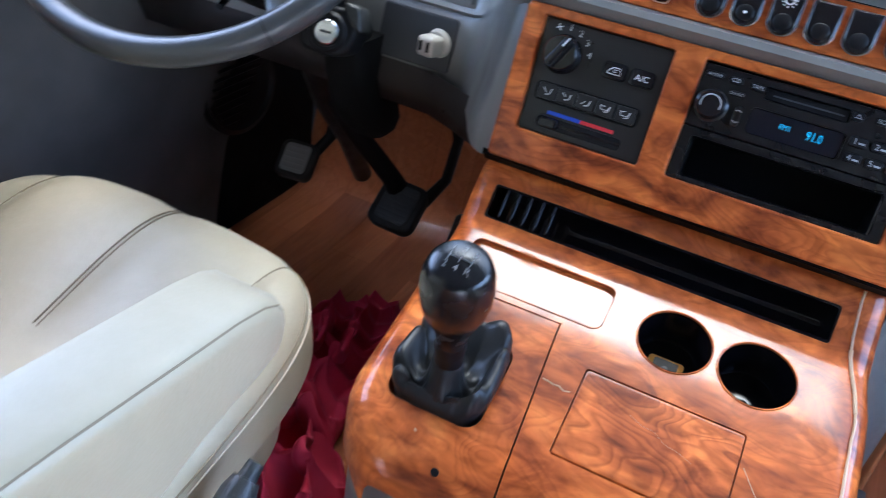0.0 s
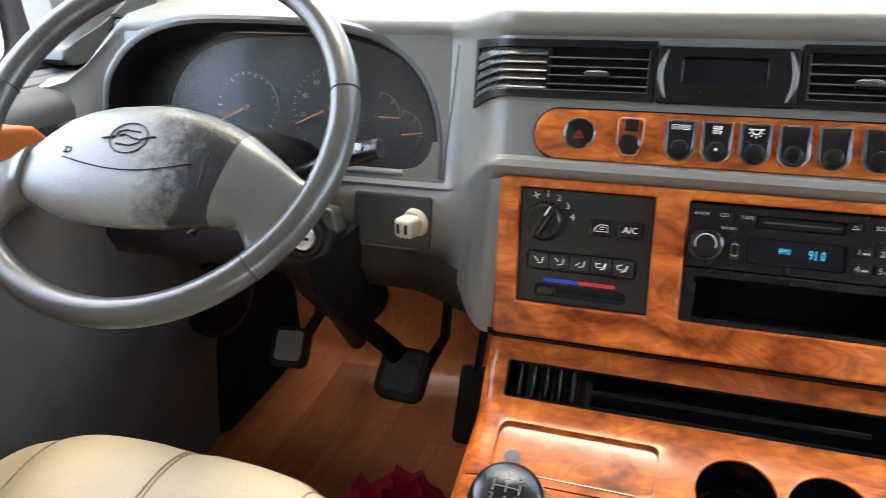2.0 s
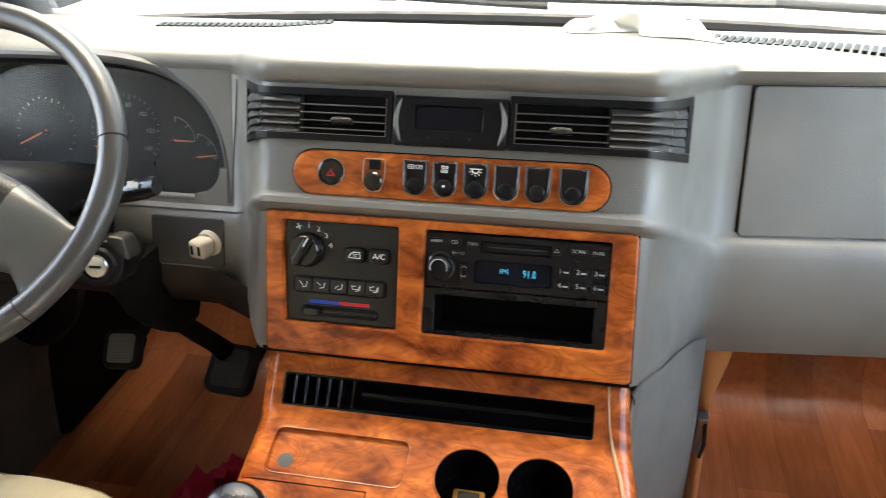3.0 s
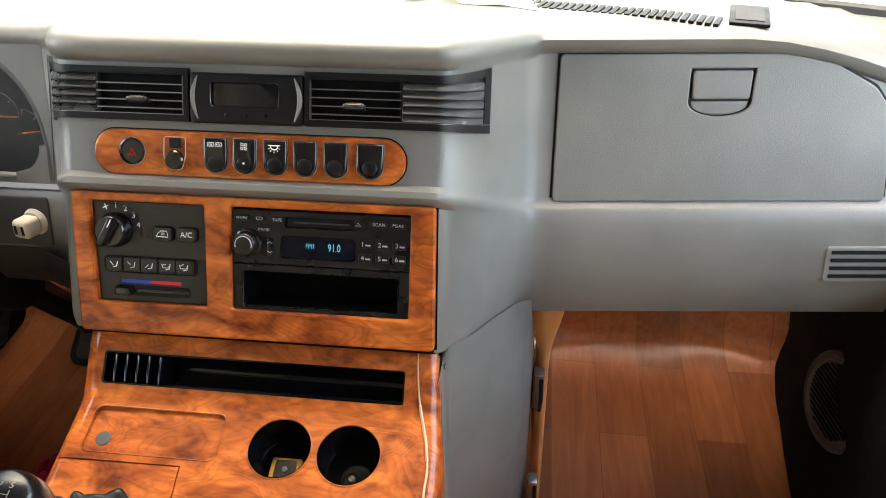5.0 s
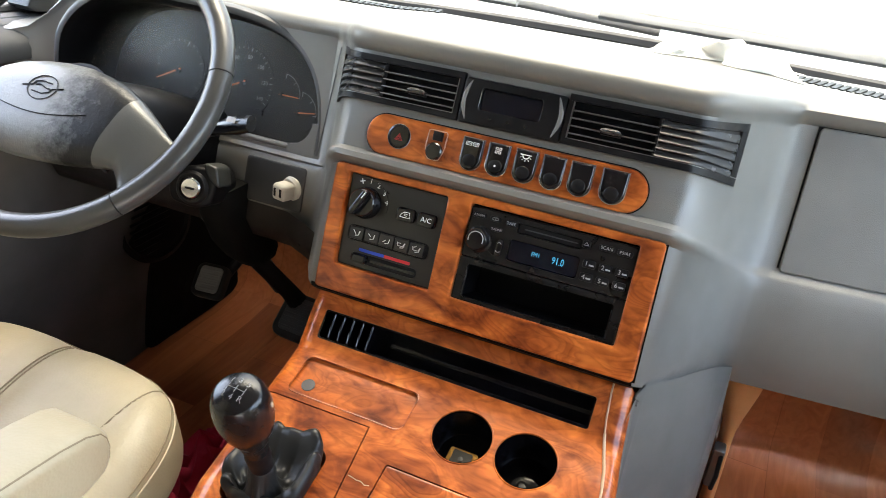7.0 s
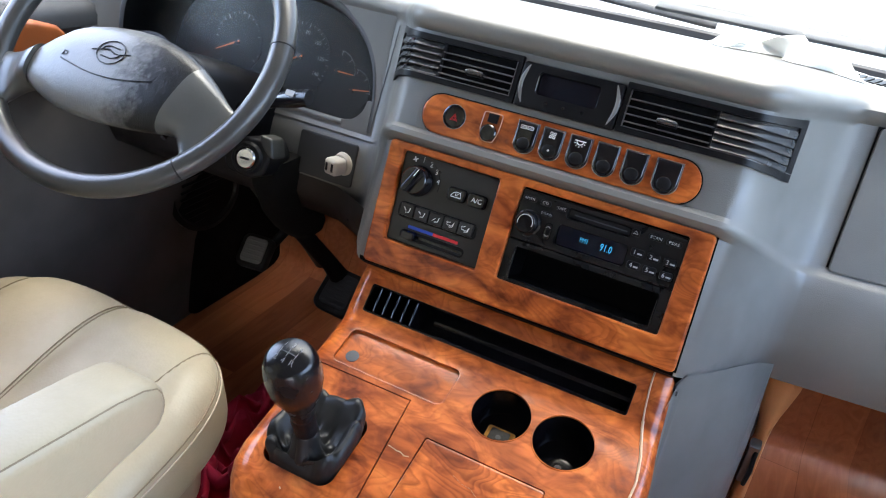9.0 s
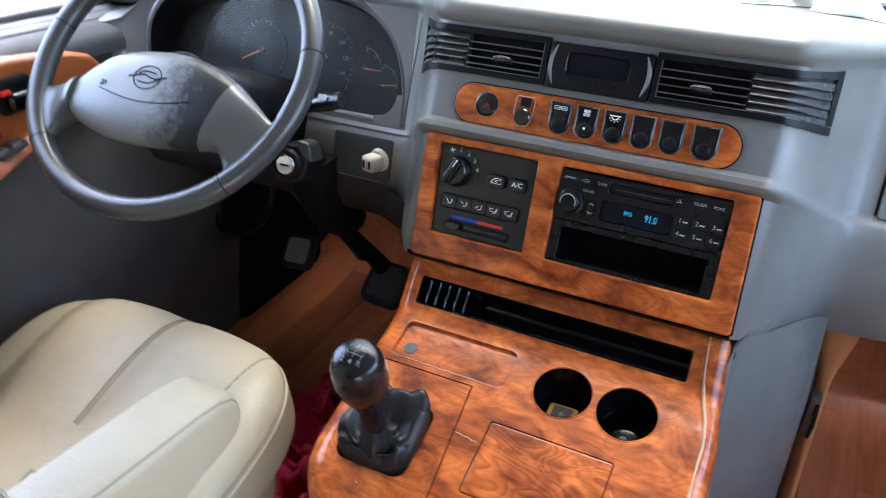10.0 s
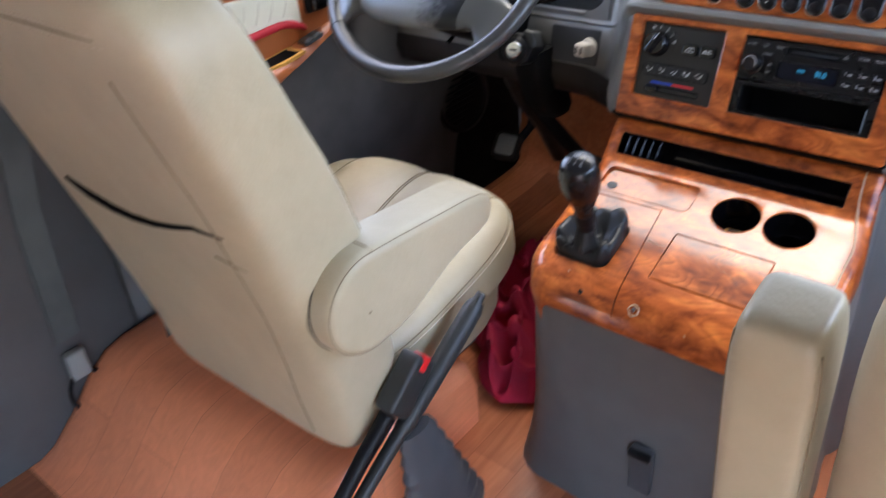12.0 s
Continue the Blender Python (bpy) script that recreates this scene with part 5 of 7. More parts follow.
for k, x in enumerate((-0.0315, -0.002, 0.0285, 0.0585, 0.0885, 0.1225)):
    u = SU
    w = 0.0235 if k < 5 else 0.0260
    part("rocker_bezel", prism(shield(x, u, w + 0.0016, 0.0356), face, 0.0, 0.0058, 0.0008), CHROME if k in (1, 3) else STEEL, strip)
    sw = part("rocker_switch", prism(shield(x, u, w, 0.034), face, 0.0, 0.0085, 0.0025, 3), GLOSS, strip, "glossy black rocker switch")
    part("dimple", superq(face(x, u - 0.0065, 0.0082), (0.0078, 0.0070, 0.0015), 1, 1, 8, 16, rot=Matrix((Vector((1, 0, 0)), face(0, 1) - face(0, 0), FN)).transposed()), BLACK, sw)
    if k == 0:
        for d in (-0.004, 0.004):
            chip("heater_mark", x + d, u + 0.0108, 0.0068, 0.0042, 0.008, 0.0088, WHITE, sw, 0.001, 0)
            chip("heater_core", x + d, u + 0.0108, 0.0054, 0.0030, 0.008, 0.0090, BLACK, sw, 0.0006, 0)
            for q in (-0.0014, 0.0, 0.0014):
                stroke("heat_wave", [(x + d + q + 0.0003 * math.sin(2.2 * w_), u + 0.0097 + 0.0005 * w_) for w_ in range(5)], 0.00025, WHITE, sw, n=0.0091)
    elif k == 1:
        for q in range(4):
            a0 = q * 1.571 + 0.6
            stroke("fan_mark", [(x + r_ * math.cos(a0 + d_), u + 0.0100 + r_ * math.sin(a0 + d_)) for r_, d_ in ((0.0008, 0.0), (0.0030, -0.35), (0.0042, 0.10), (0.0034, 0.55))], 0.0006, WHITE, sw, n=0.0088, closed=True)
        part("lamp_dot", lathe([(0.0013, 0), (0.0001, 0.0008)], face(x, u - 0.0065, 0.0096), FN, 10), WHITE, sw)
    elif k == 2:
        stroke("lamp_mark", [(x - 0.006, u + 0.0120), (x + 0.006, u + 0.0120)], 0.0006, WHITE, sw, n=0.0088)
        stroke("lamp_mark", ring_pts(x, u + 0.0115, 0.0036, 180, 360, 8), 0.0006, WHITE, sw, n=0.0088)
        for a0 in (205, 235, 270, 305, 335):
            stroke("lamp_ray", [(x + r_ * math.cos(radians(a0)), u + 0.0115 + r_ * math.sin(radians(a0))) for r_ in (0.0050, 0.0066)], 0.0004, WHITE, sw, n=0.0088)


# air vents, clock
SLAT = plastic("satin_dark_slat", (0.040, 0.041, 0.041), 0.24, 900, 0.0)


def dash_pt(x, u, n=0.0):
    """The dashboard's front over the switch strip."""
    b = smooth01((abs(x) - 0.185) / 0.10)
    s = clus if x < 0 else glove
    z = 0.66 + (u - 0.06) / 0.056 * 0.085
    return face(x, u, n).lerp(s(x, z, n), b)


U0, U1 = 0.0655, 0.1160


def band(x0, x1, u0, u1, n0, n1, nx=24):
    """A slab that follows the dashboard's front."""
    xs_ = [x0 + (x1 - x0) * i / nx for i in range(nx + 1)]
    return loft([[dash_pt(x, u0, n0), dash_pt(x, u1, n0), dash_pt(x, u1, n1), dash_pt(x, u0, n1)] for x in xs_])


for side, x_in, x_out in ((-1, -0.058, -0.238), (1, 0.058, 0.2325)):
    vent = thing("air_vent", "black dashboard air vent with slats wrapping the corner", "air vent", "dashboard air vents")
    part("housing", band(min(x_in, x_out), max(x_in, x_out), U0, U1, -0.002, 0.0015, 30), BLACK, vent)
    xa, xb = x_in + side * 0.005, side * 0.1515
    # Flat slab; dark colour alone gives the well its shaded depth.
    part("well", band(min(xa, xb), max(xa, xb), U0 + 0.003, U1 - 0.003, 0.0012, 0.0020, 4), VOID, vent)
    for f_ in range(4):
        u = U0 + 0.0115 + 0.0078 * f_
        part("slat", band(min(xa, xb), max(xa, xb), u - 0.0006, u + 0.0009, 0.0018, 0.0072, 2), BLACK, vent)
        part("slat_edge", band(min(xa, xb), max(xa, xb), u - 0.0005, u + 0.0006, 0.0072, 0.0080, 2), STEEL, vent)
    xm = (xa + xb) / 2
    tab = part("slat_tab", band(xm - 0.010, xm + 0.010, U0 + 0.0165, U0 + 0.0215, 0.004, 0.0125, 4), BLACK, vent)
    part("tab_tip", superq(dash_pt(xm, U0 + 0.0205, 0.0130), (0.0105, 0.003, 0.0026), 0.6, 0.7, 8, 20), SLAT, tab)
    part("tab_edge", sweep([dash_pt(xm + 0.0100 * math.cos(a), U0 + 0.0205 + 0.0026 * math.sin(a), 0.0148) for a in (math.pi * k / 12 for k in range(13))], 0.0004, 5), GREY, tab)
    ends = (min(x_in, x_out), max(x_in, x_out))
    part("lower_rail", band(*ends, U0 - 0.0005, U0 + 0.0060, 0.001, 0.0066, 30), BLACK, vent)
    part("upper_rail", band(*ends, U1 - 0.0062, U1 + 0.0005, 0.001, 0.0066, 30), BLACK, vent)
    part("rail_edge", band(min(xa, x_out), max(xa, x_out), U0 + 0.0060, U0 + 0.0068, 0.004, 0.0070, 30), STEEL, vent)
    for x in (x_in + side * 0.0025, x_out - side * 0.0025):
        part("frame_post", band(x - 0.0026, x + 0.0026, U0, U1, 0.001, 0.0064, 2), BLACK, vent)
    part("post_edge", band(x_in + side * 0.0055 - 0.0004, x_in + side * 0.0055 + 0.0004, U0 + 0.006, U1 - 0.007, 0.003, 0.0070, 2), STEEL, vent)
    part("frame_post", band(xb - 0.0014, xb + 0.0014, U0, U1, 0.001, 0.0062, 2), BLACK, vent)
    fa, fb = side * 0.153, x_out - side * 0.006
    for f_ in range(5):
        ua, ub = U0 + 0.0066 + 0.0075 * f_, U0 + 0.0134 + 0.0075 * f_
        rows = []
        for t in np.linspace(0, 1, 24):
            x = fa + (fb - fa) * t
            sag = -0.0022 * smooth01((t - 0.35) / 0.65) * (1 if f_ else 0.4)
            rows.append([dash_pt(x, ua + sag, 0.0014), dash_pt(x, ub + sag, 0.0014), dash_pt(x, ub + sag, 0.0030), dash_pt(x, (ua + ub) / 2 + sag, 0.0058), dash_pt(x, ua + 0.0008 + sag, 0.0076), dash_pt(x, ua + sag, 0.0072)])
        part("corner_slat", loft(rows), SLAT, vent, angle=30)

clock = thing("clock_panel", "black clock panel with dark display between the vents", "clock")
part("panel", cut(prism(round_rect(-0.0565, U0 - 0.001, 0.0565, U1 - 0.003, 0.004), face, -0.004, 0.0075, 0.0025), [prism(round_rect(-0.036, 0.0805, 0.033, 0.1045, 0.004), face, 0.0015, 0.03)]), BLACK, clock)
part("display", prism(round_rect(-0.0355, 0.081, 0.0325, 0.104, 0.004), face, 0.0005, 0.0025, 0.0005), LCD, clock, "dark unlit clock display")
part("display_bezel", sweep([face(x, u, 0.0066) for x, u in round_rect(-0.0362, 0.0803, 0.0332, 0.1047, 0.0046)], 0.0009, 8, closed=True), GLOSS, clock, "rounded dark bezel")
for x in (-0.020, 0.0, 0.020):
    part("set_button", lathe([(0.0018, 0), (0.0018, 0.0012), (0.0001, 0.0015)], face(x, 0.0735, 0.0072), FN, 12), GLOSS, clock)
for sx in (-1, 1):
    part("edge_trim", sweep([face(sx * (0.0535 - 0.0055 * (1 - math.sin(math.pi * k / 8))), 0.0685 + 0.0052 * k, 0.0064) for k in range(9)], [0.0012, 0.0018, 0.0023, 0.0026, 0.0027, 0.0026, 0.0023, 0.0018, 0.0012], 10), GREY, clock)

# glovebox
glovebox = thing("glovebox", "closed grey glovebox lid with flush pull handle", "glovebox")
gx0, gx1, gz0, gz1 = 0.302, 0.70, 0.5935, 0.7495
part("seam", plate([(gx0 - 0.0025, gz0 - 0.0025), (0.6755, gz0 - 0.0025), (0.668, 0.690), (0.645, 0.7175), (0.598, 0.741), (0.540, gz1 + 0.0025), (gx0 - 0.0025, gz1 + 0.0025)], [], glove, -0.004, 0.0006, 0), BLACK, glovebox)
lid_pts = rounded([(gx0, gz0), (0.673, gz0), (0.665, 0.689), (0.643, 0.715), (0.597, 0.7385), (0.540, gz1), (gx0, gz1)], 0.006)
h_out = [(0.443, 0.7345), (0.512, 0.7345), (0.511, 0.700)] + [(0.477 + 0.034 * math.cos(radians(a)), 0.700 + 0.015 * math.sin(radians(a))) for a in range(-15, -166, -15)] + [(0.443, 0.700)]
glid = part("glovebox_lid", plate(lid_pts, [h_out[::-1]], glove, -0.002, 0.0045, 0.0016), GREY, glovebox, angle=12)
part("handle_recess", plate([(0.440, 0.680), (0.515, 0.680), (0.515, 0.738), (0.440, 0.738)], [], glove, -0.010, -0.008, 0), GREY_D, glid)
hcx, hcz = 0.4775, 0.712
part("handle", prism(rounded([(0.4455, 0.7325), (0.5095, 0.7325), (0.5085, 0.7030), (0.4465, 0.7030)][::-1], 0.004), glove, -0.008, 0.0050, 0.0015), GREY, glid, "flush grey pull handle")
part("scoop", prism([(0.5085, 0.7010), (0.4465, 0.7010)] + [(0.477 + 0.0315 * math.cos(radians(a)), 0.6985 + 0.0125 * math.sin(radians(a))) for a in range(195, 346, 15)], glove, -0.0078, 0.0012, 0.002), GREY, glid, "shallow finger scoop")

# lower side vent on the passenger side
svent = thing("side_vent", "small slatted grey vent at the dashboard's lower edge", "air vent")
part("frame", prism(round_rect(0.615, 0.505, 0.72, 0.545, 0.004), glove, 0.010, 0.017, 0.001), GREY, svent)
for k in range(4):
    part("slat", prism(round_rect(0.620, 0.510 + 0.009 * k, 0.715, 0.514 + 0.009 * k, 0.001), glove, 0.016, 0.019), BLACK, svent)


# instruments
cluster = thing("instrument_cluster", "dark instrument cluster with orange needles behind clear cover", "gauges")
part("dial_plate", plate([(-0.735, 0.570), (-0.275, 0.570), (-0.275, 0.785), (-0.735, 0.785)], [], clus, -0.072, -0.068, 0), DIALS, cluster)
for x, z, r, a, numer in ((-0.5841, 0.6651, 0.046, 205, 5), (-0.4661, 0.6681, 0.052, 204, 7)):
    d = part("gauge", lathe([(r, 0), (r, 0.0015), (0.0001, 0.0015)], clus(x, z, -0.068), clus(0, 0, 1) - clus(0, 0, 0), 40), DIALS, cluster)
    ca, sa = math.cos(radians(a)), math.sin(radians(a))
    part("needle", sweep([clus(x - 0.1 * r * ca, z - 0.1 * r * sa, -0.062), clus(x + 0.9 * r * ca, z + 0.9 * r * sa, -0.062)], [0.0017, 0.0008], 6), NEEDLE, d)
    part("pivot", lathe([(0.10 * r, 0), (0.09 * r, 0.004), (0.0001, 0.005)], clus(x, z, -0.065), clus(0, 0, 1) - clus(0, 0, 0), 16), BLACK, d)
    for k in range(4 * numer + 1):
        t = radians(229 - 260 * k / (4 * numer))
        long = 0.90 if k % 4 else 0.84
        part("tick", sweep([clus(x + r * 0.96 * math.cos(t), z + r * 0.96 * math.sin(t), -0.0660), clus(x + r * long * math.cos(t), z + r * long * math.sin(t), -0.0660)], 0.0004, 4), DIM, d)
for x, z, r, a in ((-0.3969, 0.6628, 0.029, 0), (-0.366, 0.643, 0.029, 8)):
    d = part("small_gauge", lathe([(r, 0), (r, 0.0012), (0.0001, 0.0012)], clus(x, z, -0.068), clus(0, 0, 1) - clus(0, 0, 0), 32), DIALS, cluster)
    ca, sa = math.cos(radians(a)), math.sin(radians(a))
    part("needle", sweep([clus(x - 0.1 * r * ca, z - 0.1 * r * sa, -0.062), clus(x + r * ca, z + r * sa, -0.062)], [0.0014, 0.0008], 6), NEEDLE, d)
    part("pivot", lathe([(0.12 * r, 0), (0.10 * r, 0.004), (0.0001, 0.005)], clus(x, z, -0.065), clus(0, 0, 1) - clus(0, 0, 0), 16), BLACK, d)
    part("scale_arc", sweep([clus(x + r * math.cos(radians(q)), z + r * math.sin(radians(q)), -0.0660) for q in range(88, -12, -10)], 0.0004, 5), DIM, d)
    for q in (85, 45, 0):
        part("tick", sweep([clus(x + r * f_ * math.cos(radians(q)), z + r * f_ * math.sin(radians(q)), -0.0660) for f_ in (0.78, 0.98)], 0.0005, 4), DIM, d)
for k, txt in enumerate(("20", "40", "60", "80", "100", "120", "140")):
    t = radians(192 - 37 * k)
    writing("numeral", txt, 0.0082, clus, -0.4661 + 0.036 * math.cos(t), 0.6681 + 0.036 * math.sin(t), -0.0660, DIM, cluster)
part("counter", prism(round_rect(-0.448, 0.6275, -0.426, 0.6345, 0.001), clus, -0.068, -0.064), VOID, cluster)
part("cover", plate([arch(k, -0.001) for k in range(37)][::-1], [], clus, -0.0165, -0.0155, 0), COVER, cluster, "clear plastic cover")


# ---- knee panel, column, pedals ----
knee = thing("knee_panel", "dark lower dashboard panel with a power socket", "trim panel")
part("socket_plate", prism(round_rect(-0.392, 0.522, -0.296, 0.581, 0.004), clus, 0.001, 0.006, 0.002), SOCKET, knee)
under = []
for x in np.linspace(-0.78, -0.20, 16):
    w = smooth01((x + 0.33) / 0.12)
    under.append([clus(x, 0.520, 0.003) + Vector((0, -0.05 * w, 0)), clus(x, 0.495, 0.003) + Vector((0, -0.05 * w, 0)), Vector((x, 0.092 - 0.05 * w, 0.465)), Vector((x, 0.13, 0.448)), Vector((x, 0.30, 0.44)), Vector((x, 0.30, 0.52))])
bm, _ = grid(under)
part("lower_cover", bm, KNEE, knee, angle=60)
part("screw", lathe([(0.003, 0), (0.0001, 0.002)], Vector((-0.285, 0.066, 0.487)), (0, -1, 0.1), 10), BLACK, knee)

charger = thing("usb_charger", "ivory twin-port USB charger plugged into the socket", "phone charger")
CH, CD = Vector((-0.3170, 0.094, 0.5500)), Vector((-0.20, -0.93, 0.10)).normalized()
part("collar", lathe([(0.0175, 0.0), (0.0190, 0.005), (0.0185, 0.016), (0.0150, 0.019), (0.0001, 0.019)], CH - CD * 0.014, CD, 28), IVORY, charger)
cx1 = (Vector((1, 0, 0)) - CD * CD.x).normalized()
crot = Matrix((cx1, CD, cx1.cross(CD))).transposed()
body = part("plug", box(CH + CD * 0.0140, (0.0235, 0.024, 0.0235), crot, 0.0055, 5), IVORY, charger)
for d in (-0.0052, 0.0052):
    part("port", box(CH + CD * 0.0258 + crot @ Vector((d, 0, 0)), (0.0042, 0.001, 0.0115), crot, 0.0003, 1), BLACK, body)

column = thing("steering_column", "black steering column shroud with ignition lock and stalks", "steering column")
c0, c1 = wheel_at(0.0, -0.02, -0.055), Vector((-0.51, 0.12, 0.575))
ax = (c1 - c0).normalized()
sx_ = Vector((1, 0, 0)) - ax * ax.x
sx_.normalize()
sy_ = ax.cross(sx_)
rings = []
for t, w, h in ((0.0, 0.045, 0.045), (0.12, 0.060, 0.052), (0.5, 0.066, 0.056), (1.0, 0.066, 0.056)):
    p = c0.lerp(c1, t)
    rings.append([p + sx_ * w * spow(math.cos(a), 0.6) + sy_ * h * spow(math.sin(a), 0.6) for a in (2 * math.pi * k / 28 for k in range(28))])
part("shroud", loft(rings), BLACK, column)
KP, KD = Vector((-0.4085, 0.004, 0.5610)), Vector((0.20, -0.93, 0.30)).normalized()
KX = (Vector((1, 0, 0)) - KD * KD.x).normalized()
KY = KX.cross(-KD) if KX.cross(-KD).z > 0 else KD.cross(KX)


def lock_place(x, y, n):
    return KP + KX * x + KY * y + KD * n


lock = part("lock_housing", prism(rounded([(0.033, 0.012), (0.020, 0.030), (-0.016, 0.027), (-0.036, 0.002), (-0.030, -0.022), (0.004, -0.027), (0.027, -0.018)], 0.009), lock_place, -0.060, 0.001, 0.006, 4), BLACK, column, "black angular ignition lock housing", angle=50)
part("bezel", lathe([(0.0225, -0.004), (0.0225, 0.002), (0.0195, 0.0055), (0.0158, 0.0055), (0.0150, 0.002), (0.0001, 0.002)], KP, KD, 36), BLACK, lock)
cyl = part("key_cylinder", lathe([(0.0138, 0.0), (0.0138, 0.0060), (0.0120, 0.0080), (0.0070, 0.0084), (0.0001, 0.0084)], KP, KD, 30), CHROME, lock, "chrome key barrel")
part("keyhole", prism(round_rect(-0.0065, -0.0015, 0.0065, 0.0015, 0.0008), lock_place, 0.008, 0.0088), BLACK, cyl)
part("wing", prism(rounded([(0.038, 0.006), (0.030, 0.034), (0.010, 0.036), (0.014, 0.026), (0.026, 0.012)], 0.006), lock_place, -0.034, 0.003, 0.004, 3), GRIP, lock, "grey wing beside the key barrel", angle=50)
stalk = part("wiper_stalk", sweep([(-0.455, 0.03, 0.612), (-0.405, 0.02, 0.632), (-0.365, 0.008, 0.651), (-0.328, 0.001, 0.664), (-0.309, -0.001, 0.670)], [0.008, 0.0085, 0.0100, 0.0125, 0.0105], 14, flat=0.75), KNOB, column, "satin black wiper stalk")
part("stalk_mark", box((-0.333, -0.0075, 0.672), (0.012, 0.001, 0.007), Matrix.Rotation(radians(-35), 3, "X"), 0), PALE, stalk)
part("light_stalk", sweep([(-0.555, 0.02, 0.645), (-0.61, 0.02, 0.654), (-0.66, 0.015, 0.662), (-0.690, 0.01, 0.667)], [0.008, 0.008, 0.0125, 0.011], 14, flat=0.75), BLACK, column)
part("shaft", sweep([(-0.510, 0.12, 0.50), (-0.560, 0.25, 0.36), (-0.600, 0.40, 0.22), (-0.620, 0.50, 0.10)], [0.024, 0.020, 0.018, 0.018], 16), BLACK, column)
rings = []
for x, y, z, w, d in ((-0.412, 0.075, 0.545, 0.028, 0.045), (-0.414, 0.090, 0.500, 0.032, 0.048), (-0.414, 0.110, 0.450, 0.033, 0.046), (-0.412, 0.130, 0.415, 0.030, 0.040), (-0.410, 0.138, 0.398, 0.022, 0.030)):
    rings.append([Vector((x + w * spow(math.cos(a), 0.6), y + d * spow(math.sin(a), 0.6), z)) for a in (2 * math.pi * k / 28 for k in range(28))])
part("lower_shroud", loft(rings), KICK, column, "black sleeve under the lock", angle=60)
part("tilt_lever", sweep([(-0.545, 0.03, 0.575), (-0.545, -0.01, 0.556)], [0.003, 0.0045], 8), CHROME, column)


def pedal(name, c, w, h, tilt, arms, face_mat, label, turn=0.0):
    """A ribbed rubber pad with a raised rim on one or two flat steel arms."""
    p = thing(name, label, "pedal", "pedals")
    r = Matrix.Rotation(radians(turn), 3, "Z") @ Matrix.Rotation(radians(tilt), 3, "X")

    def on_pad(x, y, n):
        return Vector(c) + r @ Vector((x, y, n))
    pad = part("pad", prism(round_rect(-w / 2, -h / 2, w / 2, h / 2, min(w, h) * 0.22), on_pad, -0.012, 0.006, 0.005, 3), RUBBER, p)
    part("tread", prism(round_rect(-w * 0.36, -h * 0.36, w * 0.36, h * 0.40, min(w, h) * 0.12), on_pad, 0.0, 0.0075, 0.0015), face_mat, pad, "worn tread")
    k = max(3, int(h / 0.012))
    for i in range(k):
        y0 = -h * 0.33 + h * 0.70 * (i + 0.5) / k
        part("rib", prism(round_rect(-w * 0.33, y0 - 0.0016, w * 0.33, y0 + 0.0016, 0.001), on_pad, 0.006, 0.0088, 0.0006), face_mat, pad)
    for path, rad in arms:
        part("arm", sweep([Vector(q) for q in path], rad, 12, flat=0.6), BLACK, p)
    return p


pedal("clutch_pedal", (-0.645, 0.303, 0.201), 0.066, 0.068, 46, [([(-0.640, 0.330, 0.19), (-0.620, 0.37, 0.23), (-0.590, 0.37, 0.36), (-0.580, 0.34, 0.50)], 0.011)], WORN_RUBBER, "black rubber clutch pedal with worn grey face", 8)
pedal("brake_pedal", (-0.432, 0.286, 0.198), 0.084, 0.086, 42, [([(-0.440, 0.310, 0.205), (-0.455, 0.29, 0.245), (-0.500, 0.255, 0.315), (-0.545, 0.23, 0.39)], [0.020, 0.016, 0.016, 0.018]), ([(-0.398, 0.310, 0.205), (-0.372, 0.33, 0.25), (-0.366, 0.34, 0.32), (-0.390, 0.33, 0.43)], [0.012, 0.010, 0.010, 0.011])], GREY_D, "black rubber brake pedal hung on two dark arms", -4)
pedal("accelerator_pedal", (-0.345, 0.370, 0.095), 0.052, 0.135, 58, [([(-0.342, 0.40, 0.14), (-0.335, 0.43, 0.22), (-0.320, 0.46, 0.36)], 0.0085)], RUBBER, "long black rubber accelerator pedal")

speaker = thing("door_speaker", "round black speaker grille low beside the pedals", "speaker")
part("rim", lathe([(0.085, 0), (0.085, 0.012), (0.075, 0.016), (0.070, 0.010), (0.0001, 0.010)], Vector((-0.775, 0.30, 0.30)), (1, -0.15, 0.1), 40), BLACK, speaker)
for k in range(9):
    d = -0.056 + 0.014 * k
    hw_ = math.sqrt(0.068 ** 2 - d * d)
    part("grille_bar", sweep([(-0.762, 0.30 - hw_, 0.30 + d), (-0.762, 0.30 + hw_, 0.30 + d)], 0.003, 6), BLACK, speaker)

# ---- gear lever ----
gear = thing("gear_lever", "black gear knob with shift pattern on a leather gaiter", "gear lever")
G0, G1 = Vector((-0.1130, -0.258, 0.425)), Vector((-0.1020, -0.3080, 0.567))
GD = (G1 - G0).normalized()
hole_c = Vector((-0.116, -0.2385, 0.0))
GAITER = [(1.0, -0.012, 0), (1.03, 0.001, 0.1), (1.06, 0.006, 0.4), (1.05, 0.0115, 0.8), (1.00, 0.0160, 1.0), (0.93, 0.0180, 1.0), (0.84, 0.0165, 1.0), (0.77, 0.0120, 1.0), (0.70, 0.0065, 1.0),
          (0.63, 0.0020, 1.0), (0.56, 0.0000, 0.9), (0.49, 0.0010, 0.8), (0.43, 0.0060, 0.6), (0.375, 0.012, 0.4), (0.345, 0.020, 0.25), (0.33, 0.027, 0.15), (0.32, 0.032, 0.1), (0.28, 0.034, 0.0)]
rings = []
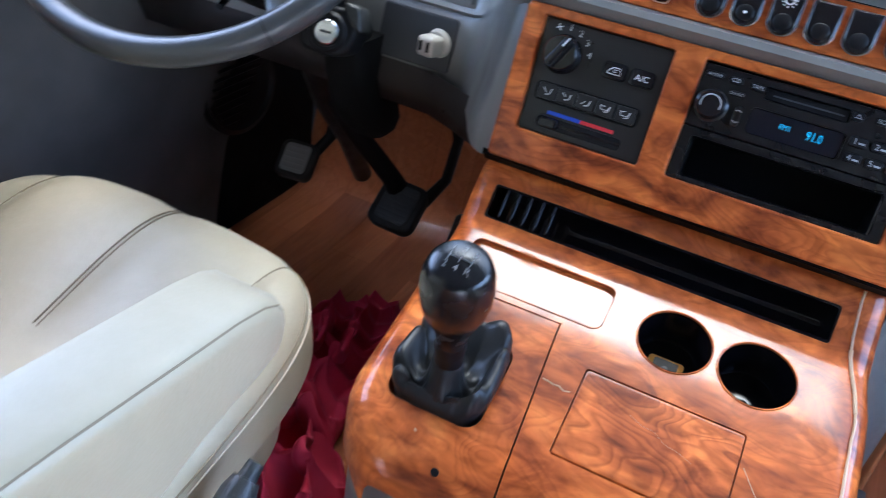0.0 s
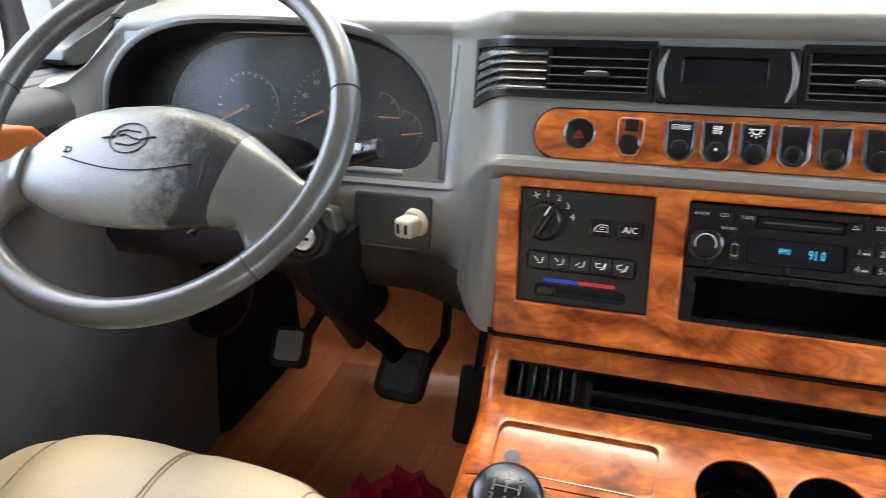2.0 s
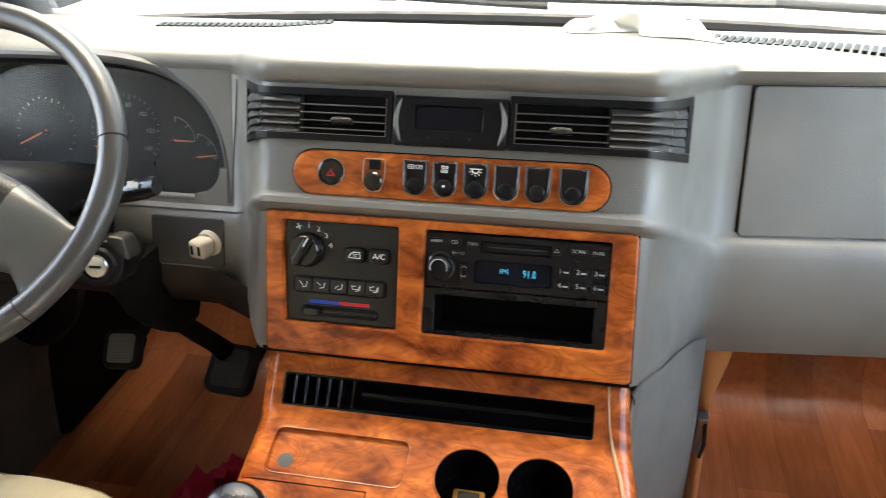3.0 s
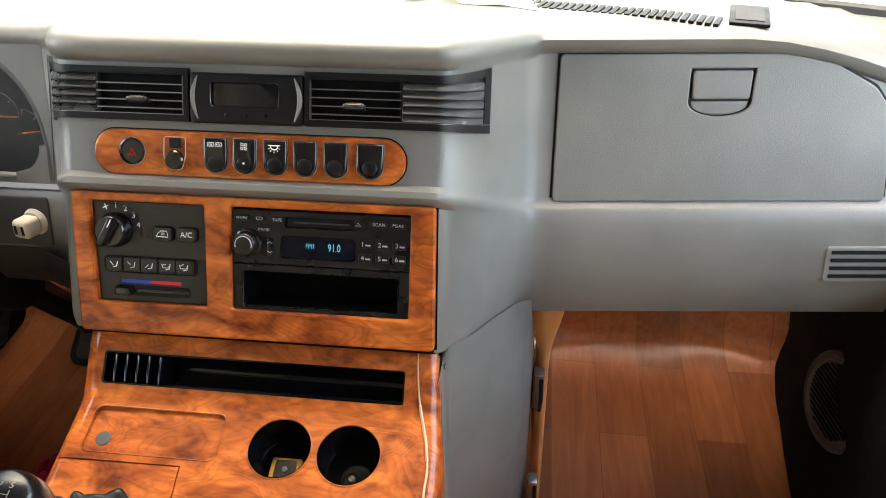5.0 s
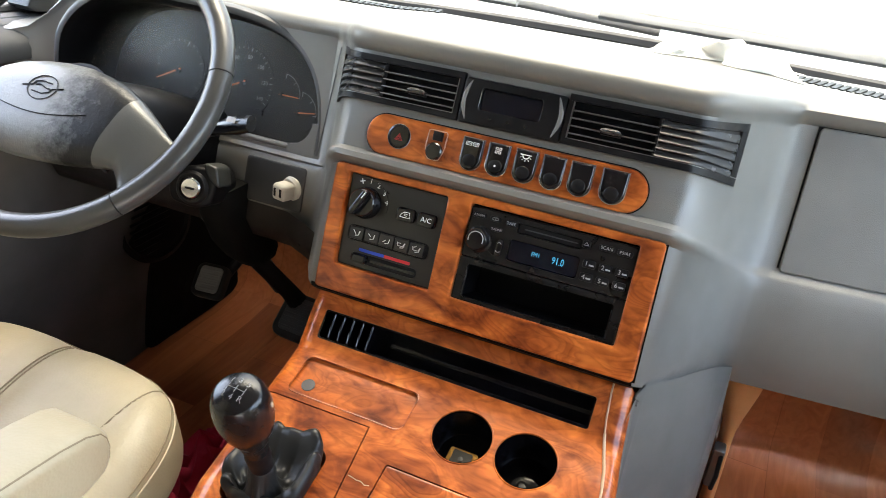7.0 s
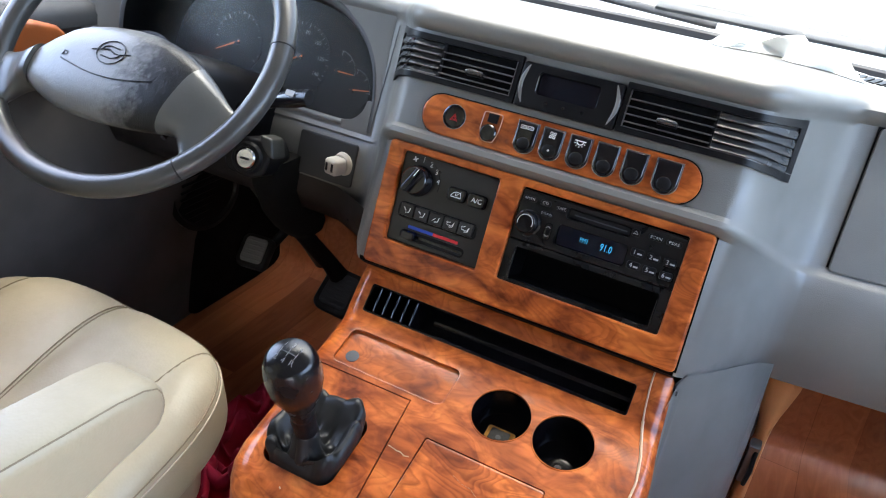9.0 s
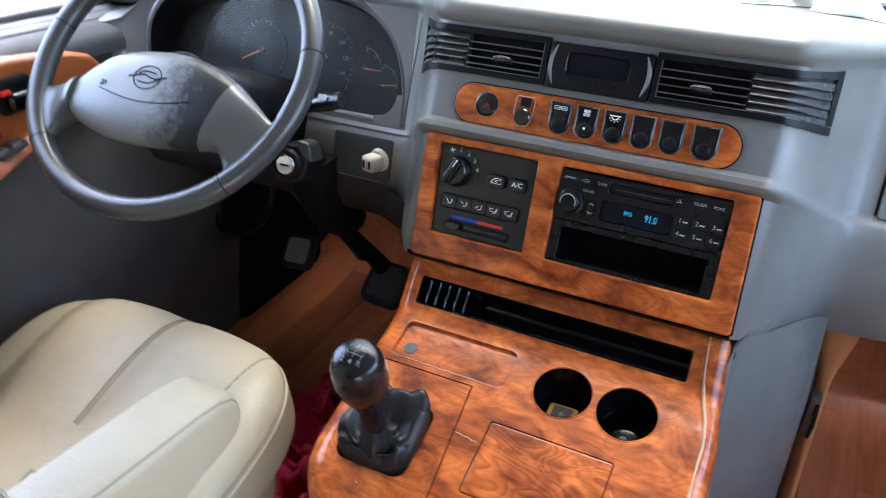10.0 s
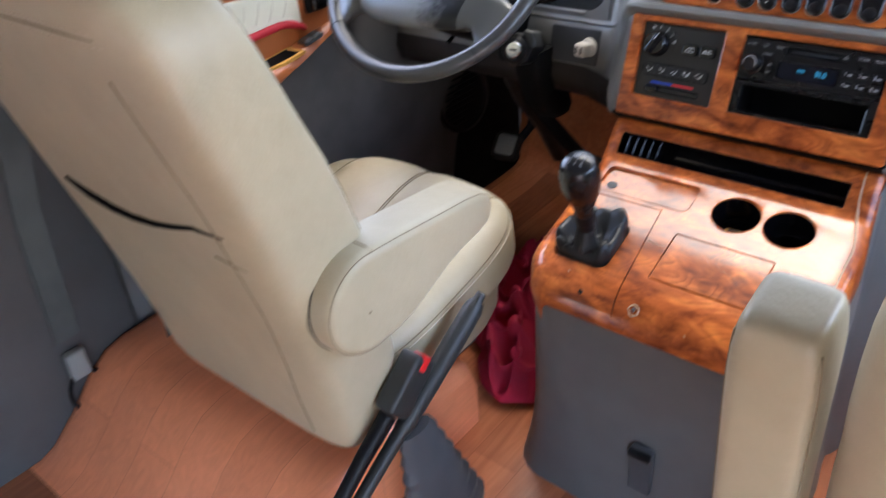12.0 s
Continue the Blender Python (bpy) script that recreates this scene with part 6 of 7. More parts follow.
for i, (f_, hgt, lift) in enumerate(GAITER):
    ring = []
    t = smooth01((1 - f_) / 0.65)
    cx, cy = hole_c.x * (1 - t) + (G0.x + 0.0005) * t, hole_c.y * (1 - t) + (G0.y - 0.004) * t
    for k in range(120):
        a = 2 * math.pi * k / 120
        ca, sa = math.cos(a), math.sin(a)
        bend = noise.noise(Vector((0.9 * ca, 0.9 * sa, 2.3 + 0.05 * i)))
        fold = abs(math.cos(2.0 * a + 2.6 * bend + 1.5 * t + 0.9)) ** 0.8 - 0.55
        tuck = abs(math.cos(3.5 * a - 4.0 * bend - 3.4 * t)) - 0.6
        rr = 1.0 + (0.13 * fold + 0.07 * tuck) * lift
        x, y = cx + 0.0405 * f_ * rr * spow(ca, 0.55 + 0.45 * t), cy + 0.040 * f_ * rr * spow(sa, 0.55 + 0.45 * t)
        up = hgt * (1 + 0.30 * lift * math.cos(a - 0.6)) + lift * (0.0085 * fold + 0.0050 * tuck + 0.009 * bend)
        ring.append(Vector((x, y, deck_z(hole_c.y + (y - hole_c.y) * (1 - t)) + up)))
    rings.append(ring)
part("gaiter", loft(rings), BOOT, gear, "crumpled black leather gaiter", angle=70)
part("shaft_collar", lathe([(0.0120, 0.0), (0.0120, 0.030), (0.0128, 0.036), (0.0120, 0.044), (0.0115, 0.05)], G0, GD, 24), BLACK, gear)
knob = part("knob", lathe([(0.0112, 0.038), (0.0122, 0.050), (0.0145, 0.064), (0.0190, 0.078), (0.0238, 0.092), (0.0260, 0.105), (0.0266, 0.118), (0.0252, 0.131), (0.0225, 0.1395), (0.0200, 0.1430), (0.0188, 0.1436), (0.0110, 0.1476), (0.0001, 0.1490)], G0, GD, 40), KNOB, gear, "glossy black knob with white shift pattern")
GX = Vector((1, 0, 0))
GX = (GX - GD * GX.dot(GD)).normalized()
GY = GD.cross(GX)


def knob_face(x, y, n=0.0):
    r = math.hypot(x, y)
    h = 0.1494 - 0.0015 * (r / 0.011) ** 2 if r < 0.011 else 0.1479 - 0.72 * (r - 0.011)
    return G0 + GX * x + GY * y + GD * (h + n)


for txt, x, y in (("1", -0.008, 0.0075), ("3", 0.0, 0.0085), ("5", 0.008, 0.0075), ("2", -0.008, -0.0075), ("4", 0.0, -0.0085), ("R", 0.008, -0.0075)):
    writing("numeral", txt, 0.0072, knob_face, x, y, 0.0003, DIM, knob)
for x in (-0.008, 0.0, 0.008):
    part("pattern_line", sweep([knob_face(x, 0.0035), knob_face(x, -0.0035)], 0.0003, 5), DIM, knob)
part("pattern_line", sweep([knob_face(-0.008, 0), knob_face(0, 0), knob_face(0.008, 0)], 0.0003, 5), DIM, knob)

# ---- handbrake and belt buckle ----
brake = thing("handbrake", "grey handbrake lever with rubber boot beside the driver's seat", "handbrake")
part("lever", sweep([(-0.232, -0.64, 0.160), (-0.230, -0.58, 0.200), (-0.2285, -0.545, 0.2215), (-0.228, -0.538, 0.226), (-0.226, -0.50, 0.252), (-0.223, -0.43, 0.300), (-0.221, -0.384, 0.331), (-0.2208, -0.374, 0.338)], [0.010, 0.0105, 0.0110, 0.0135, 0.0142, 0.0158, 0.0152, 0.0115], 20), GRIP, brake, "dark grip swelling towards its end")
part("release_button", sweep([(-0.221, -0.375, 0.337), (-0.2205, -0.362, 0.3455)], [0.0085, 0.0070], 14), GRIP, brake)
rings = []
for i in range(15):
    t = i / 14
    c = Vector((-0.205, -0.49, 0.0)).lerp(Vector((-0.222, -0.525, 0.215)), t)
    r = (0.052 * (1 - t) + 0.020 * t) * (1 + 0.10 * (i % 2))
    rings.append([c + Vector((r * 0.62 * math.cos(a), r * 1.5 * math.sin(a), 0)) for a in (2 * math.pi * k / 24 for k in range(24))])
part("boot", loft(rings), GREY_D, brake, "ribbed grey rubber boot", angle=20)
buckle = thing("seat_belt_buckle", "dark seat-belt buckle with red release on its stalk", "belt buckle")
brot = Matrix.Rotation(radians(38), 3, "X")
part("case", box((-0.233, -0.523, 0.289), (0.034, 0.088, 0.046), brot, 0.007, 3), GRIP, buckle)
part("release", box((-0.2265, -0.4975, 0.3120), (0.022, 0.024, 0.018), brot, 0.003, 2), RED, buckle, "red release button")
part("stalk", sweep([(-0.236, -0.558, 0.259), (-0.242, -0.61, 0.215), (-0.246, -0.68, 0.155), (-0.246, -0.74, 0.06)], [0.013, 0.0115, 0.0105, 0.010], 10), BLACK, buckle)

# ---- crimson cloth heaped on the floor ----
rag = thing("crimson_cloth", "crumpled crimson cloth heaped on the floor by the console", "cloth")


def heap(a, b):
    """A thin sheet pushed together: three runs of long soft folds, tipped over at their crests."""
    left = -0.370 - 0.130 * smooth01(a / 0.42) + 0.03 * smooth01((a - 0.75) / 0.25)
    right = -0.205 - 0.112 * smooth01((a - 0.10) / 0.30) - 0.018 * smooth01((a - 0.6) / 0.4)
    x = right + (left - right) * b + 0.018 * noise.noise(Vector((a * 5, b * 3, 1.7)))
    y = -0.245 + 0.490 * a + 0.05 * (1 - smooth01(a / 0.3)) * (2 * b - 1) ** 2 - 0.03 * smooth01((a - 0.6) / 0.4) * (2 * b - 1) ** 2 + 0.02 * noise.noise(Vector((a * 3, b * 3, 7.7)))
    rim = min(1.0, 7 * min(a, 1 - a, 0.55 * b, 0.55 * (1 - b)))
    rim = math.sqrt(max(0.0, rim * (2 - rim)))
    wx = x + 0.050 * noise.noise(Vector((x * 7, y * 7, 4.0))) + 0.010 * noise.noise(Vector((x * 26, y * 26, 6.0)))
    wy = y + 0.050 * noise.noise(Vector((x * 7, y * 7, 8.0))) + 0.010 * noise.noise(Vector((x * 26, y * 26, 2.0)))
    rim *= 1 - 0.45 * smooth01((a - 0.62) / 0.25)
    z, dx, dy = 0.012 + 0.024 * rim, 0.0, 0.0
    for k, (turn, length, high, tip) in enumerate(((20, 0.056, 0.054, 0.016), (105, 0.048, 0.046, 0.013), (60, 0.030, 0.018, 0.006))):
        cx, cy = math.cos(radians(turn)), math.sin(radians(turn))
        phase = math.pi * (wx * cx + wy * cy) / length + 2.1 * k
        share = smooth01(0.62 + 1.4 * noise.noise(Vector((x * 8 + 3.1 * k, y * 8, 11.0 + 5 * k))))
        z += rim * share * high * abs(math.cos(phase)) ** 1.2
        dx -= rim * share * tip * math.sin(2 * phase) * cx
        dy -= rim * share * tip * math.sin(2 * phase) * cy
    return (x + dx, y + dy, max(0.008, z))


bm, _ = grid([[heap(i / 209, j / 149) for j in range(150)] for i in range(210)])
part("cloth", bm, RED_CLOTH, rag, angle=179)


# ---- driver's door ----
door = thing("door_left", "driver's door panel with tan trim, cream insert and dark lower half", "door")


def dpl(y, z, n=0.0):
    return Vector((-0.765 + n, y, z))


rows = []
for y in (-0.57, -0.5, -0.4, -0.2, -0.1, 0.0, 0.1, 0.2, 0.32):
    bow = 0.012 * math.sin(math.pi * (y + 0.8) / 1.1)
    k = -0.03 * (y + 0.2)
    rows.append([Vector((-0.93, y, 0.0)), Vector((-0.80 + bow, y, 0.0)), Vector((-0.785 + bow, y, 0.15)), Vector((-0.765 + bow, y, 0.40)), Vector((-0.762 + bow, y, 0.55)), Vector((-0.768, y, 0.64 + k)), Vector((-0.778, y, 0.675 + k)), Vector((-0.80, y, 0.692 + k)), Vector((-0.93, y, 0.692 + k))])
bm, _ = grid(rows)
part("lower_panel", bm, CARPET, door, "dark felt-covered door panel", angle=60)
band_rows, strip_rows = [], []
for y in np.linspace(-0.57, 0.13, 30):
    k = -0.05 * (y + 0.2)
    band_rows.append([Vector((-0.760, y, 0.668 + k)), Vector((-0.762, y, 0.682 + k)), Vector((-0.768, y, 0.695 + k)), Vector((-0.782, y, 0.705 + k)), Vector((-0.800, y, 0.709 + k)), Vector((-0.802, y, 0.68 + k))])
    strip_rows.append([Vector((-0.799, y, 0.700 + k)), Vector((-0.801, y, 0.711 + k)), Vector((-0.808, y, 0.7155 + k)), Vector((-0.814, y, 0.7165 + k)), Vector((-0.8155, y, 0.7145 + k)), Vector((-0.817, y, 0.7175 + k)), Vector((-0.826, y, 0.7205 + k)), Vector((-0.834, y, 0.7215 + k)), Vector((-0.836, y, 0.70 + k))])
bm, _ = grid(band_rows, wrap_v=True)
part("sill_pad", bm, SILL_D, door, "grey padded window sill", angle=60)
bm, _ = grid(strip_rows, wrap_v=True)
part("sill_strip", bm, SILL, door, "smooth grey sill capping", angle=40)
part("window_seal", sweep([(-0.840, y, 0.7235 - 0.05 * (y + 0.2)) for y in np.linspace(-0.57, 0.40, 10)], 0.0075, 8), RUBBER, door, "black rubber window seal")


def trim_outline():
    up = [(-0.57, 0.716), (-0.415, 0.711), (-0.342, 0.706), (-0.24, 0.700), (-0.123, 0.692), (-0.072, 0.685), (-0.030, 0.677)]
    nose = [(0.002, 0.666), (0.016, 0.650), (0.018, 0.632), (0.006, 0.614), (-0.03, 0.602)]
    low = [(-0.09, 0.590), (-0.16, 0.565), (-0.25, 0.540), (-0.36, 0.525), (-0.50, 0.520), (-0.57, 0.519)]
    return up + nose + low


trim = part("tan_trim", prism(trim_outline()[::-1], dpl, -0.01, 0.022, 0.010, 4), ORANGE, door, "tan-orange padded trim", angle=60)
FOOT = [(-0.174, 0.606), (-0.190, 0.614), (-0.207, 0.6195), (-0.225, 0.6215), (-0.250, 0.6205), (-0.285, 0.6185), (-0.317, 0.621), (-0.354, 0.630), (-0.45, 0.642), (-0.56, 0.652)]
part("cream_insert", prism(FOOT[::-1] + [(-0.175, 0.640), (-0.178, 0.673), (-0.220, 0.676), (-0.305, 0.683), (-0.38, 0.687), (-0.56, 0.694)], dpl, 0.015, 0.027, 0.004, 3), CREAM_IN, door, "cream quilted insert")
for k in range(8):
    y = -0.215 - 0.030 * k
    part("quilt_line", sweep([dpl(y, 0.632 + 0.001 * k, 0.0270), dpl(y + 0.010, 0.650, 0.0270), dpl(y + 0.016, 0.668 + 0.001 * k, 0.0270)], 0.0007, 5), THREAD, door)
part("red_piping", sweep([dpl(y, z, 0.0275) for y, z in [(-0.170, 0.601)] + FOOT], [0.0035, 0.0052, 0.0064, 0.0070, 0.0072, 0.0072, 0.007, 0.0068, 0.0066, 0.0066, 0.0066], 10), RED_TRIM, door, "red fabric piping")


def ledge_z(y):
    return 0.571 + 0.034 * (1 - smooth01((-0.03 - y) / 0.26))


rows = []
for y in np.linspace(-0.57, -0.02, 24):
    t = smooth01((-0.04 - y) / 0.30)
    zt = ledge_z(y)
    w = 0.022 + 0.058 * t
    zb = 0.524 + 0.066 * (1 - t)
    rows.append([dpl(y, zt, 0.01), dpl(y, zt, w * 0.8), dpl(y, zt - 0.004, w), dpl(y, zt - 0.016, w + 0.006), dpl(y, (zt + zb) / 2, w + 0.004), dpl(y, zb, w * 0.7), dpl(y, zb - 0.004, 0.01)])
bm, _ = grid(rows, wrap_v=True)
ledge = part("armrest_ledge", bm, ORANGE, door, "tan armrest ledge", angle=60)


def led(y, w, n=0.0):
    return dpl(y, ledge_z(y) + 0.0005 + n, w)


def led_strip(y0, y1, w0, w1, n):
    return loft([[led(y, w0, -0.004), led(y, w1, -0.004), led(y, w1, n), led(y, w0, n)] for y in np.linspace(y0, y1, 14)])


part("pocket_rim", led_strip(-0.50, -0.212, 0.022, 0.067, 0.0016), YELLOW, ledge, "yellow felt-edged pocket")
# Flat strip, coloured black as the pocket's shaded inside.
part("pocket_well", led_strip(-0.495, -0.221, 0.029, 0.060, 0.0024), VOID, ledge)
part("switch_plate", prism(round_rect(-0.193, 0.026, -0.150, 0.052, 0.004), led, -0.003, 0.0025), GREY_D, ledge)
for y in (-0.184, -0.164):
    part("window_switch", prism(round_rect(y - 0.007, 0.031, y + 0.007, 0.047, 0.002), led, 0.0, 0.007, 0.002), STEEL, ledge)
handle = part("handle_bowl", prism(round_rect(-0.160, 0.622, -0.105, 0.672, 0.010), dpl, 0.015, 0.027, 0.006), BLACK, door, "black inner handle bowl with red tab")
part("pull_lever", box(dpl(-0.130, 0.640, 0.032), (0.014, 0.040, 0.026), None, 0.006, 3), GLOSS, handle)
part("red_tab", box(dpl(-0.150, 0.655, 0.031), (0.006, 0.014, 0.006), None, 0.001), RED, handle)

# mirror control at the front corner of the window
corner = thing("mirror_control", "dark mirror control panel with a small lever", "mirror control")


def corner_place(y, z, n):
    return Vector((-0.822 + n, y, z))


part("panel", prism([(0.118, 0.718), (0.126, 0.710), (0.140, 0.706), (0.190, 0.704), (0.235, 0.710), (0.270, 0.724), (0.305, 0.748), (0.350, 0.80), (0.330, 0.82), (0.260, 0.778), (0.200, 0.752), (0.142, 0.736), (0.122, 0.728)][::-1], corner_place, -0.02, 0.026, 0.007, 4), GRIP, corner, angle=60)
knob_c, knob_d = Vector((-0.797, 0.222, 0.742)), Vector((1, -0.55, 0.35)).normalized()
base = part("lever_base", lathe([(0.0185, -0.004), (0.0185, 0.004), (0.0165, 0.0075), (0.0125, 0.008), (0.0115, 0.005), (0.0001, 0.005)], knob_c, knob_d, 28), BLACK, corner, "round black lever base")
part("lever", sweep([knob_c + knob_d * 0.004, knob_c + knob_d * 0.013, knob_c + knob_d * 0.020, knob_c + knob_d * 0.024], [0.0040, 0.0045, 0.0068, 0.0050], 14), GREY_D, base)
part("screw", lathe([(0.0035, 0), (0.003, 0.001), (0.0001, 0.0014)], Vector((-0.7955, 0.176, 0.716)), (1, 0, 0), 12), STEEL, corner)

# outside mirror
mirror = thing("door_mirror", "dark grey outside door mirror with pale glass", "car mirror")
part("housing", superq((-1.175, 0.335, 0.795), (0.165, 0.055, 0.160), 0.5, 0.5, 28, 64, rot=Matrix.Rotation(radians(-14), 3, "Z")), RUBBER, mirror)
part("glass", superq((-1.163, 0.279, 0.800), (0.132, 0.004, 0.124), 0.4, 0.5, 24, 64, rot=Matrix.Rotation(radians(-14), 3, "Z")), MIRROR, mirror, "mirror glass")
part("mirror_arm", sweep([(-0.90, 0.36, 0.66), (-1.0, 0.35, 0.66), (-1.08, 0.34, 0.69)], 0.018, 12), BLACK, mirror)

# ---- windscreen, pillars, things on the dashboard's top ----
wind = thing("windscreen", "clear windscreen over the dashboard in a black rubber seal", "window", kind="structure")
part("pane", loft([[(-0.86, 0.60, 0.724), (0.86, 0.60, 0.724), (0.86, 0.604, 0.724), (-0.86, 0.604, 0.724)], [(-0.78, 0.125, 1.37), (0.78, 0.125, 1.37), (0.78, 0.129, 1.37), (-0.78, 0.129, 1.37)]]), CLEAR, wind)
part("seal", sweep([(x, 0.590 - 0.20 * (abs(x) / 0.86) ** 2.4, 0.724) for x in np.linspace(-0.86, 0.86, 25)], 0.012, 8), RUBBER, wind)
for sx in (-1, 1):
    tagged(part("pillar_left" if sx < 0 else "pillar_right", sweep([(sx * 0.88, 0.62, 0.70), (sx * 0.86, 0.40, 0.97), (sx * 0.83, 0.15, 1.37)], 0.035, 12), WALL, None, "pale lining of the windscreen pillar"), "", "", "", "structure")
tagged(part("cowl", box((0, 0.82, 0.70), (1.7, 0.40, 0.04), None, 0.01), OUTER, None, "pale painted cowl below the windscreen"), "", "", "", "structure")
for x0 in (-0.45, 0.15):
    wp = thing("wiper", "black windscreen wiper lying along the glass", "wiper", "windscreen wipers")
    part("arm", sweep([(x0 + 0.5, 0.66, 0.735), (x0 + 0.1, 0.645, 0.755), (x0 - 0.15, 0.635, 0.760)], 0.009, 8, flat=0.7), SILL, wp)
    part("blade", sweep([(x0 - 0.2, 0.62, 0.757), (x0 + 0.25, 0.627, 0.752)], 0.011, 8, flat=0.6), WORN_RUBBER, wp)


def top_z(x, y):
    """Height of the dashboard's top."""
    ps = [dash_row(k, x) for k in (14, 15, 16, 17)]
    return float(np.interp(y, [p.y for p in ps], [p.z for p in ps]))


defrost = thing("defroster_grille", "slotted defroster grille along the dashboard's top", "air vent", "defroster grilles")
for k in range(26):
    x = 0.262 + 0.0083 * k
    y = 0.285 - 0.35 * (x - 0.262) ** 1.0 * 0.95
    z = top_z(x, y)
    part("slot", box((x, y, z + 0.0005), (0.0056, 0.030, 0.004), Matrix.Rotation(radians(-20), 3, "Z"), 0.0), BLACK, defrost)
defrost2 = thing("defroster_grille", "slotted defroster grille along the dashboard's top", "air vent", "defroster grilles")
for k in range(26):
    x = -0.433 + 0.0089 * k
    y = 0.272 + 0.032 * k / 25
    part("slot", box((x, y, top_z(x, y) + 0.0005), (0.0062, 0.022, 0.004), Matrix.Rotation(radians(8), 3, "Z"), 0.0), BLACK, defrost2)
plate_vin = thing("plate_recess", "small recessed plate window in the dashboard's top", "plate")
part("recess", box((0.508, 0.242, top_z(0.508, 0.242) + 0.0005), (0.042, 0.075, 0.004), Matrix.Rotation(radians(-12), 3, "Z"), 0.0015), BLACK, plate_vin)
part("plate_face", box((0.508, 0.242, top_z(0.508, 0.242) + 0.0028), (0.030, 0.055, 0.001), Matrix.Rotation(radians(-12), 3, "Z"), 0.0), KNEE, plate_vin)

tissue = thing("white_cloth", "crumpled white cloth lying on the dashboard's top", "cloth")
pts = []
for i in range(40):
    row = []
    for j in range(26):
        a, b = i / 39, j / 25
        x = 0.090 + 0.185 * a + 0.03 * noise.noise(Vector((a * 4, b * 4, 4.1)))
        y = 0.262 + 0.085 * b - 0.03 * (a - 0.5) + 0.03 * noise.noise(Vector((a * 4, b * 4, 9.1)))
        e = smooth01(5 * min(a, 1 - a, b, 1 - b))
        h = e * max(0.0, 0.007 + 0.020 * noise.noise(Vector((a * 8, b * 6, 0.3))) + 0.012 * math.exp(-((a - 0.52) / 0.25) ** 2))
        row.append((x, y, top_z(x, y) + 0.001 + h))
    pts.append(row)
bm, _ = grid(pts)
part("cloth", bm, PAPER, tissue, angle=80)

# ---- passenger footwell and loose fittings ----
kick_plan = [(0.80, 0.66), (0.788, 0.60), (0.777, 0.566), (0.762, 0.48), (0.752, 0.411), (0.738, 0.34), (0.725, 0.266), (0.716, 0.18), (0.712, 0.05), (0.715, -0.10)]
bm, _ = grid([[Vector((x + 0.006 * math.sin(31 * z + 9 * y) * (z < 0.4), y, z)) for z in np.linspace(0.0, 0.52, 14)] + [Vector((x + 0.05, y, 0.53)), Vector((0.89, y, 0.53))] for x, y in kick_plan])
tagged(part("wall_kick_right", bm, KICK, None, "dark carpeted kick panel of the passenger footwell", angle=60), "", "", "", "structure")
tagged(part("wall_kick_left", box((-0.82, 0.42, 0.25), (0.08, 0.30, 0.50), None, 0.02, 4), KICK, None, "dark carpeted kick panel of the driver's footwell"), "", "", "", "structure")
kick_vent = thing("kick_speaker", "round black speaker with fine slits in the kick panel", "speaker")
SPC, SPD = Vector((0.722, 0.205, 0.255)), Vector((-1.0, -0.16, 0.10)).normalized()
part("rim", lathe([(0.072, -0.01), (0.072, 0.006), (0.068, 0.011), (0.060, 0.012), (0.056, 0.008), (0.0001, 0.008)], SPC, SPD, 40), GREY_D, kick_vent)
spx = Vector((0, 0, 1)).cross(SPD).normalized()
spy = SPD.cross(spx)
for k in range(15):
    d = -0.049 + 0.007 * k
    hw_ = math.sqrt(0.053 ** 2 - d * d)
    part("grille_bar", sweep([SPC + SPD * 0.009 + spx * q + spy * d for q in (-hw_, hw_)], 0.0018, 6), BLACK, kick_vent)
flap = thing("trim_vinyl_edge", "tan vinyl edge curling up beside the console", "floor trim", kind="structure")
rows = []
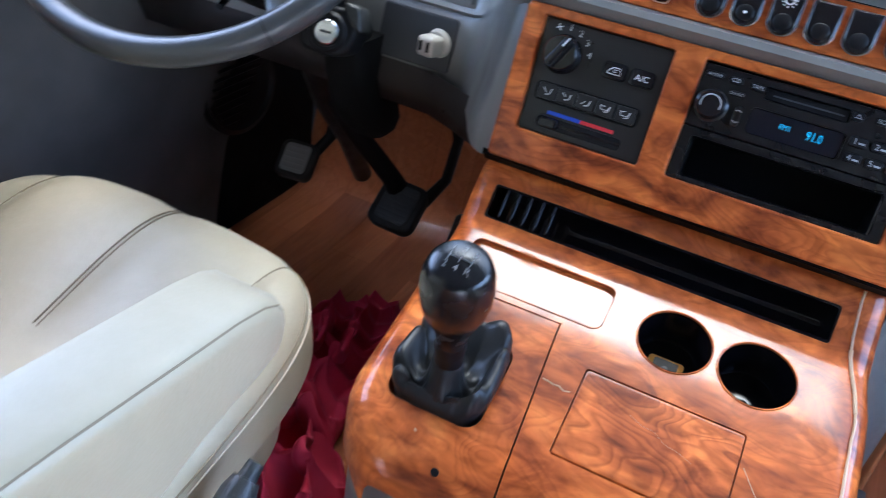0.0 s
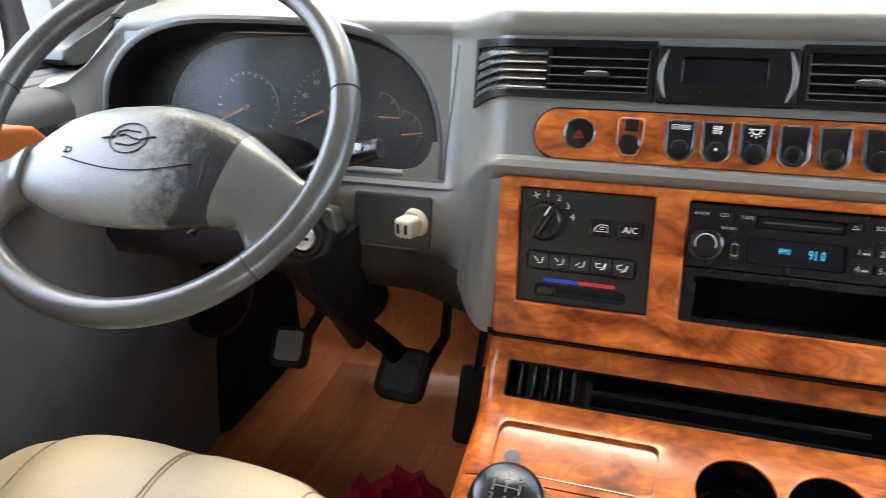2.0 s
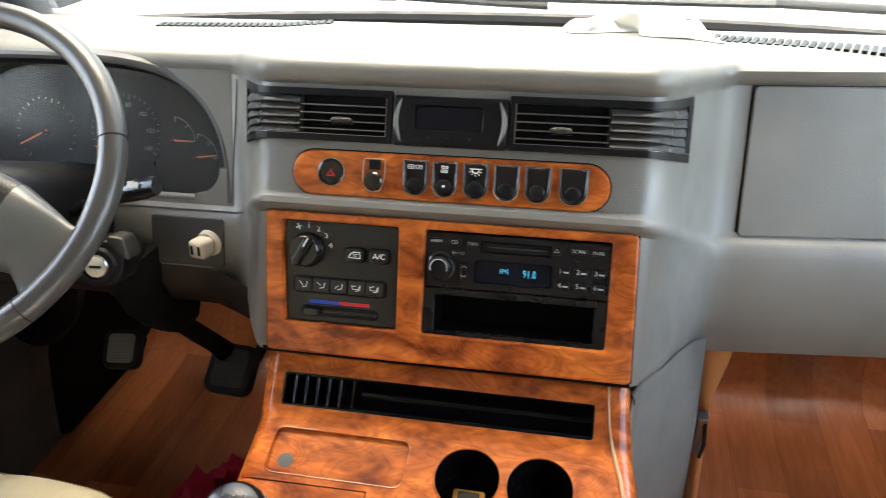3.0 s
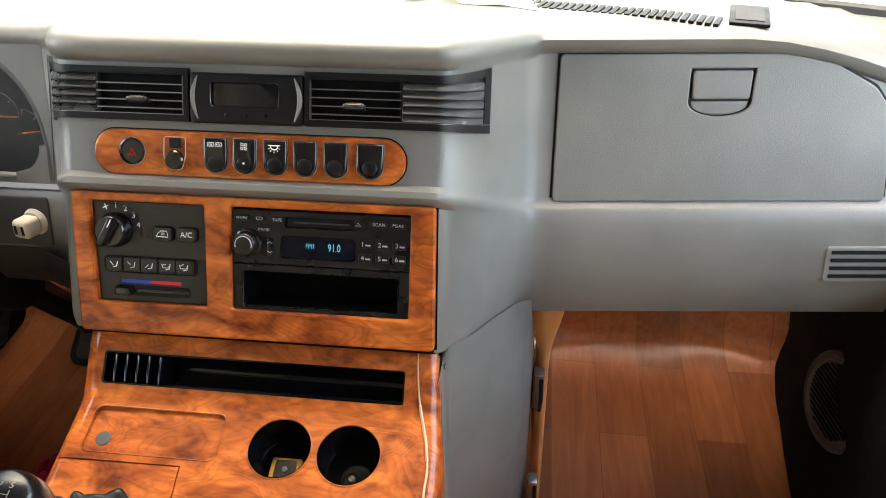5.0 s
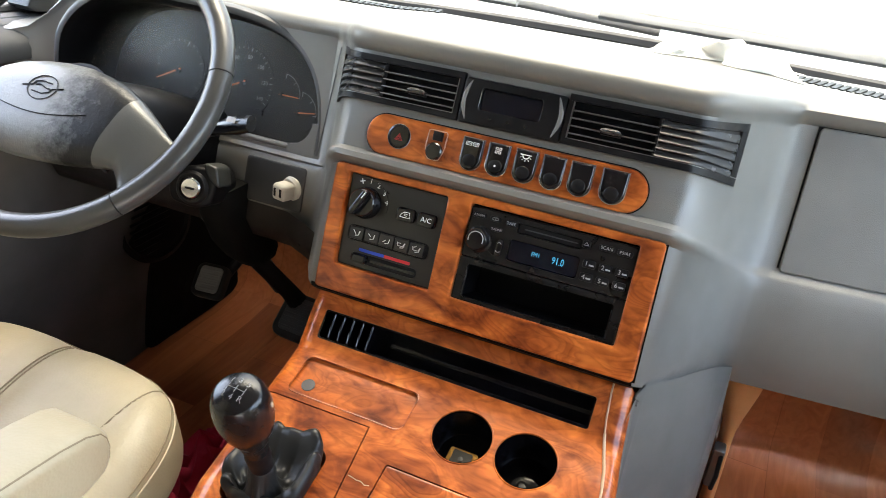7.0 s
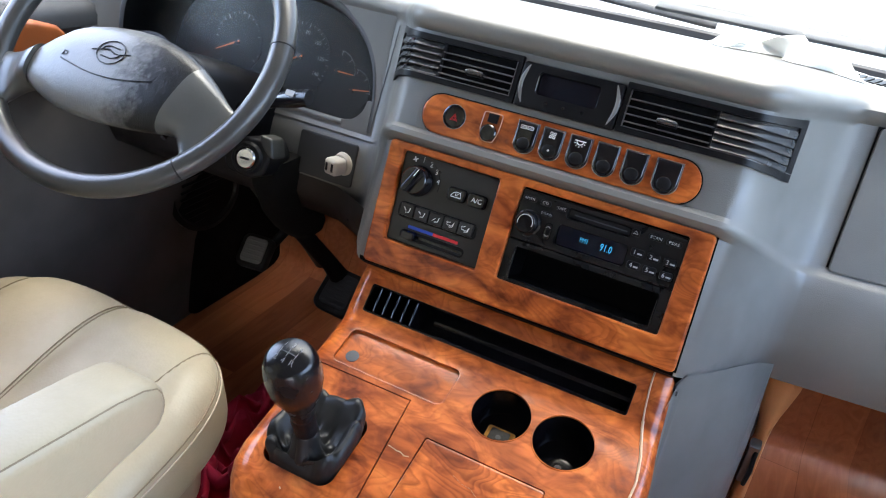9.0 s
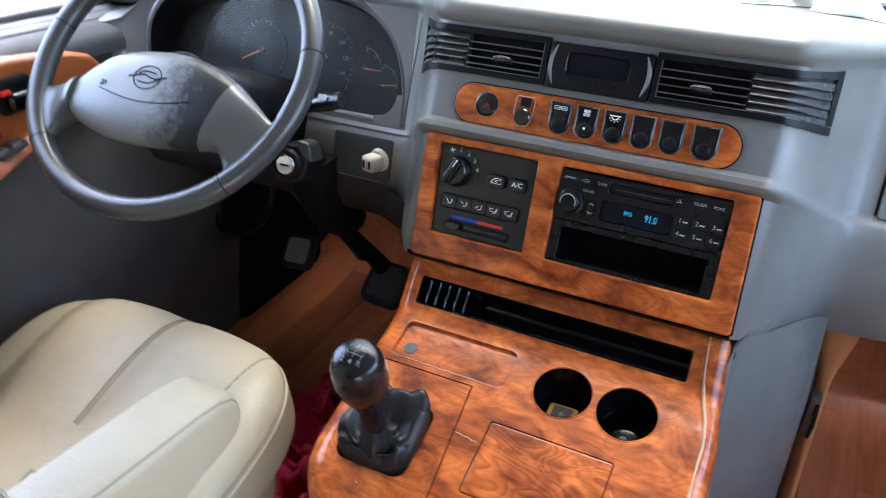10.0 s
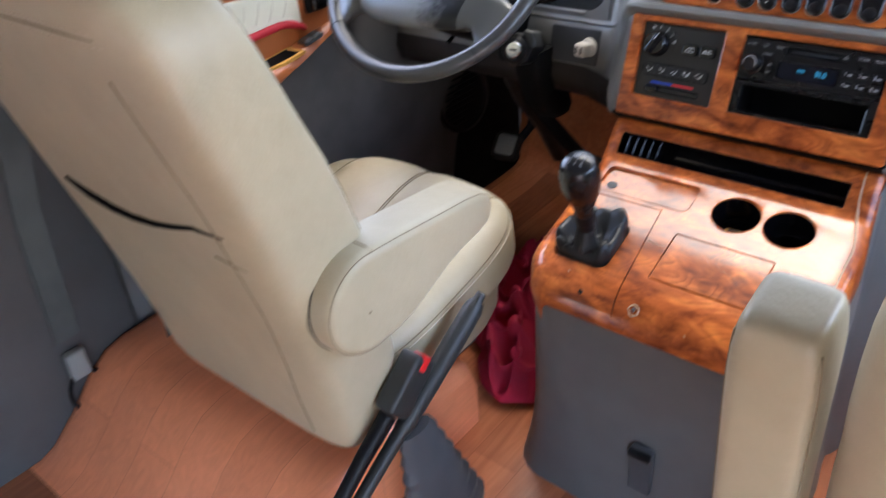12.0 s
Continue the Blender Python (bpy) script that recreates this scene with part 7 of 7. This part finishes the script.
for i in range(22):
    t = i / 21
    z = 0.02 + 0.424 * t
    k = smooth01((z - 0.330) / 0.10)
    xl = 0.303 - 0.022 * k
    xr = 0.313 + 0.018 * k
    y = 0.105 + 0.062 * t
    rows.append([Vector((xl - 0.004, y + 0.03, z)), Vector((xl, y + 0.006, z)), Vector(((xl + xr) / 2, y - 0.006 * k, z)), Vector((xr, y, z)), Vector((xr + 0.003, y + 0.012, z)), Vector((xr - 0.004, y + 0.09, z)), Vector((xr - 0.012, y + 0.30, z))])
for nm, i0, i1, mt in (("edge", 0, 5, TAN), ("side_sheet", 4, 7, FLOOR)):
    bm, _ = grid([r_[i0:i1] for r_ in rows])
    bmesh.ops.solidify(bm, geom=bm.faces[:], thickness=0.002)
    part(nm, bm, mt, flap, angle=80)
for z0 in (0.30, 0.14):
    clip = thing("console_latch", "dark metal clip on the console's side panel", "clip", "console clips")
    part("plate", box((0.303, 0.140 - (0.30 - z0) * 0.25, z0), (0.014, 0.018, 0.075), Matrix.Rotation(radians(12), 3, "X"), 0.003), STEEL, clip)
    part("loop", sweep([(0.306, 0.128 - (0.30 - z0) * 0.25, z0 + 0.03), (0.307, 0.118 - (0.30 - z0) * 0.25, z0), (0.306, 0.128 - (0.30 - z0) * 0.25, z0 - 0.03)], 0.003, 8), BLACK, clip)
bracket = thing("console_bracket", "small dark plastic hook low on the console's front", "hook")
part("hook", box((0.028, -0.331, 0.115), (0.034, 0.014, 0.085), None, 0.004, 3), GREY_D, bracket)
part("hook_lip", box((0.028, -0.341, 0.152), (0.034, 0.010, 0.012), None, 0.003, 2), BLACK, bracket)

# ---- belt and trim behind the driver's seat ----
belt = thing("seat_belt", "grey seat-belt webbing hanging by the door pillar", "seat belt")
part("webbing", loft([[(-0.86, y - 0.022, z), (-0.857, y - 0.022, z), (-0.857, y + 0.022, z), (-0.86, y + 0.022, z)] for y, z in ((-0.62, 1.15), (-0.655, 0.60), (-0.685, 0.42), (-0.70, 0.20))]), WEB, belt)
part("anchor", box((-0.852, -0.705, 0.150), (0.02, 0.035, 0.055), None, 0.005, 3), WORN_RUBBER, belt)
part("loop", sweep([(-0.85, -0.705 + 0.03 * math.cos(a), 0.09 + 0.045 * math.sin(a)) for a in np.linspace(0, 6.28, 20)], 0.004, 6, closed=True), BLACK, belt)
tagged(part("trim_pillar_left", box((-0.890, -0.775, 0.66), (0.05, 0.41, 1.34), None, 0.015, 3), SILL, None, "grey lining of the pillar behind the driver's door"), "", "", "", "structure")
